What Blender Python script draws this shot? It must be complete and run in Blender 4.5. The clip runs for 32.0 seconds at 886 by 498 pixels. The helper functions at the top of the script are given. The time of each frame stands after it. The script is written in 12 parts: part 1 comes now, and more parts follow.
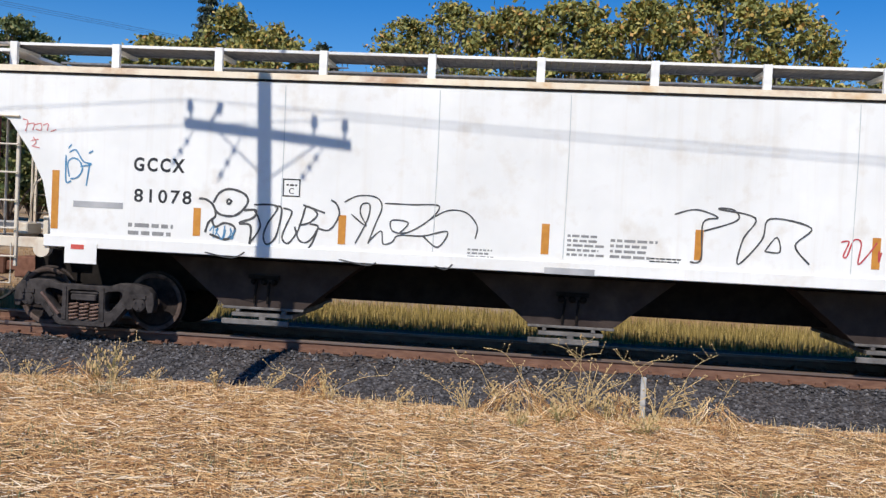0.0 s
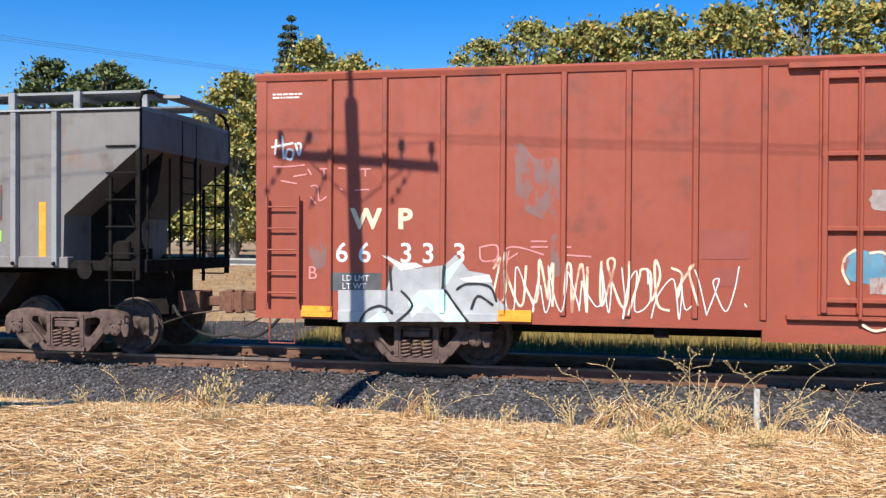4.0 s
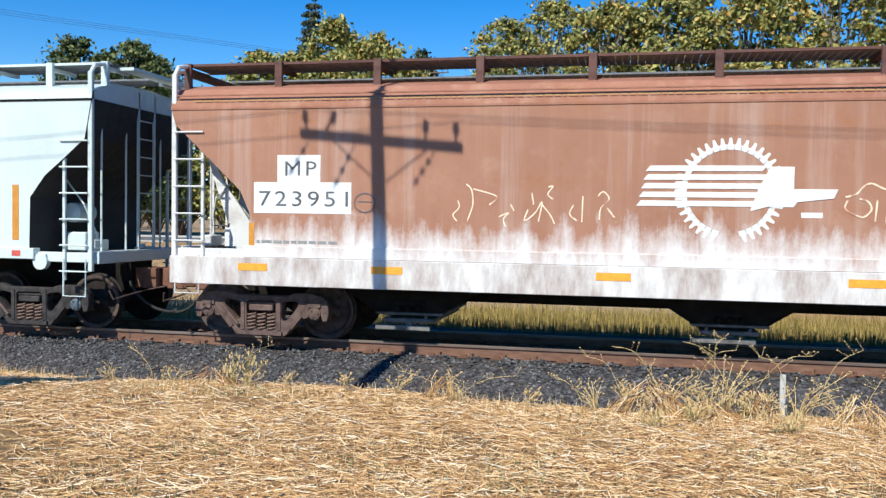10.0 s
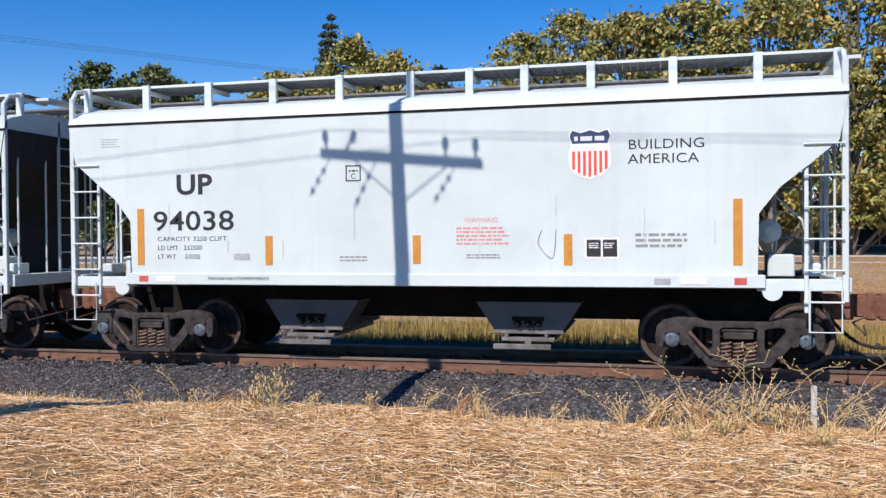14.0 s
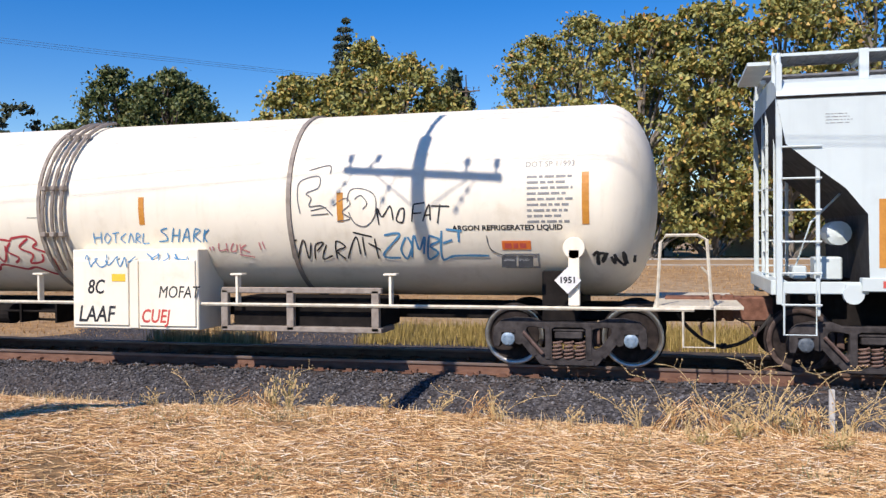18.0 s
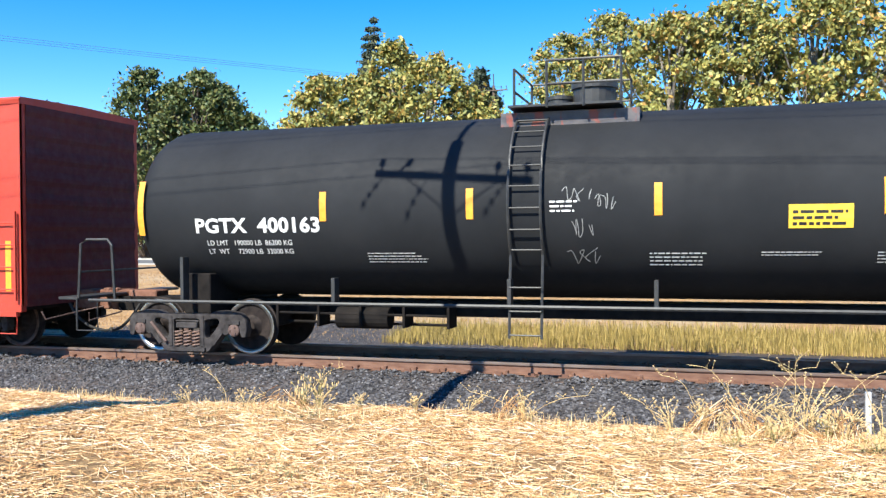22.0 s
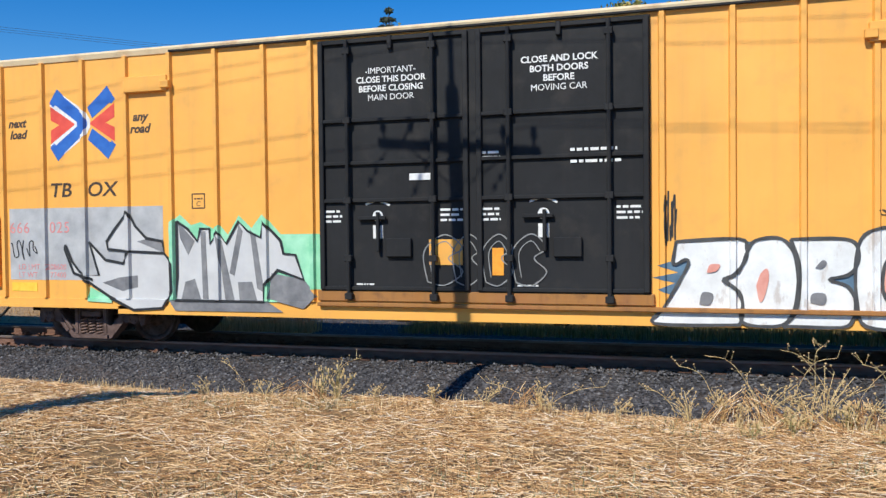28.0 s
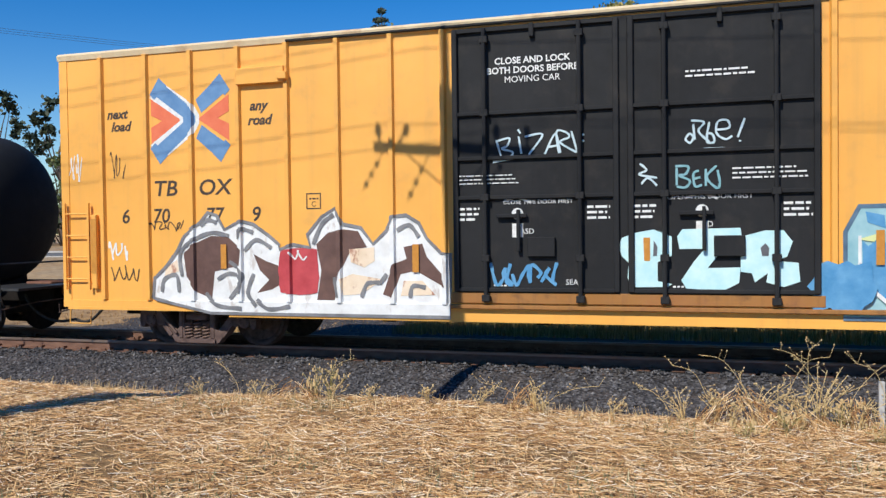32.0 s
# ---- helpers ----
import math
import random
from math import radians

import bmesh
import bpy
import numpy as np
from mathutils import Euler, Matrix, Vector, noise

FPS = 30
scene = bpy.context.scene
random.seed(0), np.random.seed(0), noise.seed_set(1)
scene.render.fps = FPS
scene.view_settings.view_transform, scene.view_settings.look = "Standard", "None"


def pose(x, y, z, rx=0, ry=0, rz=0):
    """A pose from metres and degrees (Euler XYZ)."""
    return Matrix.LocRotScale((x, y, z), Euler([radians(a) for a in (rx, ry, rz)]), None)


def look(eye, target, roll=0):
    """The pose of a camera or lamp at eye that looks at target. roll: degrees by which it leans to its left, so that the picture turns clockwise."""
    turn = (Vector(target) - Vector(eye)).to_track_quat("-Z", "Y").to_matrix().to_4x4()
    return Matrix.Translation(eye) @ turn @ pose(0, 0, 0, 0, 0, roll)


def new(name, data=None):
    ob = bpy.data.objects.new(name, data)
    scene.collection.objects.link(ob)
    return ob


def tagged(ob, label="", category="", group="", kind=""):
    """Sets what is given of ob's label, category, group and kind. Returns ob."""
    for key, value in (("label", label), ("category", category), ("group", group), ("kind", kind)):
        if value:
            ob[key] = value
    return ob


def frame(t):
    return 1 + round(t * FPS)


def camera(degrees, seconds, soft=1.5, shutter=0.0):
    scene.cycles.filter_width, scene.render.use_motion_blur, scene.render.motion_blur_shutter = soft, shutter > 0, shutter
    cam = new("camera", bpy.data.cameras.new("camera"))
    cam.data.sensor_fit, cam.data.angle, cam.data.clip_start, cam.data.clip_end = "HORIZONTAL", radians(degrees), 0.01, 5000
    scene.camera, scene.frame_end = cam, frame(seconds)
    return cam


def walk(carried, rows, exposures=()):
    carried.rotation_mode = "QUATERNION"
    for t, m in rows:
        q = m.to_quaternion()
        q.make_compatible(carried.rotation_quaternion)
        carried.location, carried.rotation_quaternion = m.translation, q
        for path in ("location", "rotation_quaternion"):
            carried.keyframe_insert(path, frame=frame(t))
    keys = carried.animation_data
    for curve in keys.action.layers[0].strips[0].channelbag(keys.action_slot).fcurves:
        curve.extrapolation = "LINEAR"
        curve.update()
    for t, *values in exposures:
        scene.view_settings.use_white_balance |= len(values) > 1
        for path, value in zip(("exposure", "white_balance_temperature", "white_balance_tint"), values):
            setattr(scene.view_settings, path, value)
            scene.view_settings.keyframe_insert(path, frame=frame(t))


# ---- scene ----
# ---- the camera: held by hand, turning slowly to its left ----
cam = camera(54.5, 32.0, soft=1.4)
EXPOSURES = [(0.0, -0.17, 6470, 10.0), (1.0, -0.12, 6450, 11.0), (1.6, 0.1, 6540, 12.2), (2.0, 0.25, 6600, 11.6), (3.0, 0.35, 6550, 9.4), (5.0, 0.49, 6550, 6.0), (7.0, 0.50, 6320, 4.6), (8.0, 0.44, 6400, 2.4), (9.0, 0.30, 6310, 1.4), (10.0, 0.30, 6260, 1.5), (11.0, 0.23, 6300, 3.6), (12.0, 0.10, 6430, 10.0), (13.0, 0.12, 6480, 13.6), (15.0, 0.08, 6510, 14.6), (18.0, 0.11, 6580, 14.6), (18.6, -0.05, 6543, 12.9), (19.0, -0.14, 6550, 13.0), (19.6, -0.1, 6520, 12.4), (20.0, 0, 6500, 12.0), (20.6, 0.52, 6470, 7.2), (21.0, 0.8, 6450, 4.0), (22.0, 1.03, 6433, 3.7), (23.0, 1.14, 6440, 2.2), (23.5, 0.84, 6430, 2.2), (24.0, 0.62, 6430, 2.0), (25.5, 0.3, 6425, 3.0), (27.0, 0.06, 6300, 4.8), (28.0, 0.0, 6270, 5.2), (29.0, -0.01, 6290, 3.6), (30.0, -0.03, 6330, 4.8), (32.0, -0.06, 6400, 6.6)]
PATH = [
    (0, 0.183, 2.034, -1.80, -2.85, 5.64), (0.5, 0.053, 1.977, -0.80, -3.33, 5.17), (1, 0.113, 2.036, -0.76, -1.28, 8.12), (1.5, 0.127, 2.047, -0.52, -0.50, 7.82),
    (2, 0.084, 2.026, -0.29, -0.98, 9.33), (2.5, 0.060, 2.015, -0.24, -0.76, 9.82), (4.5, 0.045, 2.009, -0.98, -0.29, 11.84), (5, 0.026, 2.008, -1.57, -0.45, 12.76),
    (5.5, 0.026, 2.005, -2.13, -0.83, 13.24), (6, 0.024, 2.006, -2.20, -0.90, 13.12), (6.5, 0.023, 2.008, -2.10, -0.35, 12.84), (7, 0.011, 2.010, -2.12, -0.63, 13.31),
    (7.5, 0.011, 2.012, -2.30, -0.93, 13.01), (8, 0.021, 2.019, -2.22, -0.81, 12.80), (8.5, 0.016, 2.019, -2.15, -0.57, 13.25), (9, 0.024, 2.023, -2.43, -0.58, 12.97),
    (9.5, 0.005, 2.006, -2.58, -1.28, 13.05), (10, 0.020, 2.016, -1.90, -0.83, 12.46), (10.5, 0.018, 2.019, -1.43, -0.72, 13.01), (11, 0.019, 2.026, -1.10, -0.50, 12.84),
    (11.5, 0.009, 2.024, -1.00, -0.67, 13.13), (12, 0.013, 2.031, -0.97, -0.24, 12.88), (12.5, 0.006, 2.028, -0.81, -0.15, 13.32), (13, 0.006, 2.030, -0.78, 0.04, 13.20),
    (13.5, 0.007, 2.033, -0.86, 0.22, 13.09), (14, -0.003, 2.033, -0.89, 0.46, 13.79), (14.5, -0.003, 2.034, -0.76, 0.63, 13.84), (15, -0.002, 2.035, -0.74, 0.50, 13.78),
    (15.5, -0.003, 2.027, -0.80, 0.43, 13.74), (17.5, -0.013, 2.025, -0.66, 0.19, 15.21), (18, -0.004, 2.033, -0.70, 0.50, 14.76), (18.5, -0.009, 2.028, -0.73, 0.50, 15.32),
    (19, -0.007, 2.024, -1.07, 0.25, 15.10), (19.5, -0.019, 2.024, -1.23, 0.57, 15.76), (20, -0.021, 2.022, -1.48, 0.67, 16.73), (20.5, -0.018, 2.025, -1.61, 0.65, 16.06),
    (21, -0.016, 2.030, -1.52, 0.44, 15.84), (21.5, -0.025, 2.036, -1.18, 0.50, 16.55), (22, -0.031, 2.035, -0.74, 0.43, 16.55), (22.5, -0.023, 2.038, -0.53, 0.59, 16.40),
    (23, -0.026, 2.038, -0.50, 0.62, 16.71), (23.5, -0.018, 2.046, -0.24, 0.90, 16.90), (24, -0.019, 2.037, -0.28, 0.69, 17.19), (24.5, -0.026, 2.031, -0.51, 0.74, 16.56),
    (26.5, -0.058, 2.036, -1.35, 0.89, 19.10), (27, -0.068, 2.031, -1.70, 0.70, 18.57), (27.5, -0.064, 2.028, -1.67, 0.70, 18.17), (28, -0.042, 2.044, -1.38, 0.63, 17.59),
    (28.5, -0.060, 2.041, -0.66, -1.10, 16.61), (29, -0.049, 2.050, -1.07, -0.81, 16.89), (29.5, -0.049, 2.040, -1.06, -0.59, 17.30), (30, -0.056, 2.038, -0.91, -0.46, 17.16),
    (30.5, -0.065, 2.034, -1.28, -0.41, 17.92), (31, -0.062, 2.037, -1.67, -0.26, 17.76), (31.5, -0.039, 2.049, -1.62, 0.49, 16.98), (32, -0.048, 2.040, -1.36, 0.74, 17.13),
]
walk(cam, [(t, pose(x, 0.0, z, 90 + pitch, roll, yaw)) for t, x, z, pitch, roll, yaw in PATH],
     EXPOSURES)

# ---- light ----
world = bpy.data.worlds.new("sky")
scene.world = world
world.use_nodes = True
_n = world.node_tree.nodes
_sky = _n.new("ShaderNodeTexSky")
_sky.sky_type = "NISHITA"
_sky.sun_disc = False
SUN_RUN = 1.00                                          # how far its shadows run northward, for each metre of height
SUN_WAY = Vector((0.28 * SUN_RUN, SUN_RUN, -1.0)).normalized()      # the way the sunlight travels
_sky.sun_elevation = math.asin(-SUN_WAY.z)
_sky.sun_rotation = math.atan2(-SUN_WAY.x, -SUN_WAY.y)
_sky.altitude, _sky.air_density, _sky.dust_density, _sky.ozone_density = 0, 1.0, 0.0, 3.6
_hue = _n.new("ShaderNodeHueSaturation")                # a deep clear autumn blue
_hue.inputs["Hue"].default_value = 0.512
_hue.inputs["Saturation"].default_value, _hue.inputs["Value"].default_value = 1.46, 1.93
world.node_tree.links.new(_sky.outputs[0], _hue.inputs["Color"])
world.node_tree.links.new(_hue.outputs[0], _n["Background"].inputs[0])
_n["Background"].inputs[1].default_value = 0.065
sun = new("sun", bpy.data.lights.new("sun", "SUN"))
sun.data.energy, sun.data.angle, sun.data.color = 4.95, radians(0.3), (1.0, 0.94, 0.85)
sun.matrix_world = look((-20, -60, 80), Vector((-20, -60, 80)) + SUN_WAY)

# ---- materials ----
def mat(name, rough=0.7, metal=0.0):
    m = bpy.data.materials.new(name)
    m.use_nodes = True
    b = m.node_tree.nodes["Principled BSDF"]
    b.inputs["Roughness"].default_value, b.inputs["Metallic"].default_value = rough, metal
    return m, m.node_tree, b


def tex(nt, kind="Noise", scale=5.0, detail=4.0, stretch=(1, 1, 1), space="Object", rough=0.6):
    co, mp = nt.nodes.new("ShaderNodeTexCoord"), nt.nodes.new("ShaderNodeMapping")
    mp.inputs["Scale"].default_value = stretch
    nt.links.new(co.outputs[space], mp.inputs[0])
    t = nt.nodes.new("ShaderNodeTex" + kind)
    t.inputs["Scale"].default_value = scale
    if kind == "Noise":
        t.inputs["Detail"].default_value, t.inputs["Roughness"].default_value = detail, rough
    nt.links.new(mp.outputs[0], t.inputs["Vector"])
    return t.outputs["Fac" if kind == "Noise" else "Distance"]


def ramp(nt, fac, *stops):
    r = nt.nodes.new("ShaderNodeValToRGB")
    while len(r.color_ramp.elements) < len(stops):
        r.color_ramp.elements.new(0.5)
    for e, (p, c) in zip(r.color_ramp.elements, stops):
        e.position, e.color = p, (*c, 1) if len(c) == 3 else c
    nt.links.new(fac, r.inputs[0])
    return r.outputs[0]


def grey(v):
    return (v, v, v)


def mix(nt, fac, a, b, kind="MIX"):
    m = nt.nodes.new("ShaderNodeMix")
    m.data_type, m.blend_type = "RGBA", kind
    for sock, v in ((m.inputs[0], fac), (m.inputs[6], a), (m.inputs[7], b)):
        if isinstance(v, (int, float)):
            sock.default_value = v
        elif isinstance(v, tuple):
            sock.default_value = (*v, 1)
        else:
            nt.links.new(v, sock)
    return m.outputs[2]


def bump(nt, b, height, strength=0.3, dist=0.01):
    n = nt.nodes.new("ShaderNodeBump")
    n.inputs["Strength"].default_value, n.inputs["Distance"].default_value = strength, dist
    nt.links.new(height, n.inputs["Height"])
    nt.links.new(n.outputs[0], b.inputs["Normal"])


def paint(name, col, dirt=(0.12, 0.09, 0.07), amount=0.5, streak=0.5, rough=0.45, rust=0.0, chalk=0.0, residue=None, relief=0.25, vary=0.2):
    """Weathered enamel on steel: broad fading, vertical run marks, dirt and rust specks."""
    m, nt, b = mat(name, rough)
    fade = ramp(nt, tex(nt, "Noise", 0.45, 5), (0.3, grey(0.0)), (0.75, grey(1.0)))
    c = mix(nt, fade, tuple(v * 0.86 for v in col), tuple(min(1, v * 1.08 + 0.01) for v in col))
    runs = ramp(nt, tex(nt, "Noise", 1.0, 6, (7, 7, 0.35)), (0.52, grey(0)), (0.8, grey(streak)))
    c = mix(nt, runs, c, tuple(v * 0.5 + d * 0.5 for v, d in zip(col, dirt)))
    spots = ramp(nt, tex(nt, "Noise", 2.2, 9), (0.55, grey(0)), (0.75, grey(amount)))
    c = mix(nt, spots, c, dirt)
    if rust:
        r = ramp(nt, tex(nt, "Noise", 0.7, 10, (1, 1, 1.4), rough=0.72), (0.62 - rust * 0.2, grey(0)), (0.72, grey(0.9)))
        c = mix(nt, r, c, (0.33, 0.13, 0.05))
    if chalk:
        r = ramp(nt, tex(nt, "Noise", 1.3, 9, (1.6, 1.6, 0.5), rough=0.7), (0.52 - chalk * 0.2, grey(0)), (0.6, grey(0.92)))
        c = mix(nt, r, c, (0.78, 0.76, 0.74))
    if residue:
        pale = ramp(nt, tex(nt, "Noise", 1.0, 8, (2.4, 2.4, 0.10), rough=0.7), (0.5, grey(0)), (0.72, grey(0.4)))
        c = mix(nt, pale, c, (0.62, 0.50, 0.44))
        # dried white residue that splashed up from the sill in ragged vertical runs
        co, xyz, rng, add_ = (nt.nodes.new("ShaderNode" + k) for k in ("TexCoord", "SeparateXYZ", "MapRange", "Math"))
        nt.links.new(co.outputs["Object"], xyz.inputs[0])
        nt.links.new(xyz.outputs["Z"], rng.inputs[0])
        for i, v in enumerate((residue[1], residue[0], -0.30, 0.37)):
            rng.inputs[i + 1].default_value = v
        rng.clamp = False
        nt.links.new(rng.outputs[0], add_.inputs[0])
        plume = ramp(nt, tex(nt, "Noise", 1.0, 8, (2.6, 2.6, 0.30), rough=0.66), (0.30, grey(0.10)), (0.70, grey(0.92)))
        speck = tex(nt, "Noise", 3.2, 10, (1.2, 1.2, 0.8), rough=0.76)
        nt.links.new(mix(nt, 0.55, plume, speck), add_.inputs[1])
        c = mix(nt, ramp(nt, add_.outputs[0], (0.52, grey(0)), (0.68, grey(0.42)), (0.90, grey(0.92))), c, (0.80, 0.79, 0.79))
    nt.links.new(c, b.inputs["Base Color"])
    nt.links.new(ramp(nt, tex(nt, "Noise", 6, 4), (0.3, grey(rough - vary / 2)), (0.7, grey(min(1, rough + vary)))), b.inputs["Roughness"])
    bump(nt, b, tex(nt, "Noise", 1.6, 3), relief, 0.012)
    return m


def plain(name, a, b_, scale=8.0, rough=0.7, metal=0.0, relief=0.0, stretch=(1, 1, 1), space="Object"):
    m, nt, b = mat(name, rough, metal)
    f = tex(nt, "Noise", scale, 7, stretch, space)
    nt.links.new(ramp(nt, f, (0.3, a), (0.72, b_)), b.inputs["Base Color"])
    if relief:
        bump(nt, b, f, 0.8, relief)
    return m


def island(name, stops, rough=0.8, translucent=0.0):
    """One colour a piece, by chance."""
    m, nt, b = mat(name, rough)
    g = nt.nodes.new("ShaderNodeNewGeometry")
    nt.links.new(ramp(nt, g.outputs["Random Per Island"], *stops), b.inputs["Base Color"])
    if translucent:
        b.inputs["Transmission Weight"].default_value = 0.0
        b.inputs["Subsurface Weight"].default_value = translucent
        b.inputs["Subsurface Radius"].default_value = (0.05, 0.05, 0.02)
    return m


M = {}
M["white_hopper"] = paint("white_hopper_paint", (0.87, 0.865, 0.835), (0.50, 0.38, 0.24), 0.32, 0.35, 0.5)
M["rusty_white"] = paint("rust_stained_white", (0.76, 0.66, 0.50), (0.55, 0.31, 0.11), 0.9, 0.7, 0.65, 0.55)
M["box_red"] = paint("oxide_red_paint", (0.33, 0.068, 0.036), (0.12, 0.05, 0.04), 0.6, 0.65, 0.6)
M["orange_red"] = paint("orange_red_paint", (0.50, 0.046, 0.022), (0.18, 0.05, 0.04), 0.25, 0.35, 0.5)
M["grey_hopper"] = paint("dull_grey_paint", (0.225, 0.208, 0.198), (0.115, 0.08, 0.065), 0.75, 0.85, 0.75, 0.2)
M["grey_rib"] = paint("worn_grey_rib_paint", (0.30, 0.30, 0.302), (0.13, 0.10, 0.085), 0.5, 0.5, 0.65)
M["brown_hopper"] = paint("faded_brown_paint", (0.36, 0.165, 0.10), (0.46, 0.28, 0.19), 0.45, 0.6, 0.7, 0.22, residue=(1.43, 2.55))
M["brown_roof"] = paint("faded_brown_roof_paint", (0.33, 0.135, 0.08), (0.52, 0.31, 0.21), 0.45, 0.6, 0.7, 0.25)
M["chalky_brown"] = paint("brown_paint_under_white_residue", (0.26, 0.15, 0.115), (0.45, 0.36, 0.31), 0.5, 0.6, 0.75, 0.0, 1.15)
# car-end paints: the ends' shade is put into these darker colours
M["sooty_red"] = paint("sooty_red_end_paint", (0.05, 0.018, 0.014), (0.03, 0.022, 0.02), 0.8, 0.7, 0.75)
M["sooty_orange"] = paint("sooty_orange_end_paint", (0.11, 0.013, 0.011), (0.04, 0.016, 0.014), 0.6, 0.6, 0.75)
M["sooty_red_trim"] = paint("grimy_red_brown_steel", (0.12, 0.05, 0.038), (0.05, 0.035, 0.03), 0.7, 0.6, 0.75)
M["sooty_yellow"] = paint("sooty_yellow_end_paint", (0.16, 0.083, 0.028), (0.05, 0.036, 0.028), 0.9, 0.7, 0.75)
# hopper-end paint, near black to carry the shade of the cut-away ends
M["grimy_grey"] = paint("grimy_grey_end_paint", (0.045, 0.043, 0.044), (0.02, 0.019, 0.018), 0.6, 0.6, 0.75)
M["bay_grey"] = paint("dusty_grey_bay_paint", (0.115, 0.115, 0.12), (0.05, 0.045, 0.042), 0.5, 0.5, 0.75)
M["ink_soft"] = plain("thin_black_spray_paint", (0.03, 0.03, 0.032), (0.10, 0.10, 0.10), 3, 0.6)
def flaked(name, a, b_, under, scale=4.0, rough=0.6, bare=0.40):
    """Sprayed paint that has flaked and streaked, with the coat below showing."""
    m = plain(name, a, b_, scale, rough)
    nt, b = m.node_tree, m.node_tree.nodes["Principled BSDF"]
    top = b.inputs["Base Color"].links[0].from_socket
    mask = ramp(nt, tex(nt, "Noise", 5.0, 12, (1.0, 1.0, 0.45), "Object"), (bare, (1, 1, 1)), (bare + 0.07, (0, 0, 0)))
    mix = nt.nodes.new("ShaderNodeMix")
    mix.data_type = "RGBA"
    nt.links.new(mask, mix.inputs["Factor"])
    nt.links.new(top, mix.inputs["A"])
    mix.inputs["B"].default_value = (*under, 1)
    nt.links.new(mix.outputs["Result"], b.inputs["Base Color"])
    return m


M["sky_soft"] = flaked("dusty_blue_spray_paint", (0.07, 0.21, 0.31), (0.16, 0.33, 0.43), (0.27, 0.08, 0.055), 3, 0.55, 0.42)
M["spray_taupe"] = flaked("taupe_spray_paint", (0.22, 0.17, 0.155), (0.50, 0.42, 0.38), (0.30, 0.085, 0.055), 3, 0.6, 0.42)
M["light_grey"] = paint("light_grey_paint", (0.615, 0.685, 0.672), (0.36, 0.385, 0.38), 0.18, 0.3, 0.42)
M["tank_white"] = paint("cream_white_tank_paint", (0.90, 0.82, 0.665), (0.48, 0.38, 0.23), 0.32, 0.42, 0.55)
M["tank_black"] = paint("black_tank_paint", (0.017, 0.018, 0.0205), (0.028, 0.026, 0.025), 0.3, 0.25, 0.62, relief=0.05, vary=0.10)
M["tank_black"].node_tree.nodes["Principled BSDF"].inputs["Specular IOR Level"].default_value = 0.12
M["yellow"] = paint("railcar_yellow_paint", (0.90, 0.43, 0.076), (0.34, 0.20, 0.09), 0.22, 0.4, 0.5)
M["grimy_yellow"] = paint("grimy_yellow_track_paint", (0.36, 0.155, 0.035), (0.04, 0.03, 0.025), 1.0, 0.9, 0.7, 0.4)
M["pale_roof"] = paint("bleached_yellow_roof_paint", (0.74, 0.58, 0.36), (0.40, 0.22, 0.10), 0.7, 0.5, 0.6, 0.25)
M["door_black"] = paint("black_door_paint", (0.019, 0.019, 0.0205), (0.06, 0.052, 0.045), 0.4, 0.3, 0.55)
# underframe soot, made blacker still to carry the shade beneath the cars
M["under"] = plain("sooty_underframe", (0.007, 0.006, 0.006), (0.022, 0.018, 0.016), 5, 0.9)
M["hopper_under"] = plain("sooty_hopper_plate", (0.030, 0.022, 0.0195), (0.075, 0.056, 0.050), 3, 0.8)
M["truck"] = plain("grimy_cast_steel", (0.022, 0.019, 0.019), (0.085, 0.075, 0.073), 7, 0.8, 0.1, 0.004)
M["truck_brown"] = plain("rusty_cast_steel", (0.075, 0.048, 0.042), (0.20, 0.135, 0.115), 7, 0.8, 0.1, 0.004)
M["wheel_dark"] = plain("oily_black_wheel_steel", (0.012, 0.010, 0.010), (0.05, 0.038, 0.034), 9, 0.7, 0.1)
M["wheel"] = plain("rust_brown_wheel_steel", (0.05, 0.035, 0.03), (0.17, 0.125, 0.108), 9, 0.65, 0.2)
M["tread"] = plain("bright_wheel_tread", (0.35, 0.33, 0.31), (0.55, 0.53, 0.50), 12, 0.3, 0.9)
M["cap_grey"] = plain("dull_blue_grey_bearing_cap", (0.055, 0.07, 0.09), (0.15, 0.18, 0.21), 20, 0.6, 0.2)
M["cap_blue"] = plain("blue_grey_bearing_cap", (0.16, 0.24, 0.32), (0.34, 0.42, 0.50), 20, 0.5, 0.3)
M["spring"] = plain("rusty_springs", (0.10, 0.055, 0.04), (0.22, 0.14, 0.11), 20, 0.8)
M["coupler"] = plain("rusty_coupler_casting", (0.13, 0.06, 0.04), (0.26, 0.13, 0.09), 9, 0.85, 0.1)
M["hose"] = plain("black_rubber_hose", (0.03, 0.03, 0.03), (0.06, 0.055, 0.05), 20, 0.7)
M["gate_steel"] = plain("dusty_gate_steel", (0.06, 0.054, 0.051), (0.24, 0.225, 0.215), 4, 0.75)
# walkway decking, darkened so its colour holds the shade of the underside
M["grating"] = plain("dull_grey_walkway_grating", (0.10, 0.10, 0.105), (0.21, 0.21, 0.215), 9, 0.7)
M["rusty_trim"] = paint("rust_stained_cream_steel", (0.70, 0.62, 0.50), (0.40, 0.24, 0.13), 0.9, 0.7, 0.65, 0.25)
M["chalk_white"] = paint("dirty_white_steel", (0.68, 0.66, 0.64), (0.30, 0.22, 0.18), 0.6, 0.6, 0.7, 0.1)
M["galv"] = plain("galvanised_steel", (0.42, 0.43, 0.43), (0.60, 0.61, 0.60), 9, 0.45, 0.5)
M["ladder_white"] = plain("chipped_white_steel", (0.50, 0.48, 0.44), (0.72, 0.70, 0.66), 14, 0.55)
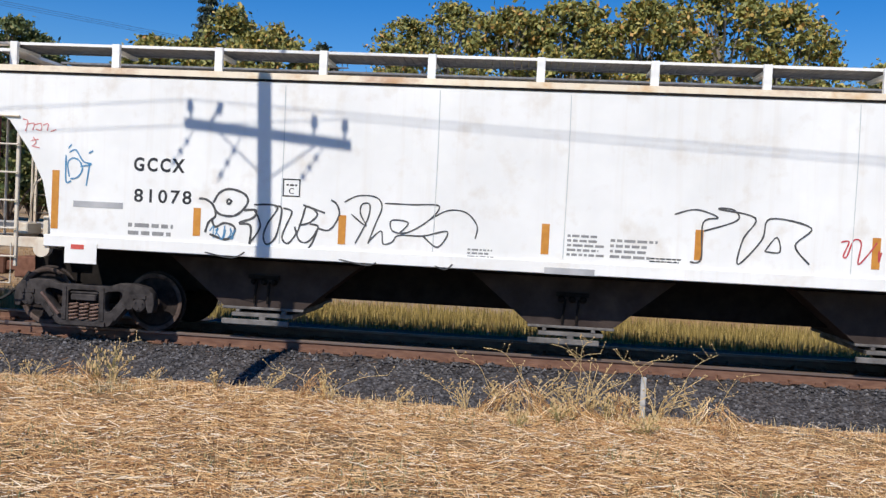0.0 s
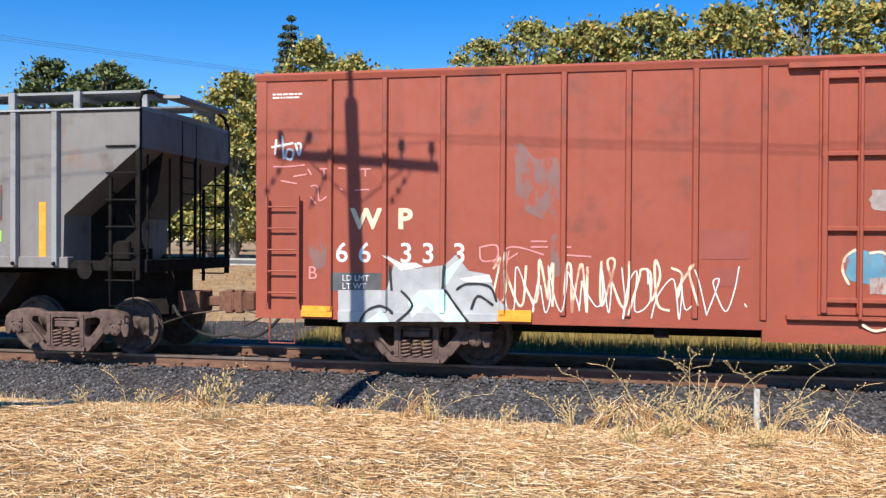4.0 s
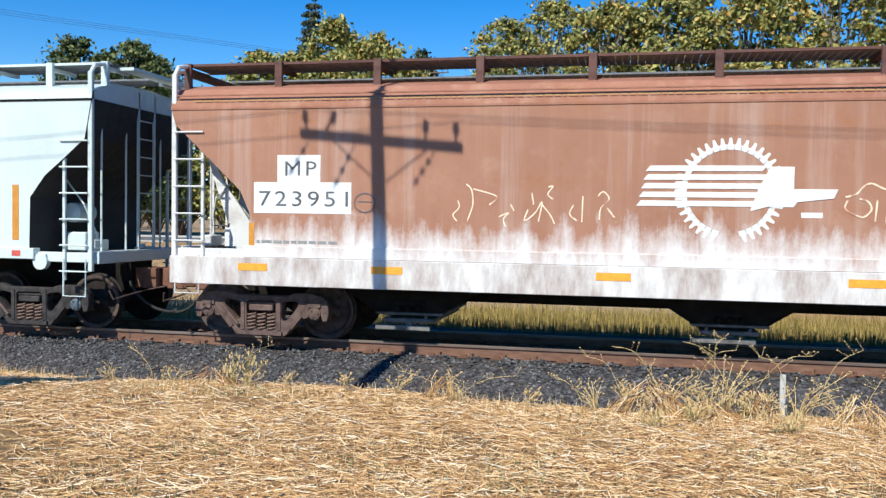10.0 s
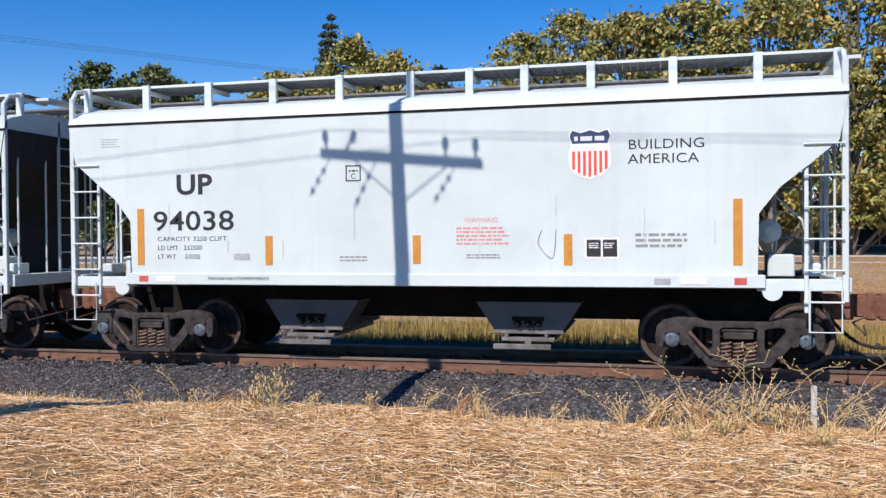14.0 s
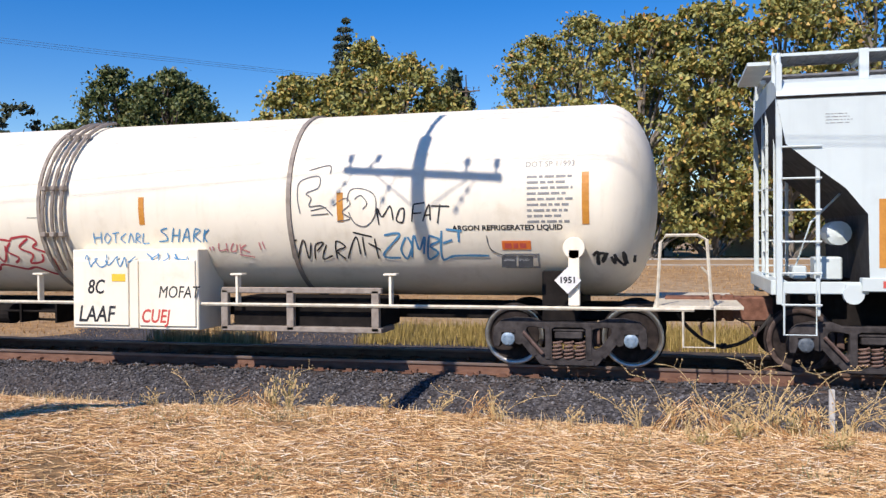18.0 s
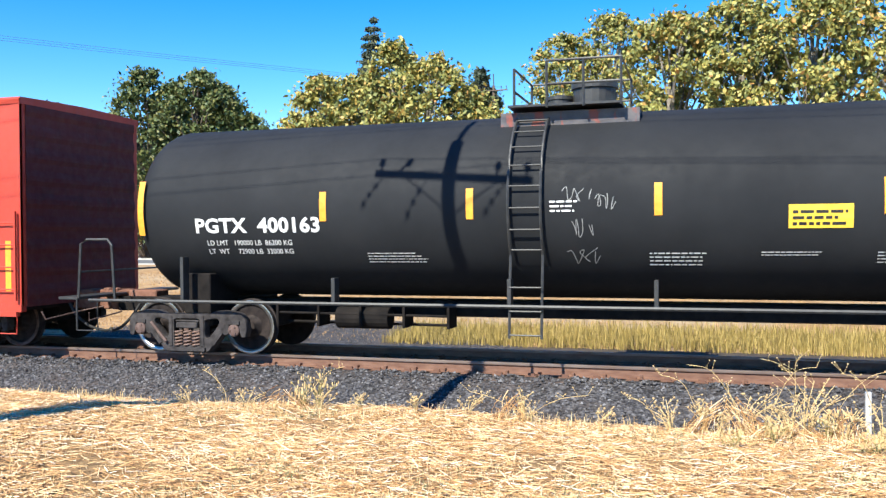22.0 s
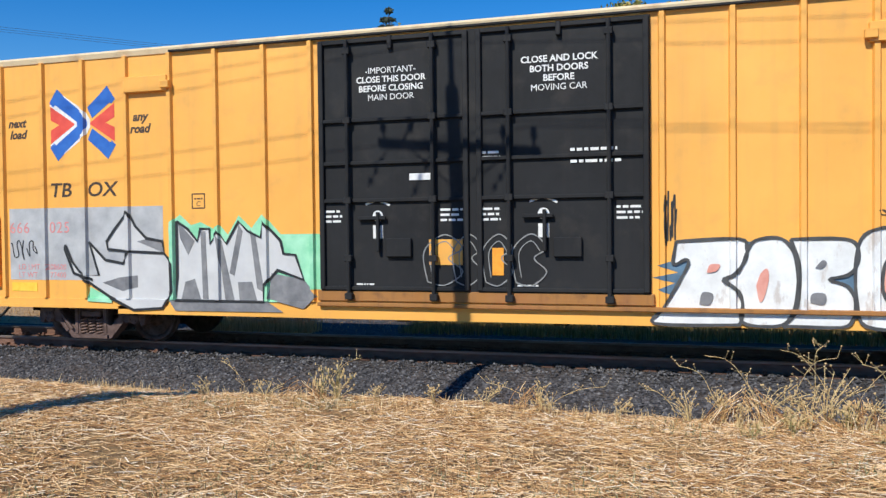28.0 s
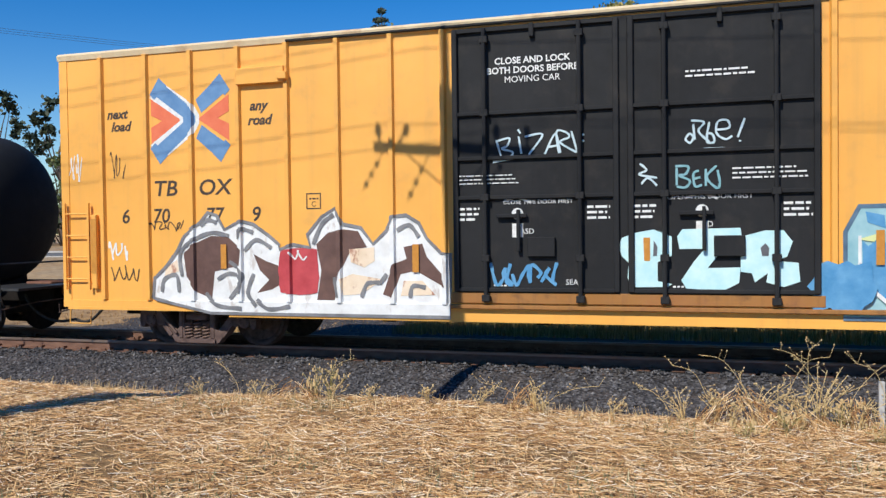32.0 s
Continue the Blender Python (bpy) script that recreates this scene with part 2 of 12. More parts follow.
M["rail"] = plain("rusty_rail_web", (0.13, 0.060, 0.038), (0.24, 0.13, 0.085), 14, 0.8, 0.1, 0.002, (0.3, 1, 1))
M["rail_head"] = plain("worn_rail_head", (0.20, 0.13, 0.10), (0.36, 0.29, 0.25), 9, 0.45, 0.6, 0, (0.1, 1, 1))
M["tie"] = plain("weathered_tie_timber", (0.055, 0.036, 0.028), (0.14, 0.10, 0.08), 6, 0.9, 0, 0.006, (1, 0.2, 1))
M["post_grey"] = plain("weathered_grey_stake", (0.38, 0.37, 0.35), (0.58, 0.56, 0.53), 20, 0.7)
M["pole_wood"] = plain("creosoted_pole_timber", (0.10, 0.07, 0.05), (0.20, 0.15, 0.11), 5, 0.9, 0, 0.01, (6, 6, 0.3))
M["wire"] = plain("dark_cable", (0.05, 0.05, 0.05), (0.09, 0.09, 0.09), 5, 0.6)
M["orange"] = plain("orange_reflective_strip", (0.80, 0.30, 0.03), (0.95, 0.42, 0.05), 12, 0.35)
M["ochre"] = plain("ochre_reflective_strip", (0.50, 0.20, 0.03), (0.64, 0.29, 0.05), 12, 0.35)
M["ink_black"] = plain("black_lettering", (0.012, 0.012, 0.014), (0.035, 0.035, 0.036), 14, 0.5)
M["ink_grey"] = plain("grey_lettering", (0.20, 0.20, 0.20), (0.32, 0.32, 0.31), 14, 0.6)
M["ink_white"] = plain("white_lettering", (0.66, 0.65, 0.63), (0.86, 0.85, 0.83), 12, 0.5)
M["ink_cream"] = plain("cream_lettering", (0.70, 0.58, 0.36), (0.84, 0.74, 0.52), 12, 0.5)
M["ink_red"] = plain("red_lettering", (0.48, 0.06, 0.05), (0.66, 0.12, 0.09), 12, 0.5)
M["ink_pink"] = plain("faded_red_lettering", (0.58, 0.20, 0.20), (0.72, 0.32, 0.30), 12, 0.6)
M["ink_blue"] = plain("blue_spray_paint", (0.05, 0.19, 0.36), (0.11, 0.32, 0.52), 8, 0.5)
M["ink_navy"] = plain("navy_paint", (0.02, 0.035, 0.10), (0.045, 0.07, 0.16), 8, 0.5)
M["sky_blue"] = plain("light_blue_spray_paint", (0.065, 0.25, 0.48), (0.15, 0.37, 0.60), 5, 0.5)
M["pale_blue"] = plain("pale_aqua_spray_paint", (0.46, 0.74, 0.78), (0.66, 0.86, 0.86), 5, 0.5)
M["teal"] = flaked("teal_spray_paint", (0.05, 0.24, 0.32), (0.16, 0.42, 0.50), (0.27, 0.08, 0.055), 4, 0.5, 0.42)
M["spray_grey"] = plain("silver_grey_spray_paint", (0.33, 0.33, 0.34), (0.52, 0.52, 0.52), 3, 0.55)
M["spray_dark"] = plain("dark_grey_spray_paint", (0.07, 0.07, 0.08), (0.14, 0.14, 0.15), 4, 0.6)
M["spray_mid"] = flaked("slate_grey_spray_paint", (0.06, 0.055, 0.06), (0.13, 0.115, 0.12), (0.24, 0.06, 0.042), 4, 0.6, 0.40)
M["slate"] = plain("dull_slate_spray_paint", (0.13, 0.13, 0.14), (0.27, 0.265, 0.27), 4, 0.6)
M["spray_white"] = flaked("white_spray_paint", (0.68, 0.67, 0.65), (0.88, 0.88, 0.87), (0.58, 0.53, 0.49), 4, 0.5, 0.35)
M["spray_green"] = plain("mint_green_spray_paint", (0.18, 0.55, 0.30), (0.42, 0.76, 0.52), 3, 0.5)
M["spray_pink"] = plain("salmon_spray_paint", (0.66, 0.26, 0.20), (0.80, 0.42, 0.34), 4, 0.5)
M["spray_brown"] = plain("dark_brown_spray_paint", (0.10, 0.05, 0.04), (0.17, 0.09, 0.07), 4, 0.55)
M["spray_red"] = plain("crimson_spray_paint", (0.42, 0.04, 0.05), (0.58, 0.08, 0.09), 4, 0.5)
M["spray_cream"] = flaked("cream_spray_paint", (0.76, 0.58, 0.40), (0.90, 0.75, 0.58), (0.46, 0.22, 0.14), 4, 0.5, 0.39)
M["logo_blue"] = plain("bright_blue_paint", (0.02, 0.10, 0.42), (0.04, 0.16, 0.52), 5, 0.45)
M["logo_red"] = plain("bright_red_paint", (0.66, 0.06, 0.04), (0.78, 0.10, 0.06), 5, 0.45)
M["lime"] = plain("lime_green_sticker", (0.25, 0.80, 0.06), (0.36, 0.90, 0.12), 5, 0.5)
M["placard_yellow"] = plain("yellow_placard", (0.82, 0.50, 0.04), (0.90, 0.60, 0.07), 9, 0.5)
M["patch_red"] = plain("darker_red_patch", (0.26, 0.06, 0.045), (0.34, 0.09, 0.06), 2, 0.6)
M["smudge"] = flaked("thin_grey_overspray", (0.19, 0.10, 0.09), (0.25, 0.13, 0.115), (0.33, 0.07, 0.04), 3, 0.6, 0.44)
M["steel_plate"] = plain("bare_steel_plate", (0.16, 0.15, 0.15), (0.30, 0.29, 0.28), 8, 0.5, 0.4)

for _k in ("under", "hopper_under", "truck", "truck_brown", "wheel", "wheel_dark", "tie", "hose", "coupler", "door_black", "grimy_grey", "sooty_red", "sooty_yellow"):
    M[_k].node_tree.nodes["Principled BSDF"].inputs["Specular IOR Level"].default_value = 0.15     # dull, so they mirror little of the sky
# ---- shapes ----
def box(bm, x0, x1, y0, y1, z0, z1):
    v = [bm.verts.new((x, y, z)) for x in (x0, x1) for y in (y0, y1) for z in (z0, z1)]
    for a in ((0, 1, 3, 2), (4, 6, 7, 5), (0, 4, 5, 1), (2, 3, 7, 6), (0, 2, 6, 4), (1, 5, 7, 3)):
        bm.faces.new([v[i] for i in a])
    return v


def boxes(*rows):
    bm = bmesh.new()
    for r in rows:
        box(bm, *r)
    return bm


def bevelled(bm, w=0.01, seg=1):
    bmesh.ops.bevel(bm, geom=bm.edges[:], offset=w, segments=seg, affect="EDGES", clamp_overlap=True)
    return bm


def prism(bm, pts, axis, a, b):
    """A closed outline swept along an axis. Axis x: points are (y, z); y: (x, z); z: (x, y)."""
    def at(p, d):
        return {"x": (d, p[0], p[1]), "y": (p[0], d, p[1]), "z": (p[0], p[1], d)}[axis]
    r0, r1 = [bm.verts.new(at(p, a)) for p in pts], [bm.verts.new(at(p, b)) for p in pts]
    n = len(pts)
    for i in range(n):
        bm.faces.new((r0[i], r0[(i + 1) % n], r1[(i + 1) % n], r1[i]))
    bm.faces.new(r0[::-1]), bm.faces.new(r1)
    return bm


def tube(bm, pts, r, n=6, close=True):
    """A round bar along points."""
    rings = []
    for i, p in enumerate(pts):
        p = Vector(p)
        d = (Vector(pts[min(i + 1, len(pts) - 1)]) - Vector(pts[max(i - 1, 0)])).normalized()
        u = d.cross(Vector((0, 0, 1)) if abs(d.z) < 0.9 else Vector((1, 0, 0))).normalized()
        w = d.cross(u)
        rr = r[i] if isinstance(r, (list, tuple)) else r
        rings.append([bm.verts.new(p + (u * math.cos(k * math.tau / n) + w * math.sin(k * math.tau / n)) * rr) for k in range(n)])
    for a, b in zip(rings, rings[1:]):
        for k in range(n):
            bm.faces.new((a[k], a[(k + 1) % n], b[(k + 1) % n], b[k]))
    if close:
        bm.faces.new(rings[0][::-1]), bm.faces.new(rings[-1])
    return bm


def disc(bm, c, r, y0, y1, n=24, hole=0.0):
    """A round plate whose axis runs along y."""
    return lathe(bm, c, [(y0, hole), (y0, r), (y1, r), (y1, hole)], n)


def lathe(bm, c, prof, n=24, axis="y"):
    """An outline (place along the axis, radius) turned about it."""
    rings = []
    for d, r in prof:
        ring = []
        for k in range(n):
            a = k * math.tau / n
            u, w = r * math.cos(a), r * math.sin(a)
            ring.append(bm.verts.new((c[0] + u, c[1] + d, c[2] + w) if axis == "y" else (c[0] + d, c[1] + u, c[2] + w)))
        rings.append(ring)
    for a, b in zip(rings, rings[1:]):
        for k in range(n):
            bm.faces.new((a[k], a[(k + 1) % n], b[(k + 1) % n], b[k]))
    bm.faces.new(rings[0][::-1]), bm.faces.new(rings[-1])
    return bm


def finish(bm, name, material, smooth=False):
    bmesh.ops.recalc_face_normals(bm, faces=bm.faces[:])
    me = bpy.data.meshes.new(name)
    bm.to_mesh(me), bm.free()
    for m in material if isinstance(material, (list, tuple)) else (material,):
        me.materials.append(M[m] if isinstance(m, str) else m)
    if smooth:
        me.polygons.foreach_set("use_smooth", [True] * len(me.polygons))
        me.set_sharp_from_angle(angle=radians(40))
    return me


def part(name, bm, material, parent, label="", smooth=False):
    ob = new(name, finish(bm, name, material, smooth))
    ob.parent = parent
    return tagged(ob, label) if label else ob


def piece(name, me, parent, x=0, y=0, z=0, turn=0):
    """A part that shares its mesh with others of its kind."""
    ob = new(name, me)
    ob.parent = parent
    ob.matrix_basis = pose(x, y, z, 0, 0, turn)
    return ob


def thing(name, label, category, group="", at=(0, 0, 0)):
    ob = tagged(new(name), label, category, group)
    ob.location = at
    return ob


def mesh_of(name, verts, faces, material, mats=None):
    me = bpy.data.meshes.new(name)
    me.from_pydata(verts, [], faces)
    for m in material if isinstance(material, (list, tuple)) else (material,):
        me.materials.append(M[m] if isinstance(m, str) else m)
    if mats is not None:
        me.polygons.foreach_set("material_index", mats)
    me.update()
    return me


# ---- lettering and spray paint on a car's near side; u runs along the car, v is the height ----
def words(parent, text, u, v, size, material, face, name="lettering", bold=0.0, shear=0.0, wide=1.0, align="LEFT", depth=0.002, space=1.0, label="", fit=0.0):
    bold = 0.0 if "M" in text else min(bold, 0.004) if text[0].isdigit() else bold      # narrow inner corners clog when thickened
    cu = bpy.data.curves.new(name, "FONT")
    cu.body, cu.size, cu.align_x, cu.shear, cu.offset, cu.extrude = text, size * 1.37, align, shear, bold, depth
    cu.space_character, cu.resolution_u = space, 3
    ob = bpy.data.objects.new(name, cu)
    me = bpy.data.meshes.new_from_object(ob)
    bpy.data.objects.remove(ob)
    me.materials.clear()
    me.materials.append(M[material])
    if fit:
        xs = [p.co.x for p in me.vertices]
        wide = fit / max(1e-6, max(xs) - min(xs))
    me.transform(Matrix.Translation((u, face, v)) @ Matrix.Rotation(radians(90), 4, "X") @ Matrix.Diagonal((wide, 1, 1, 1)))
    o = new(name, me)
    o.parent = parent
    return tagged(o, label) if label else o


def sheet_piece(bm, outline, face, depth=0.003):
    """A thin plate with the given outline (u, v) on the car's side."""
    prism(bm, outline, "y", face - depth, face)


def rect(bm, u0, u1, v0, v1, face, depth=0.003):
    box(bm, u0, u1, face - depth, face, v0, v1)


def bars(parent, u0, u1, v0, v1, rows, material, face, seed=0, fill=0.5, name="small_print"):
    """Unreadable small print: rows of short bars."""
    rnd, bm = random.Random(seed), bmesh.new()
    h = (v1 - v0) / rows
    for r in range(rows):
        u, end = u0, u1 - rnd.random() * 0.25 * (u1 - u0)
        while u < end:
            w = min(rnd.uniform(0.5, 2.2) * h, end - u)
            if w > 0.01:
                rect(bm, u, u + w, v0 + r * h, v0 + r * h + h * fill, face, 0.002)
            u += w + h * 0.35
    return part(name, bm, material, parent)


def spline(pts, k=6):
    out, n = [], len(pts)
    for i in range(n - 1):
        p0, p1, p2, p3 = (np.array(pts[max(0, min(n - 1, j))], float) for j in (i - 1, i, i + 1, i + 2))
        for s in range(k):
            t = s / k
            out.append(0.5 * (2 * p1 + (p2 - p0) * t + (2 * p0 - 5 * p1 + 4 * p2 - p3) * t * t + (3 * p1 - p0 - 3 * p2 + p3) * t ** 3))
    return out + [np.array(pts[-1], float)]


LINES = iter(range(10 ** 6))


def stroke(bm, pts, w, face, smooth=True, depth=0.002, sill=0.0):
    """A sprayed line of width w through points (u, v)."""
    p = spline(pts) if smooth else [np.array(q, float) for q in pts]
    a, lift = [], 0.0003 * (next(LINES) % 9)
    for i, q in enumerate(p):
        d = p[min(i + 1, len(p) - 1)] - p[max(i - 1, 0)]
        d = np.array((-d[1], d[0])) / (np.hypot(*d) + 1e-9)
        k = w * (0.85 + 0.3 * abs(math.sin(i * 0.7))) / 2
        y = face - depth - lift - 0.003 * i / len(p) - (0.031 if q[1] < sill else 0.0)
        a.append(tuple(bm.verts.new((e[0], y, e[1])) for e in (q + d * k, q - d * k)))
    for (p0, q0), (p1, q1) in zip(a, a[1:]):
        bm.faces.new((p0, q0, q1, p1))


def scribble(parent, u0, u1, v0, v1, material, face, seed, w=0.025, loops=10, name="graffiti_tag", label="", upright=0.8):
    """Illegible handwriting: loops that run on along the car."""
    rnd, bm = random.Random(seed), bmesh.new()
    pts, n = [], loops * 4
    for i in range(n):
        u = u0 + (u1 - u0) * (i + rnd.uniform(-1.6, 1.6)) / n
        v = (v0 + v1) / 2 + (v1 - v0) * 0.5 * math.sin(i * math.pi / 2 * 1.07 + rnd.random()) * rnd.uniform(0.5, 1)
        pts.append((min(max(u, u0), u1), v))
        if i % 9 == 8:
            stroke(bm, pts, w, face)
            pts = []
    if len(pts) > 1:
        stroke(bm, pts, w, face)
    return part(name, bm, material, parent, label)


def blob(bm, u0, u1, v0, v1, face, seed, n=22, rough=0.16, depth=0.002):
    """A sprayed patch with an uneven edge."""
    rnd = random.Random(seed)
    c, r = ((u0 + u1) / 2, (v0 + v1) / 2), ((u1 - u0) / 2, (v1 - v0) / 2)
    out = []
    for k in range(n):
        a = k * math.tau / n
        q = 1 - rnd.random() * rough * 2
        x, y = math.cos(a), math.sin(a)
        m = max(abs(x), abs(y)) ** 0.7
        out.append((c[0] + r[0] * q * x / m, c[1] + r[1] * q * y / m))
    prism(bm, out, "y", face - depth, face)

# places of the pole's shadow on the train's side, and of the weeds along the field's edge
SHADE_X, SHADE_ARM = -3.70, 3.33
STAKE, STAKE_H = (1.18, 7.05), 0.36
WEEDS = [(-1.42, 6.95, 0.30, 0.07, 8, "weed_dry", 0.0), (-1.35, 6.9, 0.20, 0.10, 7, "weed_dry", 0.1), (-2.35, 6.95, 0.18, 0.05, 9, "weed_dry", 0.0),
         (-3.30, 7.05, 0.36, 0.16, 12, "weed_olive", 0.0), (-3.42, 7.0, 0.28, 0.2, 10, "weed_olive", -0.1), (-3.25, 6.95, 0.20, 0.16, 10, "weed_dry", 0.1), (-4.0, 7.0, 0.20, 0.22, 9, "weed_dry", 0.3), (-4.6, 7.0, 0.16, 0.15, 9, "weed_dry", -0.3),
         (0.02, 6.95, 0.34, 0.14, 13, "weed_dry", -0.15), (0.12, 6.9, 0.22, 0.18, 12, "weed_dry", 0.1), (0.30, 7.05, 0.44, 0.30, 16, "weed_dry", 0.3), (0.75, 7.1, 0.46, 0.34, 16, "weed_dry", 0.2), (1.3, 7.1, 0.38, 0.28, 14, "weed_dry", 0.4), (0.62, 6.95, 0.36, 0.22, 18, "weed_dry", -0.2),
         (-0.25, 7.0, 0.26, 0.22, 12, "weed_dry", -0.3), (1.0, 6.95, 0.28, 0.22, 16, "weed_dry", 0.1), (1.6, 7.0, 0.24, 0.25, 12, "weed_dry", 0.2), (0.9, 7.0, 0.20, 0.2, 14, "weed_olive", 0.0),
         (0.5, 6.7, 0.18, 0.16, 12, "weed_olive", 0.0), (1.15, 6.5, 0.15, 0.22, 14, "weed_olive", 0.0), (0.2, 6.4, 0.12, 0.1, 9, "weed_olive", 0.0), (-1.9, 7.0, 0.2, 0.14, 8, "weed_dry", 0.3), (-0.8, 7.0, 0.18, 0.12, 8, "weed_dry", 0.2), (-2.9, 7.0, 0.15, 0.12, 8, "weed_dry", 0.0)]

# ---- the setting: ground, track, road ----
TRACK = 13.85                       # the line midway between the rails
RAIL_Y = (TRACK - 0.755, TRACK + 0.755)
RAIL_Z = 0.09                       # the rails' top


def smooth_step(a, b, x):
    t = np.clip((x - a) / (b - a), 0, 1)
    return t * t * (3 - 2 * t)


def swell(x):
    return 1 - smooth_step(-5.6, -3.4, np.asarray(x, float))


def crest(x):
    """Where the field breaks off towards the track."""
    return 7.0 + 0.0 * x


def ground_z(x, y):
    """Field by the camera, ditch, track bed, far verge and the rise to the road."""
    s = swell(x)
    c = crest(x)
    z = 0.5 + 0.15 * s * smooth_step(2.0, 4.5, y) * (1 - 1.2 * smooth_step(6.2, 7.2, y)) - 1.2 * smooth_step(c, c + 2.3, y) + 0.22 * smooth_step(15.5, 18, y)
    z = z + 1.25 * smooth_step(19.5, 38, y)
    z = z + 0.03 * np.sin(x * 1.3 + y * 0.7) * np.sin(y * 1.9 - x * 0.4) * (y < 9)
    return z


def make_ground():
    xs = np.concatenate([[-900, -500, -250, -140], np.arange(-80, 60.1, 2.0), [100, 250, 500, 900]])
    xs = np.unique(np.concatenate([xs, np.arange(-16, 12.1, 0.5)]))
    ys = np.unique(np.concatenate([[-600, -250, -100, -50, -20], np.arange(-10, 24.1, 0.5), np.arange(24, 60, 2.0), [75, 110, 200, 400, 900]]))
    X, Y = np.meshgrid(xs, ys)
    Z = ground_z(X, Y)
    verts = np.stack([X, Y, Z], -1).reshape(-1, 3).tolist()
    nx, faces, mats = len(xs), [], []
    for j in range(len(ys) - 1):
        for i in range(nx - 1):
            a = j * nx + i
            faces.append((a, a + 1, a + nx + 1, a + nx))
            y = (ys[j] + ys[j + 1]) / 2
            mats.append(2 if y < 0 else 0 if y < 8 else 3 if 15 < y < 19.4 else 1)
    m, nt, b = mat("straw_covered_soil", 0.95)
    f = tex(nt, "Noise", 18, 8, (0.35, 1.2, 1))
    g = ramp(nt, tex(nt, "Noise", 0.8, 5), (0.35, grey(0)), (0.7, grey(1)))
    c = ramp(nt, f, (0.3, (0.07, 0.038, 0.018)), (0.5, (0.22, 0.125, 0.052)), (0.72, (0.44, 0.28, 0.125)))
    nt.links.new(mix(nt, g, c, mix(nt, 0.35, c, (0.40, 0.27, 0.11))), b.inputs["Base Color"])
    bump(nt, b, f, 0.9, 0.03)
    M["straw_soil"] = m
    m, nt, b = mat("dry_verge", 0.95)
    f = tex(nt, "Noise", 6, 9, (0.4, 1, 1))
    big = ramp(nt, tex(nt, "Noise", 0.16, 5), (0.42, grey(0)), (0.58, grey(1)))
    c = ramp(nt, f, (0.3, (0.19, 0.105, 0.042)), (0.7, (0.46, 0.28, 0.12)))
    d = ramp(nt, f, (0.3, (0.22, 0.14, 0.075)), (0.7, (0.46, 0.34, 0.20)))
    nt.links.new(mix(nt, big, c, d), b.inputs["Base Color"])
    bump(nt, b, f, 0.9, 0.05)
    M["verge"] = m
    # strip where the train's shadow falls; that shade is put into its colour
    M["shaded_soil"] = plain("dark_cinder_soil", (0.026, 0.019, 0.014), (0.085, 0.062, 0.044), 5, 0.95, 0, 0.02)
    # unseen ground behind the camera, darkened to cut light bounced onto the cars
    M["unseen_dark_soil"] = plain("trodden_brown_earth", (0.05, 0.038, 0.028), (0.15, 0.115, 0.08), 3, 0.95)
    return tagged(new("ground", mesh_of("ground", verts, faces, ("straw_soil", "verge", "unseen_dark_soil", "shaded_soil"), mats)),
                  "straw-littered field and dry tan grass verges", "ground", kind="structure")


make_ground()

_m, _nt, _b = mat("grey_ballast_stone", 0.9)
_v = _nt.nodes.new("ShaderNodeTexVoronoi")
_v.inputs["Scale"].default_value = 19
_co = _nt.nodes.new("ShaderNodeTexCoord")
_nt.links.new(_co.outputs["Object"], _v.inputs["Vector"])
_c = ramp(_nt, _v.outputs["Color"], (0.1, (0.022, 0.021, 0.022)), (0.5, (0.066, 0.063, 0.066)), (0.9, (0.165, 0.158, 0.16)))
_nt.links.new(mix(_nt, ramp(_nt, tex(_nt, "Noise", 0.9, 5), (0.4, grey(0)), (0.75, grey(0.6))), _c, (0.13, 0.10, 0.085)), _b.inputs["Base Color"])
bump(_nt, _b, _v.outputs["Distance"], 1.0, 0.05)
_b.inputs["Specular IOR Level"].default_value = 0.1
M["ballast"] = _m
M["stone"] = island("loose_ballast_stone", ((0.0, (0.033, 0.030, 0.031)), (0.5, (0.066, 0.062, 0.064)), (0.85, (0.112, 0.105, 0.107)), (1.0, (0.21, 0.20, 0.20))), 0.9)


def make_ballast():
    prof = [(10.2, -0.78), (10.9, -0.62), (11.5, -0.47), (12.1, -0.285), (12.4, -0.205), (12.78, -0.168), (12.93, -0.20), (15.14, -0.21), (15.5, -0.21), (16.9, -0.60), (17.4, -0.75)]
    bm = bmesh.new()
    prism(bm, prof, "x", -260, 260)
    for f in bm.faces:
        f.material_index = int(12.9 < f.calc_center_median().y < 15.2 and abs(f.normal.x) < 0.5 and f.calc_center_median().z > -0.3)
    # bed between the rails in near black, with the train's shadow painted in
    M["shaded_bed"] = plain("oil_blackened_track_bed", (0.012, 0.010, 0.009), (0.045, 0.036, 0.031), 9, 0.9, 0, 0.02)
    bmesh.ops.translate(bm, verts=bm.verts[:], vec=(0, 0, RAIL_Z))
    return tagged(new("ballast", finish(bm, "ballast", ("ballast", "shaded_bed"))), "grey crushed-stone ballast bed under the track", "ballast", kind="structure")


make_ballast()


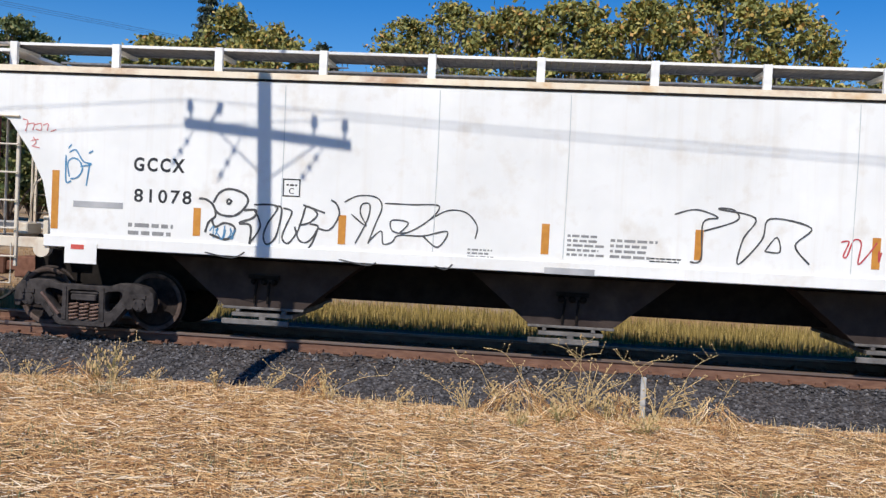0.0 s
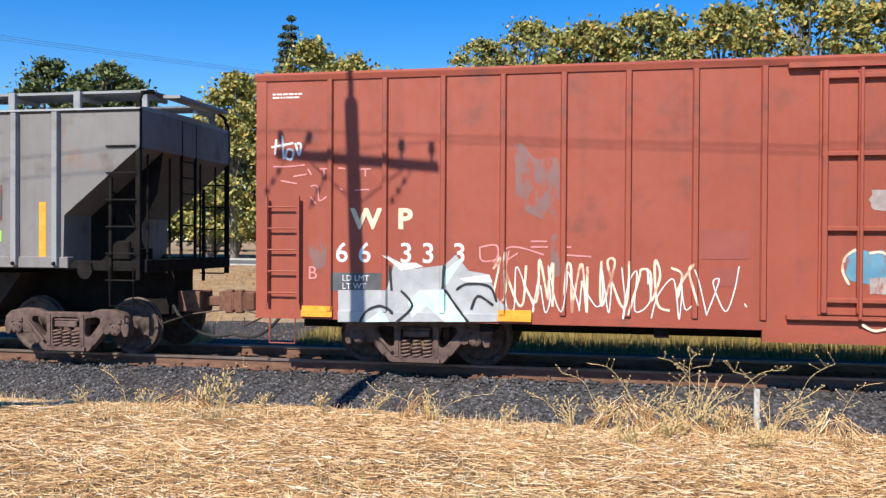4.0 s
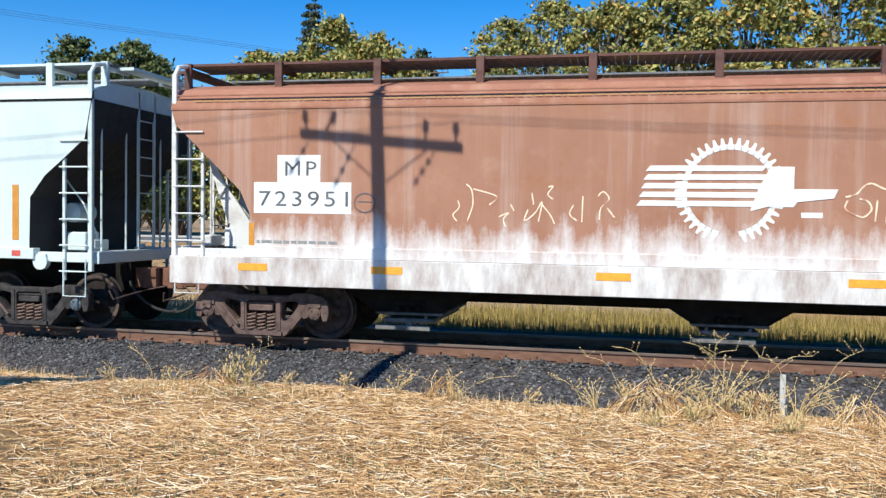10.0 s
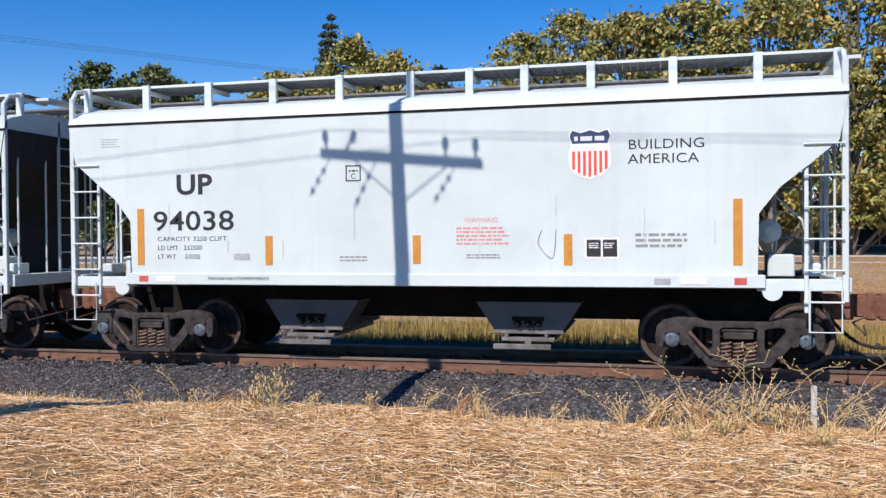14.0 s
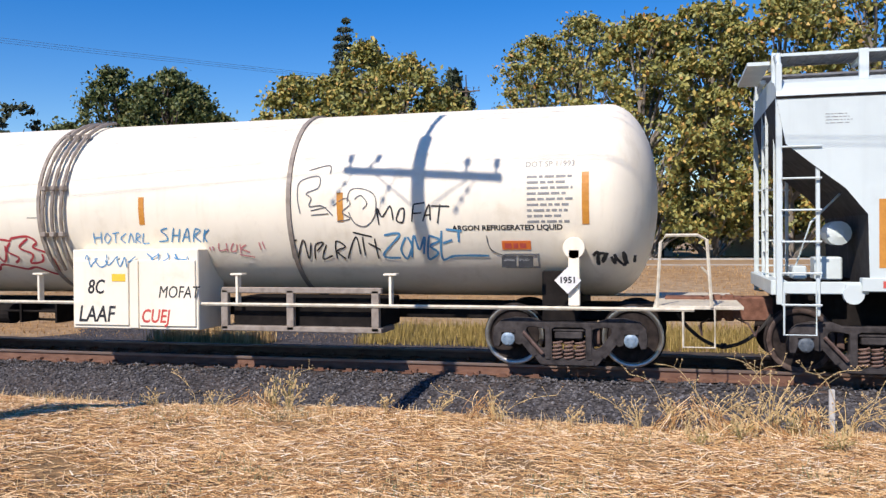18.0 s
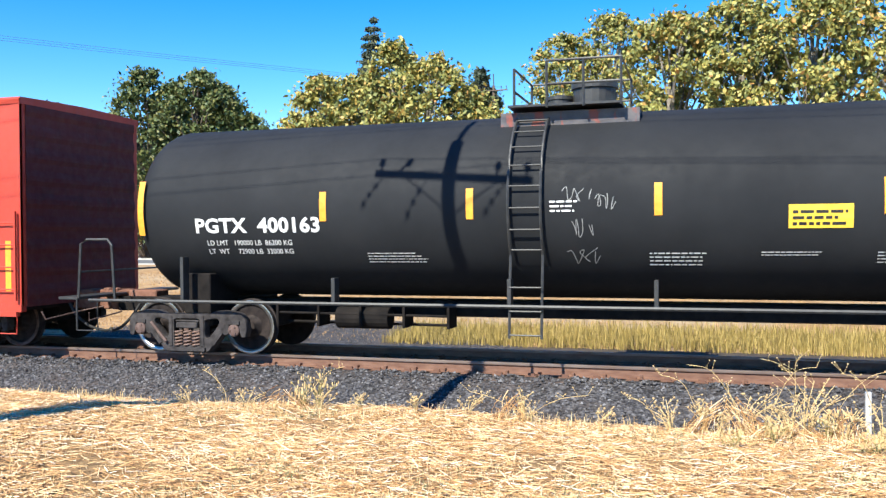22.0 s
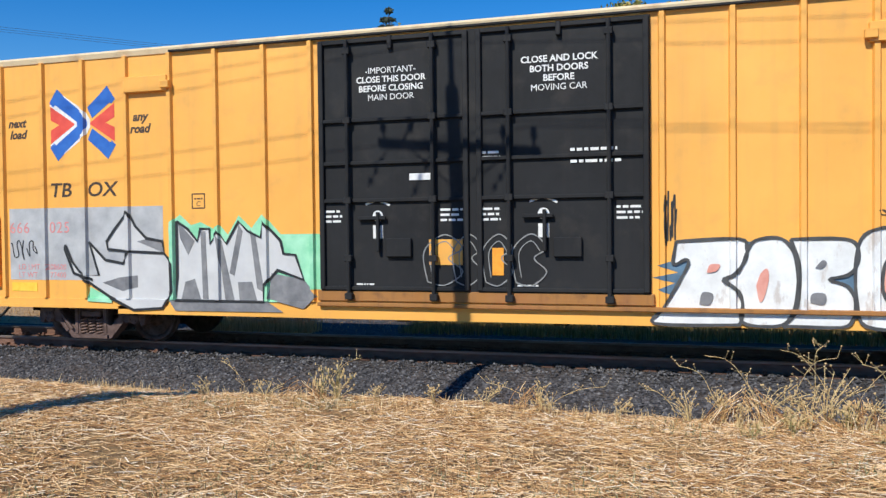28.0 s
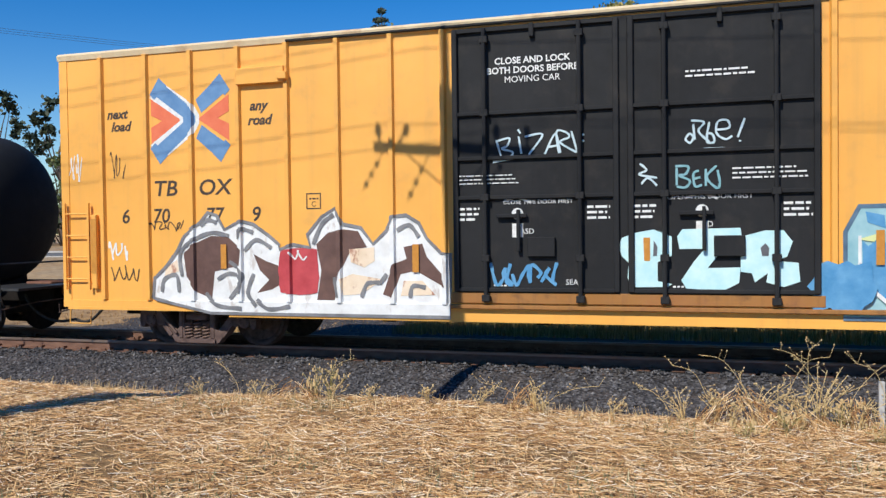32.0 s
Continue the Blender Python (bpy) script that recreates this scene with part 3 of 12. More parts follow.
def make_stones():
    rnd = np.random.RandomState(3)
    n = 17000
    x, y = rnd.uniform(-15, 10, n), rnd.uniform(10.9, 12.95, n)
    prof_y, prof_z = [10.2, 10.9, 11.5, 12.1, 12.4, 12.78, 12.93, 13.0], [-0.78, -0.62, -0.47, -0.285, -0.205, -0.168, -0.20, -0.205]
    crib = np.abs((x / 0.5) % 1.0 - 0.5) * 2                       # 1 at a tie, 0 midway between two
    keep = (y < 12.72 + 0.08 * np.sin(x * 3.7)) | (crib < 0.42)
    x, y, crib = x[keep], y[keep], crib[keep]
    n = len(x)
    hump = 0.03 * (1 - crib) * np.clip((y - 12.3) / 0.25, 0, 1) * np.clip((12.98 - y) / 0.2, 0, 1)
    z = RAIL_Z + np.interp(y, prof_y, prof_z) + hump + rnd.uniform(-0.005, 0.012, n)
    r = rnd.uniform(0.016, 0.036, n)
    base = np.array([(1, 0, 0), (-1, 0, 0), (0, 1, 0), (0, -1, 0), (0, 0, 1), (0, 0, -1)], float)
    tri = np.array([(0, 2, 4), (2, 1, 4), (1, 3, 4), (3, 0, 4), (2, 0, 5), (1, 2, 5), (3, 1, 5), (0, 3, 5)])
    jit = base[None] * rnd.uniform(0.6, 1.25, (n, 6, 1)) + rnd.uniform(-0.25, 0.25, (n, 6, 3))
    a = rnd.uniform(0, math.tau, n)
    c, s = np.cos(a), np.sin(a)
    jx = jit[..., 0] * c[:, None] - jit[..., 1] * s[:, None]
    jy = jit[..., 0] * s[:, None] + jit[..., 1] * c[:, None]
    v = np.stack([jx, jy, jit[..., 2] * 0.8], -1) * r[:, None, None] + np.stack([x, y, z], -1)[:, None]
    f = (tri[None] + (np.arange(n) * 6)[:, None, None]).reshape(-1, 3)
    return tagged(new("ballast_stones", mesh_of("ballast_stones", v.reshape(-1, 3).tolist(), f.tolist(), "stone")),
                  "loose grey crushed stones on the ballast shoulder", "gravel", kind="stuff")


make_stones()


def make_track():
    track = thing("railway_track", "single railway track of rusty steel rails on weathered timber ties", "railway track")
    tagged(track, kind="structure")
    for y, nm in ((RAIL_Y[0], "rail"), (RAIL_Y[1], "rail")):
        half = [(0.075, -0.178), (0.075, -0.165), (0.012, -0.150), (0.010, -0.052), (0.036, -0.038), (0.037, -0.006), (0.030, 0.0)]
        prof = [(y - a, b) for a, b in half] + [(y + a, b) for a, b in half[::-1]]
        bm = bmesh.new()
        prism(bm, prof, "x", -260, 260)
        for f in bm.faces:
            if f.calc_center_median().z > -0.035 and abs(f.normal.x) < 0.5:
                f.material_index = 1
        part(nm, bm, ("rail", "rail_head"), track)
    tie = finish(bevelled(boxes((-0.115, 0.115, -1.3, 1.3, -0.36, -0.181)), 0.012), "tie", "tie")
    plate = finish(boxes((-0.09, 0.09, -0.18, 0.18, -0.181, -0.172), (-0.05, 0.05, -0.115, -0.085, -0.172, -0.135),
                         (-0.05, 0.05, 0.085, 0.115, -0.172, -0.135), (0.10, 0.14, -0.10, 0.10, -0.178, -0.12)), "tie_plate", "rail")
    joint = finish(bevelled(boxes((-0.32, 0.32, -0.055, -0.012, -0.155, -0.045), (-0.32, 0.32, 0.012, 0.055, -0.155, -0.045),
                                  *[(u - 0.02, u + 0.02, -0.075, 0.075, -0.12, -0.08) for u in (-0.24, -0.09, 0.09, 0.24)]), 0.004), "joint_bar", "rail")
    rnd = random.Random(5)
    for i in range(-62, 44):
        x = i * 0.5 + rnd.uniform(-0.03, 0.03)
        t = piece("tie", tie, track, x, TRACK + rnd.uniform(-0.05, 0.05), rnd.uniform(-0.012, 0.0), rnd.uniform(-1.2, 1.2))
        for y in RAIL_Y:
            piece("tie_plate", plate, track, x, y)
    for x in (-9.6, 2.3, -19.0):
        piece("joint_bar", joint, track, x, RAIL_Y[1])
    piece("joint_bar", joint, track, -14.1, RAIL_Y[0])
    track.location.z = RAIL_Z
    return track


make_track()
# ---- the utility pole beside the camera, whose shadow falls across the train ----
def make_pole(x, y, z0, arm_z, top_z, lean):
    p = thing("utility_pole", "tall timber utility pole with a crossarm and insulators", "utility pole", "utility poles", (x, y, z0))
    h = top_z - z0
    a = arm_z - z0
    X = lambda z: -lean * z
    bm = bmesh.new()
    tube(bm, [(X(-0.5), 0, -0.5), (X(h * 0.5), 0, h * 0.5), (X(h), 0, h)], [0.15, 0.12, 0.10], 14)
    part("shaft", bm, "pole_wood", p)
    bm = bmesh.new()
    tube(bm, [(X(h), 0, h - 0.1), (X(h) - 0.02, 0, h + 0.95)], 0.045, 8)
    part("pole_top_pin", bm, "wire", p)
    ca, sa = 0.9957, -0.093
    def arm_at(u, dz=0.0):
        return (X(a) + u * ca, -0.16 + u * sa, a + 0.01 + dz)
    bm = bmesh.new()
    v = []
    for u in (-1.22, 1.22):
        for d, e in ((-0.05, -0.045), (0.05, -0.045), (0.05, 0.045), (-0.05, 0.045)):
            q = arm_at(u, e)
            v.append(bm.verts.new((q[0] - d * sa, q[1] + d * ca, q[2])))
    for f in ((0, 1, 2, 3), (7, 6, 5, 4), (0, 4, 5, 1), (1, 5, 6, 2), (2, 6, 7, 3), (3, 7, 4, 0)):
        bm.faces.new([v[k] for k in f])
    part("crossarm", bevelled(bm, 0.01), "pole_wood", p)
    for s in (-1, 1):
        part("brace", tube(bmesh.new(), [arm_at(s * 0.75, -0.035), (X(a - 0.65), -0.16, a - 0.65)], 0.011, 6), "wire", p)
    for u, lean_u in ((-1.12, -0.03), (-0.85, 0.16), (0.68, 0.0), (1.12, 0.0)):
        q = arm_at(u, 0.035)
        bm = tube(bmesh.new(), [q, (q[0] + lean_u * 0.6, q[1], q[2] + 0.16), (q[0] + lean_u * 0.8, q[1], q[2] + 0.18), (q[0] + lean_u, q[1], q[2] + 0.30)], [0.02, 0.02, 0.052, 0.04], 10)
        part("insulator", bm, "wire", p)
    for u, d in ((-1.05, 0.75), (-0.35, 0.9), (0.85, 0.7)):
        q = arm_at(u, -0.036)
        path, beads = [], []
        for j in range(25):
            t = j / 24
            path.append((q[0] - 0.36 * t, q[1], q[2] - d * 0.80 * t))
            beads.append(0.034 if 0.25 < t < 0.92 and j % 6 in (2, 3) else 0.008)
        part("insulator_string", tube(bmesh.new(), path, beads, 8), "wire", p)
    return p


POLE_Y = 4.0
_run = 12.23 - POLE_Y                                  # from the pole to the train's near side
POLE_UP = _run / SUN_RUN
POLE_X = SHADE_X - 0.28 * _run
make_pole(POLE_X + 0.04 * (SHADE_ARM + POLE_UP - 0.5), POLE_Y, 0.5, SHADE_ARM + POLE_UP, SHADE_ARM + 0.70 + POLE_UP, 0.04)
for _x, _y in ((-58.0, 3.4), (52.0, 4.6)):
    make_pole(_x, _y, 0.5, SHADE_ARM + POLE_UP - 0.3, SHADE_ARM + 0.6 + POLE_UP, 0.0)


def make_wire(u, dz, dy):
    z = SHADE_ARM + POLE_UP + dz
    x = POLE_X + u
    pts = []
    for a, b, za, zb, ya, yb in ((-58 + u, x, z - 0.3, z, 3.4, POLE_Y + dy), (x, 52 + u, z, z - 0.3, POLE_Y + dy, 4.6)):
        for k in range(12):
            t = k / 12
            pts.append((a + (b - a) * t, ya + (yb - ya) * t, za + (zb - za) * t - 4 * 0.9 * t * (1 - t)))
    pts.append((52 + u, 4.6, z - 0.3))
    return tagged(new("overhead_wire", finish(tube(bmesh.new(), pts, 0.006, 6), "overhead_wire", "wire")), "dark overhead wire strung between the utility poles", "wire", "overhead wires")


make_wire(-1.12, 0.36, -0.05)
make_wire(1.12, 0.36, -0.25)
make_wire(0.0, 1.66, 0.0)
make_wire(-0.3, 1.1, 0.3)


# ---- beyond the track ----
def make_road():
    bm = bmesh.new()
    prism(bm, [(39.0, 0.70), (39.0, 0.80), (39.15, 0.80), (39.2, 0.70)], "x", -200, 150)
    tagged(new("kerb", finish(bm, "kerb", "concrete")), "low pale concrete kerb along the road", "kerb", kind="structure")
    bm = boxes((-200, 150, 39.2, 47.5, 0.60, 0.762))
    tagged(new("road", finish(bm, "road", "asphalt")), "grey asphalt street", "road", kind="structure")
    bm = boxes((-200, 150, 48.2, 49.6, 0.65, 0.83))
    tagged(new("pavement", finish(bm, "pavement", "concrete")), "pale concrete footway", "pavement", kind="structure")


M["asphalt"] = plain("worn_asphalt", (0.10, 0.10, 0.10), (0.17, 0.165, 0.16), 3, 0.9)
M["concrete"] = plain("pale_concrete", (0.38, 0.36, 0.33), (0.52, 0.50, 0.46), 2, 0.9)
make_road()


def make_gravel_patch():
    bm = bmesh.new()
    rnd = random.Random(4)
    out = []
    for k in range(40):
        a = k * math.tau / 40
        r = 1 + rnd.uniform(-0.12, 0.12)
        out.append((-10.3 + 6.0 * r * math.cos(a), 20.0 + 3.4 * r * math.sin(a)))
    rings = [[bm.verts.new((-10.3 + (x + 10.3) * q, 20 + (y - 20) * q, float(ground_z(-10.3 + (x + 10.3) * q, 20 + (y - 20) * q)) + (0.03 if q < 1 else 0.005))) for x, y in out] for q in (1.0, 0.9, 0.6, 0.3, 0.05)]
    for a, b in zip(rings, rings[1:]):
        for k in range(40):
            bm.faces.new((a[k], a[(k + 1) % 40], b[(k + 1) % 40], b[k]))
    bm.faces.new(rings[-1])
    tagged(new("gravel_patch", finish(bm, "gravel_patch", "ballast")), "patch of grey gravel beyond the track", "gravel", kind="structure")


make_gravel_patch()


def blades(name, label, n, xr, yr, hr, w, stops, seed, zf=None, bend=0.5, clump=None, edge=False):
    rnd = np.random.RandomState(seed)
    x, y = rnd.uniform(*xr, n), rnd.uniform(*yr, n)
    if clump:
        c = rnd.uniform((xr[0], yr[0]), (xr[1], yr[1]), (clump, 2))
        k = rnd.randint(0, clump, n)
        x, y = c[k, 0] + rnd.normal(0, 0.22, n), np.clip(c[k, 1] + rnd.normal(0, 0.18, n), yr[0], yr[1])
    if edge:
        y = y + crest(x)
    z = (zf or ground_z)(x, y)
    h = rnd.uniform(*hr, n) * rnd.uniform(0.5, 1, n)
    a = rnd.uniform(0, math.tau, n)
    dx, dy = np.cos(a), np.sin(a)
    b = rnd.uniform(0.05, bend, n) * h
    P = lambda px, py, pz: np.stack([px, py, pz], -1)
    v = np.stack([P(x - dy * w, y + dx * w, z - 0.02), P(x + dy * w, y - dx * w, z - 0.02), P(x + dx * b * 0.4 + dy * w * 0.7, y + dy * b * 0.4 - dx * w * 0.7, z + h * 0.6), P(x + dx * b * 0.4 - dy * w * 0.7, y + dy * b * 0.4 + dx * w * 0.7, z + h * 0.6), P(x + dx * b, y + dy * b, z + h)], 1)
    base = (np.arange(n) * 5)[:, None]
    faces = (base + np.array([0, 1, 2, 3])).tolist() + (base + np.array([3, 2, 4])).tolist()
    M[name] = island(name + "_colour", stops, 0.85)
    return tagged(new(name, mesh_of(name, v.reshape(-1, 3).tolist(), faces, name)), label, "grass", kind="stuff")


blades("verge_grass", "tall yellow-green grass along the far side of the track", 26000, (-7.4, 14), (19.3, 22.6), (0.15, 0.48), 0.008,
       ((0, (0.14, 0.105, 0.024)), (0.5, (0.30, 0.22, 0.058)), (1, (0.46, 0.34, 0.12))), 5)
blades("dry_tufts", "dry tan grass on the rise beyond the track", 30000, (-24, 16), (19.5, 38.0), (0.03, 0.11), 0.014,
       ((0, (0.27, 0.15, 0.055)), (0.5, (0.42, 0.25, 0.10)), (1, (0.56, 0.37, 0.18))), 6)
blades("corner_grass", "long bleached grass clump behind the track", 2600, (-12.2, -9.4), (18.0, 19.6), (0.3, 0.75), 0.01,
       ((0, (0.42, 0.26, 0.10)), (1, (0.72, 0.52, 0.26))), 7)


# ---- trees ----
M["bark_pale"] = plain("mottled_pale_bark", (0.13, 0.11, 0.088), (0.34, 0.30, 0.25), 4, 0.85, 0, 0.02)
M["bark_dark"] = plain("dark_bark", (0.07, 0.05, 0.04), (0.15, 0.11, 0.085), 6, 0.9, 0, 0.02)
M["leaf_sycamore"] = island("turning_sycamore_leaf", ((0, (0.115, 0.13, 0.036)), (0.45, (0.25, 0.25, 0.064)), (0.8, (0.40, 0.34, 0.088)), (0.94, (0.51, 0.335, 0.085)), (1, (0.43, 0.21, 0.065))), 0.6)
M["leaf_green"] = island("dull_green_leaf", ((0, (0.045, 0.07, 0.02)), (0.6, (0.10, 0.13, 0.036)), (1, (0.20, 0.18, 0.05))), 0.6)
M["leaf_conifer"] = island("grey_green_needles", ((0, (0.030, 0.045, 0.030)), (1, (0.085, 0.10, 0.06))), 0.7)
M["leaf_dark"] = island("dark_green_leaf", ((0, (0.018, 0.03, 0.014)), (1, (0.05, 0.065, 0.028))), 0.65)


def leaf_mesh(name, centres, spread, per, size, material, seed):
    """Many small leaf quads scattered round the given clump centres."""
    rnd = np.random.RandomState(seed)
    c = np.repeat(np.array(centres), per, 0)
    s = np.repeat(np.array(spread), per, 0)
    n = len(c)
    p = rnd.normal(0, 1, (n, 3))
    p /= np.linalg.norm(p, axis=1)[:, None] + 1e-6
    p = c + p * s * np.clip(np.abs(rnd.normal(0, 0.56, (n, 1))), 0.08, 1.22)
    u = rnd.normal(0, 1, (n, 3))
    u /= np.linalg.norm(u, axis=1)[:, None]
    w = np.cross(u, rnd.normal(0, 1, (n, 3)))
    w /= np.linalg.norm(w, axis=1)[:, None] + 1e-6
    k = size * rnd.uniform(0.6, 1.3, (n, 1))
    v = np.stack([p - u * k, p + w * k * 0.6, p + u * k, p - w * k * 0.6], 1)
    f = (np.arange(n) * 4)[:, None] + np.arange(4)
    return mesh_of(name, v.reshape(-1, 3).tolist(), f.tolist(), material)


def tree(x, y, top, rad, label, leaf="leaf_sycamore", bark="bark_pale", seed=1, low=1.4, per=72, clumps=70, size=0.155, group="street trees"):
    z0 = float(ground_z(np.array(x), np.array(y)))
    t = thing("tree", label, "tree", group, (x, y, z0))
    rnd = random.Random(seed)
    h = top - z0
    bm = bmesh.new()
    sway = [(0.0, 0.0)] + [(rnd.uniform(-0.35, 0.35), rnd.uniform(-0.35, 0.35)) for _ in range(4)]
    trunk = [(sway[k][0] * k / 2, sway[k][1] * k / 2, h * 0.82 * k / 4 - (0.3 if k == 0 else 0)) for k in range(5)]
    tube(bm, trunk, [0.30, 0.24, 0.19, 0.12, 0.05], 10)
    cents, spr = [], []
    for k in range(clumps):
        f = rnd.random()
        z = low + (h - low) * f
        prof = math.sin(math.pi * min(1, 0.18 + 0.80 * f)) ** 0.75
        a, r = rnd.uniform(0, math.tau), rad * prof * math.sqrt(rnd.uniform(0.08, 1.0))
        s = rnd.choice((0.45, 0.6, 0.8, 1.05)) * rnd.uniform(0.85, 1.15)
        c = (r * math.cos(a), r * math.sin(a), min(z, h - s * 0.7))
        cents.append(c)
        spr.append((s, s, s * 0.75))
        if k % 5 == 0:
            i = min(3, int(f * 3.4))
            b = trunk[i]
            tube(bm, [b, ((b[0] + c[0]) / 2, (b[1] + c[1]) / 2, (b[2] + c[2]) / 2 + 0.3), c], [0.10, 0.06, 0.025], 6)
    part("trunk", bm, bark, t)
    me = leaf_mesh("crown", cents, spr, per, size, leaf, seed)
    crown = new("crown", me)
    crown.parent = t
    return t


def conifer(x, y, top, rad, label, seed, leaf="leaf_conifer", low=2.0, tiers=26, umbrella=False):
    z0 = float(ground_z(np.array(x), np.array(y)))
    t = thing("conifer", label, "tree", "", (x, y, z0))
    rnd = random.Random(seed)
    h = top - z0
    bm = tube(bmesh.new(), [(0, 0, -0.3), (0.1, 0, h * 0.5), (0, 0, h * 0.98)], [0.32, 0.2, 0.03], 10)
    cents, spr = [], []
    for k in range(tiers):
        f = k / (tiers - 1)
        z = low + (h - low) * f
        R = rad * (1 - f) ** 0.8 + 0.12 if not umbrella else rad * math.sin(math.pi * min(1, 0.25 + 0.72 * f))
        for j in range(9 if f < 0.8 else 5):
            a = rnd.uniform(0, math.tau)
            for q in (0.45, 0.9):
                r = R * q * rnd.uniform(0.75, 1.1)
                cents.append((r * math.cos(a), r * math.sin(a), z - r * 0.22))
                k_ = 0.5 + 0.7 * (1 - f)
                spr.append((0.5 * k_, 0.5 * k_, 0.4 * k_) if not umbrella else (0.8, 0.8, 0.5))
            if j < 3:
                tube(bm, [(0, 0, z), (R * 0.8 * math.cos(a), R * 0.8 * math.sin(a), z - R * 0.2)], [0.05, 0.015], 5)
    part("trunk", bm, "bark_dark", t)
    crown = new("crown", leaf_mesh("crown", cents, spr, 44, 0.11 if not umbrella else 0.22, leaf, seed))
    crown.parent = t
    return t


SYC = "sycamore street tree with turning yellow-green leaves and pale mottled trunk"
for _k, (_d, _s, _y, _r) in enumerate(((-0.150, 0.235, 71, 4.4), (-0.095, 0.255, 72, 5.6), (-0.025, 0.250, 50, 4.4), (0.045, 0.262, 51, 4.4), (0.125, 0.262, 50, 4.6), (0.205, 0.285, 51, 5.0), (0.285, 0.262, 50, 3.6), (0.40, 0.20, 54, 4.0),
                                      (-0.31, 0.222, 51, 3.4), (-0.262, 0.180, 52, 3.0), (-0.357, 0.245, 52, 2.6), (-0.40, 0.205, 52, 3.6), (-0.457, 0.205, 51, 2.7), (-0.49, 0.15, 53, 2.4), (-0.215, 0.13, 57, 3.0))):
    tree(_d * _y, _y, 2.03 + _s * _y, _r * 1.18, SYC, seed=20 + _k, clumps=int(54 * _r + 70))
for _k, (_d, _s, _y, _r) in enumerate(((-0.715, 0.232, 52, 3.1), (-0.632, 0.223, 52, 3.3), (-0.565, 0.165, 53, 2.6), (-0.672, 0.212, 53, 2.4), (-0.598, 0.203, 53, 2.2), (-0.665, 0.17, 55, 3.4), (-0.79, 0.16, 54, 3.4))):
    tree(_d * _y, _y, 2.03 + _s * _y, _r * 1.2, "dull green broadleaf tree beside the street", "leaf_green", "bark_dark", 50 + _k, clumps=200)
for _k, (_d, _s, _y, _r) in enumerate(((-0.87, 0.195, 75, 6.5), (-0.98, 0.21, 75, 7.0), (-1.12, 0.2, 80, 8.0), (0.55, 0.16, 90, 7.0), (-0.50, 0.09, 85, 6.0), (-0.15, 0.10, 82, 6.0), (0.06, 0.11, 84, 6.0), (0.24, 0.10, 85, 6.0))):
    tree(_d * _y, _y, 2.03 + _s * _y, _r, "dark evergreen tree far behind the street", "leaf_dark", "bark_dark", 60 + _k, low=0.8, clumps=90, size=0.3, per=34)
for _k, (_x, _y, _t, _r) in enumerate(((-3.3, 55.6, 5.3, 0.75), (-0.6, 55.0, 4.3, 1.1), (2.0, 54.6, 4.2, 1.5))):
    tree(_x, _y, _t, _r, "young yellow-green broadleaf tree before a bungalow", seed=80 + _k, low=0.5, clumps=22, per=90, size=0.13, group="young trees")
conifer(-0.385 * 58, 58, 2.03 + 0.270 * 58, 3.0, "tall slender grey-green conifer with two leaders", 3)
conifer(-0.396 * 58, 58.6, 2.03 + 0.262 * 58, 2.7, "slender grey-green conifer behind the street trees", 4)
conifer(-0.249 * 88, 88, 2.03 + 0.197 * 88, 3.0, "dark umbrella-topped pine far behind the street", 5, "leaf_dark", 11.0, 14, True)


# ---- houses ----
M["stucco"] = plain("cream_stucco", (0.66, 0.60, 0.49), (0.80, 0.75, 0.64), 5, 0.9, 0, 0.004)
M["shingle"] = plain("brown_grey_shingles", (0.14, 0.11, 0.095), (0.26, 0.22, 0.19), 4, 0.9, 0, 0.01, (1, 6, 6))
M["trim_white"] = plain("white_painted_trim", (0.70, 0.69, 0.66), (0.82, 0.81, 0.78), 8, 0.6)
M["pane_dark"] = plain("dark_window_glass", (0.012, 0.014, 0.016), (0.03, 0.034, 0.038), 3, 0.08)


# siding in dark blue-grey: the street trees' shade is put into it
M["slate_wall"] = plain("slate_blue_siding", (0.09, 0.105, 0.13), (0.16, 0.18, 0.21), 4, 0.9, 0, 0.004, (0.3, 1, 8))


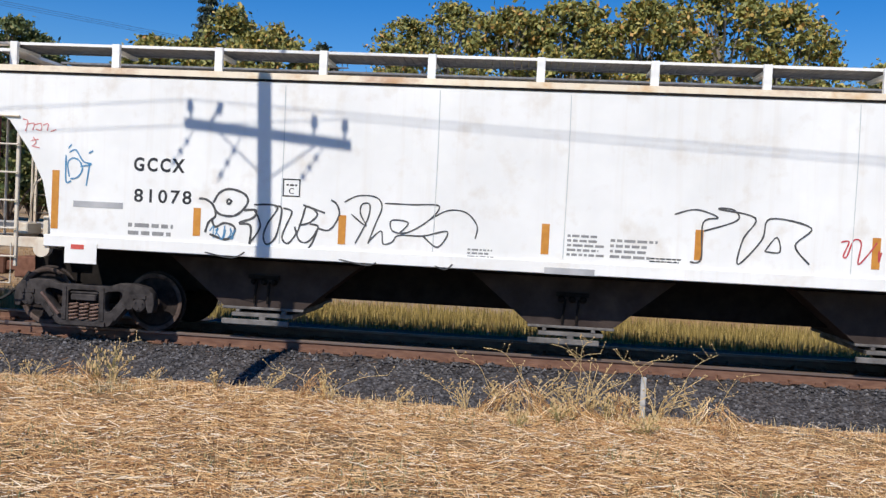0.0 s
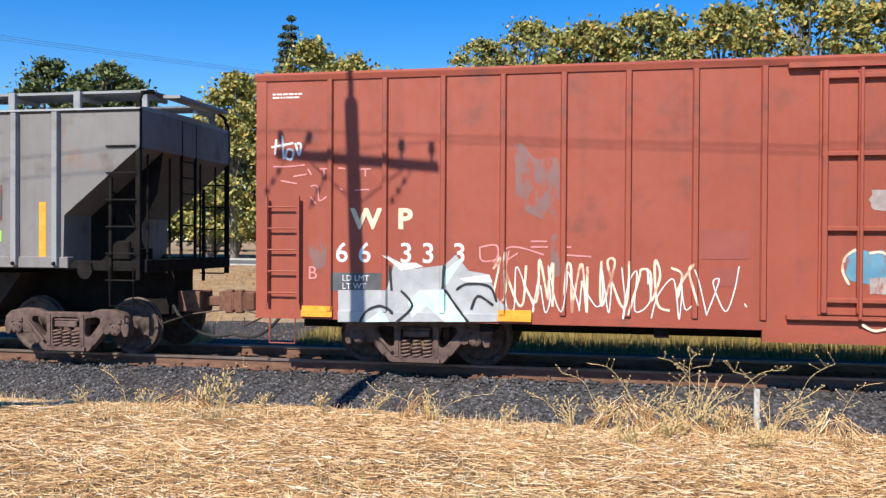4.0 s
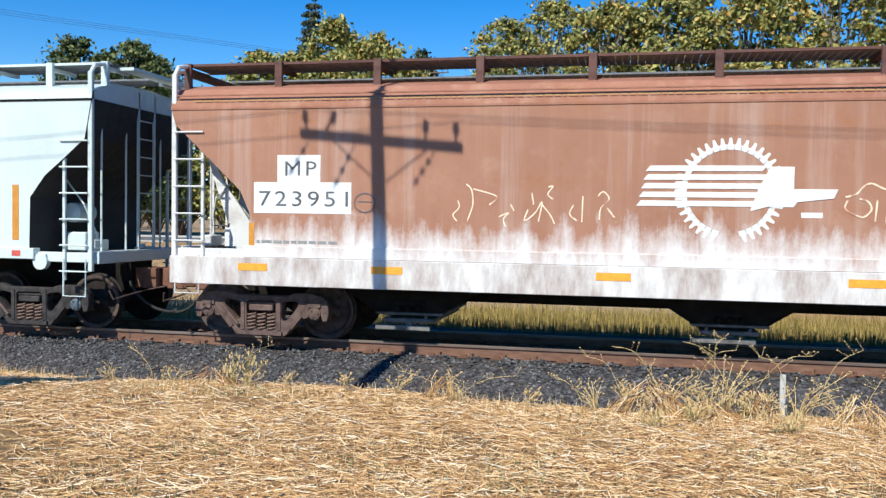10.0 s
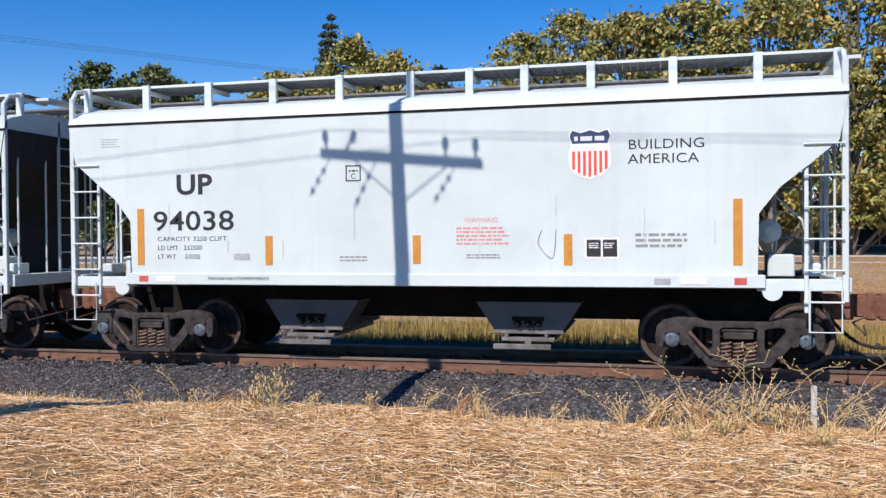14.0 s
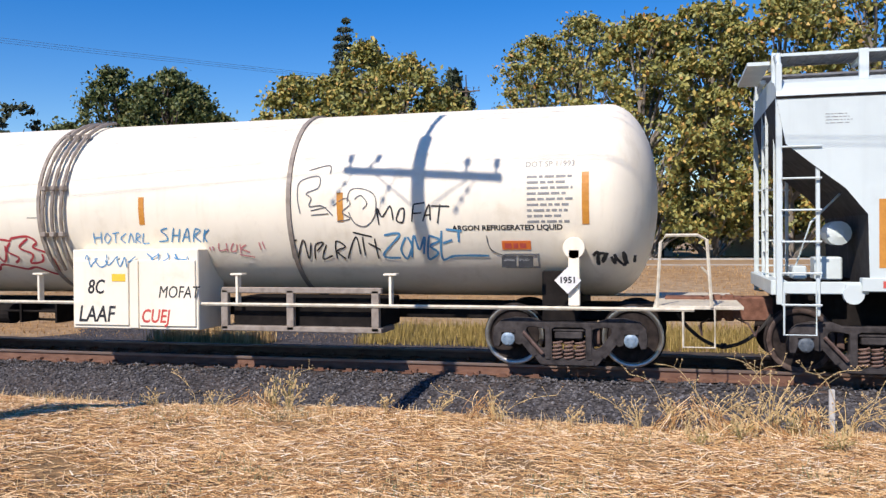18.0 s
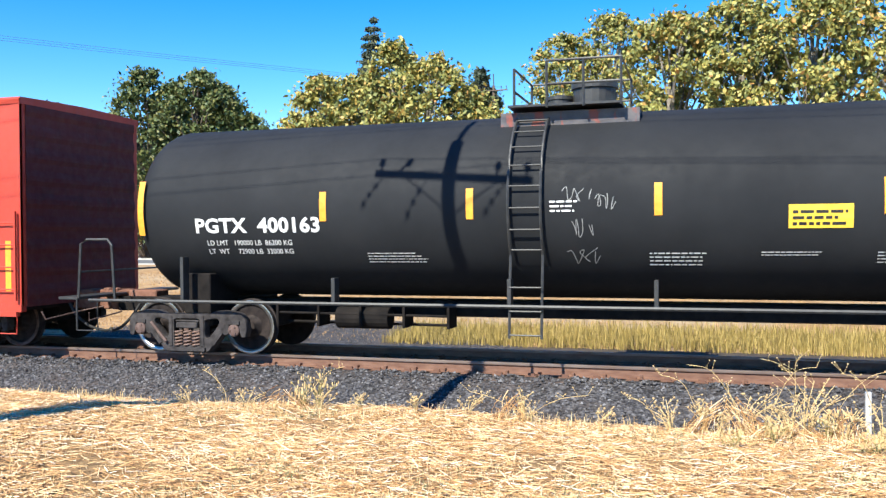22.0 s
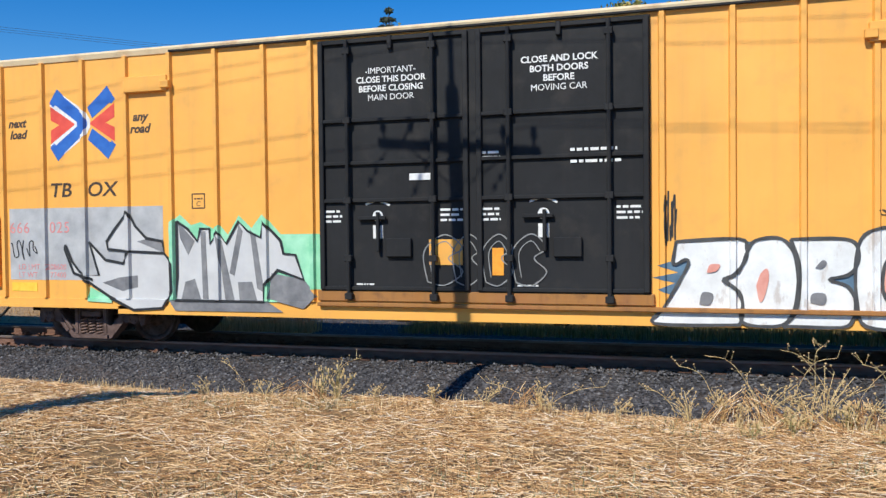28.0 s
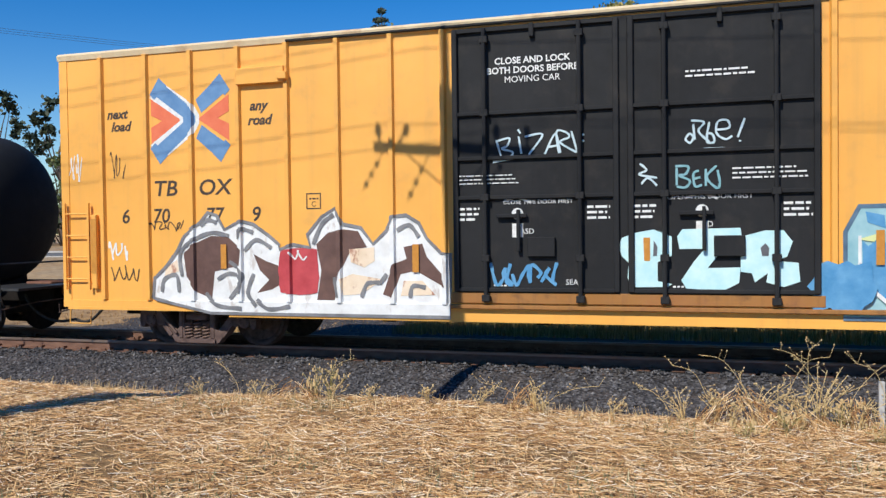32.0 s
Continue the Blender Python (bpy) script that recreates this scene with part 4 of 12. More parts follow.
def house(x0, x1, y0, y1, eave, ridge, windows, label, wall="stucco"):
    z0 = 0.80
    hs = thing("house", label, "house", "houses", ((x0 + x1) / 2, (y0 + y1) / 2, z0))
    w, d, e, r = (x1 - x0) / 2, (y1 - y0) / 2, eave - z0, ridge - z0
    holes = sorted(windows)
    bm = bmesh.new()
    u = -w
    for a, b, c, g in holes:
        box(bm, u, a, -d, -d + 0.2, -0.3, e)
        box(bm, a, b, -d, -d + 0.2, -0.3, c)
        box(bm, a, b, -d, -d + 0.2, g, e)
        u = b
    box(bm, u, w, -d, -d + 0.2, -0.3, e)
    box(bm, -w, -w + 0.2, -d + 0.2, d, -0.3, e), box(bm, w - 0.2, w, -d + 0.2, d, -0.3, e), box(bm, -w + 0.2, w - 0.2, d - 0.2, d, -0.3, e)
    prism(bm, [(-w, e), (w, e), (0, r - 0.1)], "y", -d + 0.02, -d + 0.2)
    part("wall", bm, wall, hs)
    part("roof", prism(bmesh.new(), [(-w - 0.6, e - 0.25), (0, r), (w + 0.6, e - 0.25), (w + 0.6, e - 0.08), (0, r + 0.18), (-w - 0.6, e - 0.08)], "y", -d - 0.5, d + 0.4), "shingle", hs)
    for s in (-1, 1):
        bm = bmesh.new()
        prism(bm, [(s * (w + 0.6), e - 0.27), (0, r - 0.02), (0, r + 0.16), (s * (w + 0.6), e - 0.09)], "y", -d - 0.56, -d - 0.502)
        part("barge_board", bm, "trim_white", hs)
    for a, b, c, g in holes:
        wn = part("window", boxes((a, b, -d + 0.06, -d + 0.12, c, c + 0.07), (a, b, -d + 0.06, -d + 0.12, g - 0.07, g), (a, a + 0.07, -d + 0.06, -d + 0.12, c + 0.07, g - 0.07), (b - 0.07, b, -d + 0.06, -d + 0.12, c + 0.07, g - 0.07), ((a + b) / 2 - 0.03, (a + b) / 2 + 0.03, -d + 0.06, -d + 0.12, c + 0.07, g - 0.07)), "trim_white", hs)
        part("pane", boxes((a + 0.07, b - 0.07, -d + 0.13, -d + 0.14, c + 0.07, g - 0.07)), "pane_dark", wn)
        part("curtain_room", boxes((a - 0.2, b + 0.2, -d + 0.9, -d + 0.95, c - 0.2, g + 0.2)), "bark_dark", wn)
    return hs


house(-7.2, 0.2, 58, 68, 3.75, 5.6, [(-2.3, -0.4, 1.05, 2.35), (1.5, 2.6, 1.0, 2.2)], "cream stucco bungalow with a low shingled gable roof")
house(3.4, 9.6, 57, 66, 3.2, 4.8, [(-0.8, 0.8, 1.0, 2.1)], "pale stucco bungalow half hidden by street trees")
house(-26.0, -17.5, 62, 72, 3.4, 5.0, [(-1, 1, 1, 2.2)], "shaded stucco bungalow behind the street trees")


house(9.6, 18.4, 60, 70, 3.6, 5.4, [(-1.6, 1.6, 0.35, 2.4)], "bungalow with a dark garage door, its wall coloured dark for tree shade", "slate_wall")


def make_far_woods():
    """A low belt of shrubs and trees that closes the distance behind the houses."""
    rnd = np.random.RandomState(77)
    n = 420
    x = np.linspace(-115, 70, n) + rnd.uniform(-0.4, 0.4, n)
    y = rnd.uniform(78, 92, n)
    h = 2.6 + 1.5 * np.sin(x * 0.21) + rnd.uniform(-1.2, 1.2, n)
    c = np.stack([x, y, 1.9 + h * rnd.uniform(0.2, 1.0, n)], -1)
    sp = np.stack([rnd.uniform(1.4, 2.6, n)] * 2 + [rnd.uniform(1.2, 2.2, n)], -1)
    tagged(new("far_woods", leaf_mesh("far_woods", c, sp, 70, 0.34, "leaf_dark", 78)), "dark belt of shrubs and trees behind the houses", "woods", kind="stuff")


make_far_woods()


# ---- parked vehicles ----
M["car_white"] = plain("white_car_paint", (0.70, 0.70, 0.69), (0.80, 0.80, 0.79), 2, 0.25)
M["car_black"] = plain("black_car_paint", (0.012, 0.012, 0.014), (0.03, 0.03, 0.032), 2, 0.2)
M["tyre"] = plain("tyre_rubber", (0.015, 0.015, 0.015), (0.035, 0.035, 0.035), 9, 0.85)
M["chrome"] = plain("bright_metal", (0.6, 0.6, 0.6), (0.75, 0.75, 0.75), 5, 0.2, 1.0)
M["lamp_red"] = plain("red_tail_lamp", (0.4, 0.02, 0.02), (0.55, 0.04, 0.03), 5, 0.2)


def vehicle(x, y, turn, paint_name, top_name, label, category, h=1.75, L=4.6, bed=False):
    v = thing(category.replace(" ", "_"), label, category, "parked vehicles")
    v.matrix_basis = pose(x, y, 0.762, 0, 0, turn)
    l, w = L / 2, 0.92
    body = [(-l, 0.42), (-l, 0.85), (-l + 0.1, 1.0), (l * 0.30, 1.02), (l - 0.15, 0.95), (l, 0.78), (l, 0.40), (l - 0.35, 0.32), (-l + 0.3, 0.32)]
    part("body", bevelled(prism(bmesh.new(), body, "y", -w, w), 0.05, 2), paint_name, v)
    a = -l + (1.9 if bed else 0.15)
    cab = [(a, 1.0), (a + 0.18, h - 0.08), (a + 0.4, h), (l * 0.05, h), (l * 0.22, h - 0.1), (l * 0.48, 1.0)]
    part("cabin", bevelled(prism(bmesh.new(), cab, "y", -w + 0.10, w - 0.10), 0.05, 2), top_name, v)
    for s in (-1, 1):
        y_ = s * (w - 0.095)
        for q0, q1 in ((a + 0.28, (a + l * 0.3) / 2 - 0.06), ((a + l * 0.3) / 2 + 0.06, l * 0.22)):
            part("side_window", prism(bmesh.new(), [(q0, 1.08), (q1 + 0.1, 1.08), (q1, h - 0.14), (q0 + 0.05, h - 0.14)], "y", min(y_, y_ + s * 0.012), max(y_, y_ + s * 0.012)), "pane_dark", v)
        part("headlamp", bevelled(boxes((l - 0.06, l + 0.015, s * 0.68 - 0.18, s * 0.68 + 0.18, 0.66, 0.82)), 0.02), "chrome", v)
        part("tail_lamp", bevelled(boxes((-l - 0.015, -l + 0.05, s * 0.78 - 0.08, s * 0.78 + 0.08, 0.65, 0.95)), 0.02), "lamp_red", v)
        for u in (-l * 0.62, l * 0.62):
            wh = part("wheel", lathe(bmesh.new(), (u, s * (w - 0.1), 0.34), [(-0.11, 0.2), (-0.11, 0.34), (0.11, 0.34), (0.11, 0.2)], 20), "tyre", v)
            part("rim", lathe(bmesh.new(), (u, s * (w - 0.1), 0.34), [(-0.115, 0.03), (-0.115, 0.19), (0.115, 0.19), (0.115, 0.03)], 16), "chrome", wh)
    part("windscreen", prism(bmesh.new(), [(l * 0.25, h - 0.13), (l * 0.47, 1.05), (l * 0.485, 1.05), (l * 0.265, h - 0.13)], "y", -w + 0.2, w - 0.2), "pane_dark", v)
    for u in (l + 0.03, -l - 0.03):
        part("bumper", bevelled(boxes((u - 0.05, u + 0.05, -w + 0.05, w - 0.05, 0.40, 0.58)), 0.02), "chrome", v)
    part("grille", bevelled(boxes((l - 0.01, l + 0.02, -0.45, 0.45, 0.62, 0.80)), 0.01), "pane_dark", v)
    return v


vehicle(-12.6, 45.6, 205, "car_white", "car_white", "white pickup truck parked on the street", "pickup truck", 1.85, 5.0, True)
vehicle(-9.9, 45.2, 320, "car_white", "car_black", "white sport utility car with a black roof parked on the street", "utility car", 1.9, 4.5)
vehicle(-7.3, 46.2, 335, "car_black", "car_black", "dark parked car on the street", "car", 1.6, 4.3)


# ---- overhead wires far off ----
make_pole(-51.5, 21.0, -0.4, 13.0, 13.5, 0.0)
make_pole(-16.1, 69.0, 0.8, 14.05, 14.5, 0.0)
for _k in range(3):
    tagged(new("distant_wire", finish(tube(bmesh.new(), [(-51.5 + (_k - 1) * 0.8, 20.9, 13.3), (-33.8 + (_k - 1) * 0.8, 44.9, 13.55), (-24.9 + (_k - 1) * 0.8, 56.9, 13.8), (-16.1 + (_k - 1) * 0.8, 68.9, 14.3)], 0.009, 5), "distant_wire", "wire")), "thin overhead wire far behind the trees", "wire", "distant wires")
# ---- railcar running gear, shared by all cars ----
NEAR = -1.62                         # a car's near side, measured from the line midway between the rails
WHEEL_R = 0.457


FRAME_Y = 1.26                       # the side frames, from the middle of the truck


def wheel_set_mesh(cap, rim="wheel", plate="wheel"):
    bm = bmesh.new()
    for s in (-1, 1):
        y = 0.755 * s
        lathe(bm, (0, y, 0), [(-0.07 * s, 0.08), (-0.07 * s, 0.43), (-0.06 * s, WHEEL_R + 0.025), (-0.035 * s, WHEEL_R + 0.025), (-0.025 * s, WHEEL_R),
                              (0.065 * s, WHEEL_R - 0.004), (0.07 * s, 0.42), (0.05 * s, 0.385), (0.015 * s, 0.36), (0.0, 0.20), (0.05 * s, 0.13), (0.11 * s, 0.11), (0.11 * s, 0.08)], 40)
        for f in bm.faces:
            c = f.calc_center_median()
            r = math.hypot(c.x, c.z)
            if 0.375 < r < 0.452 and abs(abs(c.y) - 0.80) < 0.045:
                f.material_index = 1
        q = FRAME_Y * s
        lathe(bm, (0, q, 0), [(-0.32 * s, 0.075), (-0.12 * s, 0.11), (0.05 * s, 0.115), (0.075 * s, 0.105), (0.10 * s, 0.10), (0.11 * s, 0.085), (0.115 * s, 0.03)], 20)
        for k in range(3):
            a = k * math.tau / 3 + 0.4
            lathe(bm, (0.062 * math.cos(a), q + 0.105 * s, 0.062 * math.sin(a)), [(0, 0.018), (0.022 * s, 0.016)], 6)
    for f in bm.faces:
        if abs(f.calc_center_median().y) > FRAME_Y + 0.065:
            f.material_index = 2
    tube(bm, [(0, -0.85, 0), (0, 0.85, 0)], 0.085, 12)
    return finish(bm, "wheel_set", (plate, rim, cap), True)


def cast_plate(outline, holes, thick, round_off):
    """A casting cut to an outline, with openings through it and rounded edges, standing upright along x."""
    cu = bpy.data.curves.new("casting", "CURVE")
    cu.dimensions, cu.fill_mode, cu.extrude, cu.bevel_depth, cu.bevel_resolution = "2D", "BOTH", thick - round_off, round_off, 1
    for loop in [outline] + holes:
        sp = cu.splines.new("POLY")
        sp.points.add(len(loop) - 1)
        for p, (u, v) in zip(sp.points, loop):
            p.co = (u, v, 0, 1)
        sp.use_cyclic_u = True
    ob = bpy.data.objects.new("casting", cu)
    me = bpy.data.meshes.new_from_object(ob)
    bpy.data.objects.remove(ob)
    me.transform(Matrix.Rotation(radians(90), 4, "X"))
    bm = bmesh.new()
    bm.from_mesh(me)
    return bm


def side_frame_mesh(material):
    """A cast truss side frame: bowed top, round-cornered windows, spring opening, bearing jaws at both ends."""
    half = [(0.0, 0.245), (0.42, 0.245), (0.56, 0.295), (0.80, 0.300), (1.00, 0.255), (1.085, 0.17), (1.11, 0.02), (1.09, -0.10), (1.03, -0.11), (1.00, -0.02),
            (0.98, 0.10), (0.80, 0.10), (0.775, -0.06), (0.715, -0.08), (0.66, -0.04), (0.50, -0.24), (0.42, -0.345), (0.34, -0.375), (0.0, -0.375)]
    outline = half[1:-1] + [(-u, v) for u, v in half[1:-1][::-1]]
    win = [tuple(q) for q in spline([(0.335, 0.15), (0.40, 0.175), (0.57, 0.19), (0.625, 0.14), (0.60, 0.06), (0.45, -0.12), (0.37, -0.15), (0.33, -0.08), (0.335, 0.15)], 3)[:-1]]
    nest = [(-0.255, -0.285), (0.255, -0.285), (0.255, 0.16), (0.20, 0.185), (-0.20, 0.185), (-0.255, 0.16)]
    bm = cast_plate(outline, [win, [(-u, v) for u, v in win], nest], 0.085, 0.012)
    for s in (-1, 1):
        box(bm, s * 0.889 - 0.105, s * 0.889 + 0.105, -0.11, 0.11, 0.095, 0.15)
        box(bm, s * 0.30 - 0.03, s * 0.30 + 0.03, -0.10, 0.10, -0.28, 0.22)
        prism(bm, [(s * 0.62, -0.02), (s * 0.46, -0.22), (s * 0.52, -0.26), (s * 0.69, -0.05)], "y", -0.10, 0.10)
    box(bm, -0.36, 0.36, -0.125, 0.125, -0.36, -0.30)
    return finish(bm, "side_frame", material)


def spring_mesh():
    pts = [(0.062 * math.cos(a), 0.05 * math.sin(a), -0.30 + 0.27 * a / (math.tau * 5)) for a in np.linspace(0, math.tau * 5, 50)]
    return finish(tube(bmesh.new(), pts, 0.019, 5), "spring", "spring", True)


GEAR = {"sets": [wheel_set_mesh("cap_grey", "wheel", "wheel_dark"), wheel_set_mesh("truck_brown"), wheel_set_mesh("truck", "wheel", "wheel_dark"), wheel_set_mesh("cap_blue", "tread", "wheel_dark"), wheel_set_mesh("truck_brown", "tread", "wheel_dark")],
        "frames": [side_frame_mesh("truck"), side_frame_mesh("truck_brown")], "spring": spring_mesh(),
        "bolster": [finish(bevelled(boxes((-0.2, 0.2, -FRAME_Y - 0.10, FRAME_Y + 0.10, 0.47, 0.57), (-0.23, 0.23, -FRAME_Y - 0.07, FRAME_Y + 0.07, 0.57, 0.61), (-0.1, 0.1, -0.3, 0.3, 0.61, 0.72), (-0.45, 0.45, -0.7, -0.62, 0.34, 0.40), (-0.45, 0.45, 0.62, 0.7, 0.34, 0.40)), 0.015), "truck", m) for m in ("truck", "truck_brown")],
        "shoe": finish(bevelled(boxes((-0.05, 0.05, -0.06, 0.06, -0.16, 0.16)), 0.012), "brake_shoe", "truck_brown"),
        "lever": finish(tube(bmesh.new(), [(-0.16, 0, 0.15), (0.13, 0, -0.17)], 0.026, 6), "brake_lever", "truck_brown")}
SPINNING = []


def truck(car, u, caps=0, brown=0):
    t = piece("truck", GEAR["bolster"][brown], car, u, 0, RAIL_Z)
    for s in (-1, 1):
        piece("side_frame", GEAR["frames"][brown], t, 0, FRAME_Y * s, WHEEL_R)
        for k in (-0.165, 0.0, 0.165):
            piece("spring", GEAR["spring"], t, k, (FRAME_Y + 0.05) * s, WHEEL_R)
        w = piece("wheel_set", GEAR["sets"][caps], t, 0.889 * s, 0, WHEEL_R)
        SPINNING.append((w, 0.889 * s))
        for y in (-0.755, 0.755):
            piece("brake_shoe", GEAR["shoe"], t, s * 0.36, y, 0.46)
    piece("brake_lever", GEAR["lever"], t, -0.50, -FRAME_Y - 0.12, 0.42)
    return t


ENDS = []                            # (car, the place of its draft gear, which way it faces)


def coupler(car, u, s):
    ENDS.append((car, u, s))


def couple_up():
    """Couplers that meet midway between neighbours."""
    at = dict(TRAIN)
    faces = [(at[car] + u, car, u, s) for car, u, s in ENDS]
    for x, car, u, s in faces:
        gaps = [(y - x) * s for y, other, _, d in faces if other is not car and d == -s and 0 < (y - x) * s < 3]
        build_coupler(car, u, s, min(gaps) / 2 + 0.01 if gaps else 0.8)


def build_coupler(car, u, s, reach):
    """The coupler and its draft box at the end u of a car; s is +1 or -1; the head ends at the given reach."""
    bm = boxes((u - 0.30, u + 0.30, -0.20, 0.20, 0.75, 1.11), (u + s * reach / 2 - 0.35, u + s * reach / 2 + 0.35, -0.085, 0.085, 0.85, 1.02))
    part("draft_gear", bevelled(bm, 0.02), "coupler", car)
    bm = bmesh.new()
    e = reach
    prism(bm, [(u + s * (e - 0.34), -0.13), (u + s * (e - 0.16), -0.24), (u + s * e, -0.25), (u + s * (e + 0.02), -0.10), (u + s * (e - 0.12), -0.02), (u + s * (e - 0.10), 0.12), (u + s * (e + 0.04), 0.20), (u + s * (e - 0.06), 0.26), (u + s * (e - 0.34), 0.15)], "z", 0.79, 1.11)
    box(bm, u + s * (e - 0.10) - 0.07, u + s * (e - 0.10) + 0.07, -0.255, -0.12, 0.75, 1.15)
    part("coupler", bevelled(bm, 0.02), "coupler", car, "rust-brown knuckle coupler")
    bm = bmesh.new()
    tube(bm, [tuple(q) for q in spline([(u - s * 0.12, -0.42, 0.88), (u + s * 0.04, -0.44, 0.66), (u + s * 0.30, -0.40, 0.45), (u + s * 0.58, -0.30, 0.36), (u + s * reach, -0.22, 0.40)], 4)], 0.027, 7)
    part("air_hose", bm, "hose", car)
    part("cut_lever", tube(bmesh.new(), [(u + s * 0.16, -1.45, 0.80), (u + s * 0.20, -1.40, 0.66), (u + s * 0.22, -0.5, 0.74), (u + s * (reach - 0.15), -0.2, 0.81)], 0.014, 6), "truck_brown", car)


def ladder(car, u0, u1, v0, v1, y, rungs, material, name="ladder", r=0.014, across="x"):
    bm = bmesh.new()
    def at(a, z):
        return (a, y, z) if across == "x" else (y, a, z)
    for u in (u0, u1):
        a = at(u, v0)
        box(bm, a[0] - 0.02, a[0] + 0.02, a[1] - 0.02, a[1] + 0.02, v0, v1)
    for k in range(rungs):
        z = v0 + (v1 - v0) * (k + 0.5) / rungs
        tube(bm, [at(u0 - 0.02, z), at(u1 + 0.02, z)], r, 6)
    return part(name, bm, material, car)


def handrail(car, pts, material, r=0.017, name="handrail"):
    return part(name, tube(bmesh.new(), pts, r, 6), material, car)


def brake_gear(car, u0, u1):
    """Air reservoir, rods and pipes under the frame."""
    bm = bmesh.new()
    lathe(bm, ((u0 + u1) / 2, -0.55, 0.72), [(-0.5, 0.02), (-0.46, 0.18), (0.46, 0.18), (0.5, 0.02)], 16, "x")
    tube(bm, [(u0, -0.7, 0.80), (u1, -0.7, 0.78)], 0.022, 6)
    tube(bm, [(u0, -0.35, 0.62), (u1, -0.35, 0.60)], 0.026, 6)
    for k in range(5):
        u = u0 + (u1 - u0) * k / 4
        box(bm, u - 0.02, u + 0.02, -0.75, -0.3, 0.58, 0.98)
    part("brake_rigging", bm, "under", car)


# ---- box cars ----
# each side paint's darker copy for the ends, standing in for their shade
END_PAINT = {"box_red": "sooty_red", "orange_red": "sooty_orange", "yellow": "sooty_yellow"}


def corrugated_end(car, u, s, half, z0, z1, material):
    bm = bmesh.new()
    prof = []
    n = 9
    for k in range(n):
        z = z0 + (z1 - z0) * k / n
        h = (z1 - z0) / n
        prof += [(0.006, z), (0.006, z + h * 0.30), (0.03, z + h * 0.5), (0.03, z + h * 0.70), (0.006, z + h * 0.97)]
    pts = [(u - s * 0.02, z0)] + [(u + s * d, z) for d, z in prof] + [(u - s * 0.02, z1)]
    prism(bm, pts, "y", -half, half)
    return part("car_end", bm, material, car)


def box_car(name, label, group, L, v0, v1, paint_name, ribs, posts, door, sill, trucks, caps, brown, crown=0.22):
    """ribs: places of the side posts; posts: their half-width and depth; door: a function that builds it."""
    car = thing(name, label, "box car", group)
    h, face = L / 2, NEAR
    bm = boxes((-h, h, face, -face, v0 + 0.12, v1))
    part("body", bm, paint_name, car)
    roof = [(-1.64, v1 - 0.10), (-1.66, v1 - 0.02), (-1.62, v1 + 0.02), (-0.8, v1 + crown * 0.75), (0, v1 + crown), (0.8, v1 + crown * 0.75), (1.62, v1 + 0.02), (1.66, v1 - 0.02), (1.64, v1 - 0.10)]
    part("roof", prism(bmesh.new(), roof, "x", -h - 0.02, h + 0.02), "pale_roof" if paint_name == "yellow" else paint_name, car)
    w, d = posts
    post = finish(prism(bmesh.new(), [(-w, face), (-w * 0.6, face - d), (w * 0.6, face - d), (w, face)], "z", v0 + 0.16, v1 - 0.1), "side_post", paint_name)
    for u in ribs:
        piece("side_post", post, car, u)
    part("side_sill", boxes((-h, h, face - 0.02, face + 0.1, v0 + 0.02, v0 + 0.14)), paint_name, car)
    part("side_sill", boxes((-h, h, 1.52, 1.64, v0 + 0.02, v0 + 0.14)), paint_name, car)
    for a in (-h, h - 0.16):
        part("corner_cap", boxes((a, a + 0.16, face - 0.012, face + 0.05, v0 + 0.14, v1 - 0.1)), paint_name, car)
    for a, b, z in sill:
        part("sill_skirt", boxes((a, b, face - 0.03, face + 0.06, z, v0 + 0.03)), paint_name, car)
    part("underframe", boxes((-h + 0.3, h - 0.3, -0.35, 0.35, v0 - 0.22, v0 + 0.12), (-h + 0.1, h - 0.1, -1.5, 1.5, v0 + 0.03, v0 + 0.12), *[(u - 0.1, u + 0.1, -1.5, 1.5, v0 - 0.14, v0 + 0.05) for u in np.linspace(-h + 3.5, h - 3.5, 6)]), "under", car)
    for s in (-1, 1):
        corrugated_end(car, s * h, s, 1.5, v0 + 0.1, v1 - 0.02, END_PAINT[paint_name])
        coupler(car, s * (h + 0.1), s)
    for t in trucks:
        truck(car, t, caps, brown)
    brake_gear(car, -2.2, 0.6)
    if door:
        door(car)
    CLAD.append((car, ribs, posts, v0, v1))
    return car


CLAD = []
PAINTED = ("lettering", "graffiti", "small_print", "emblem", "arrow", "reflector", "painted_patch", "clearance_plate", "data_panel", "panel_field", "yellow_", "shield", "stencil_panel")


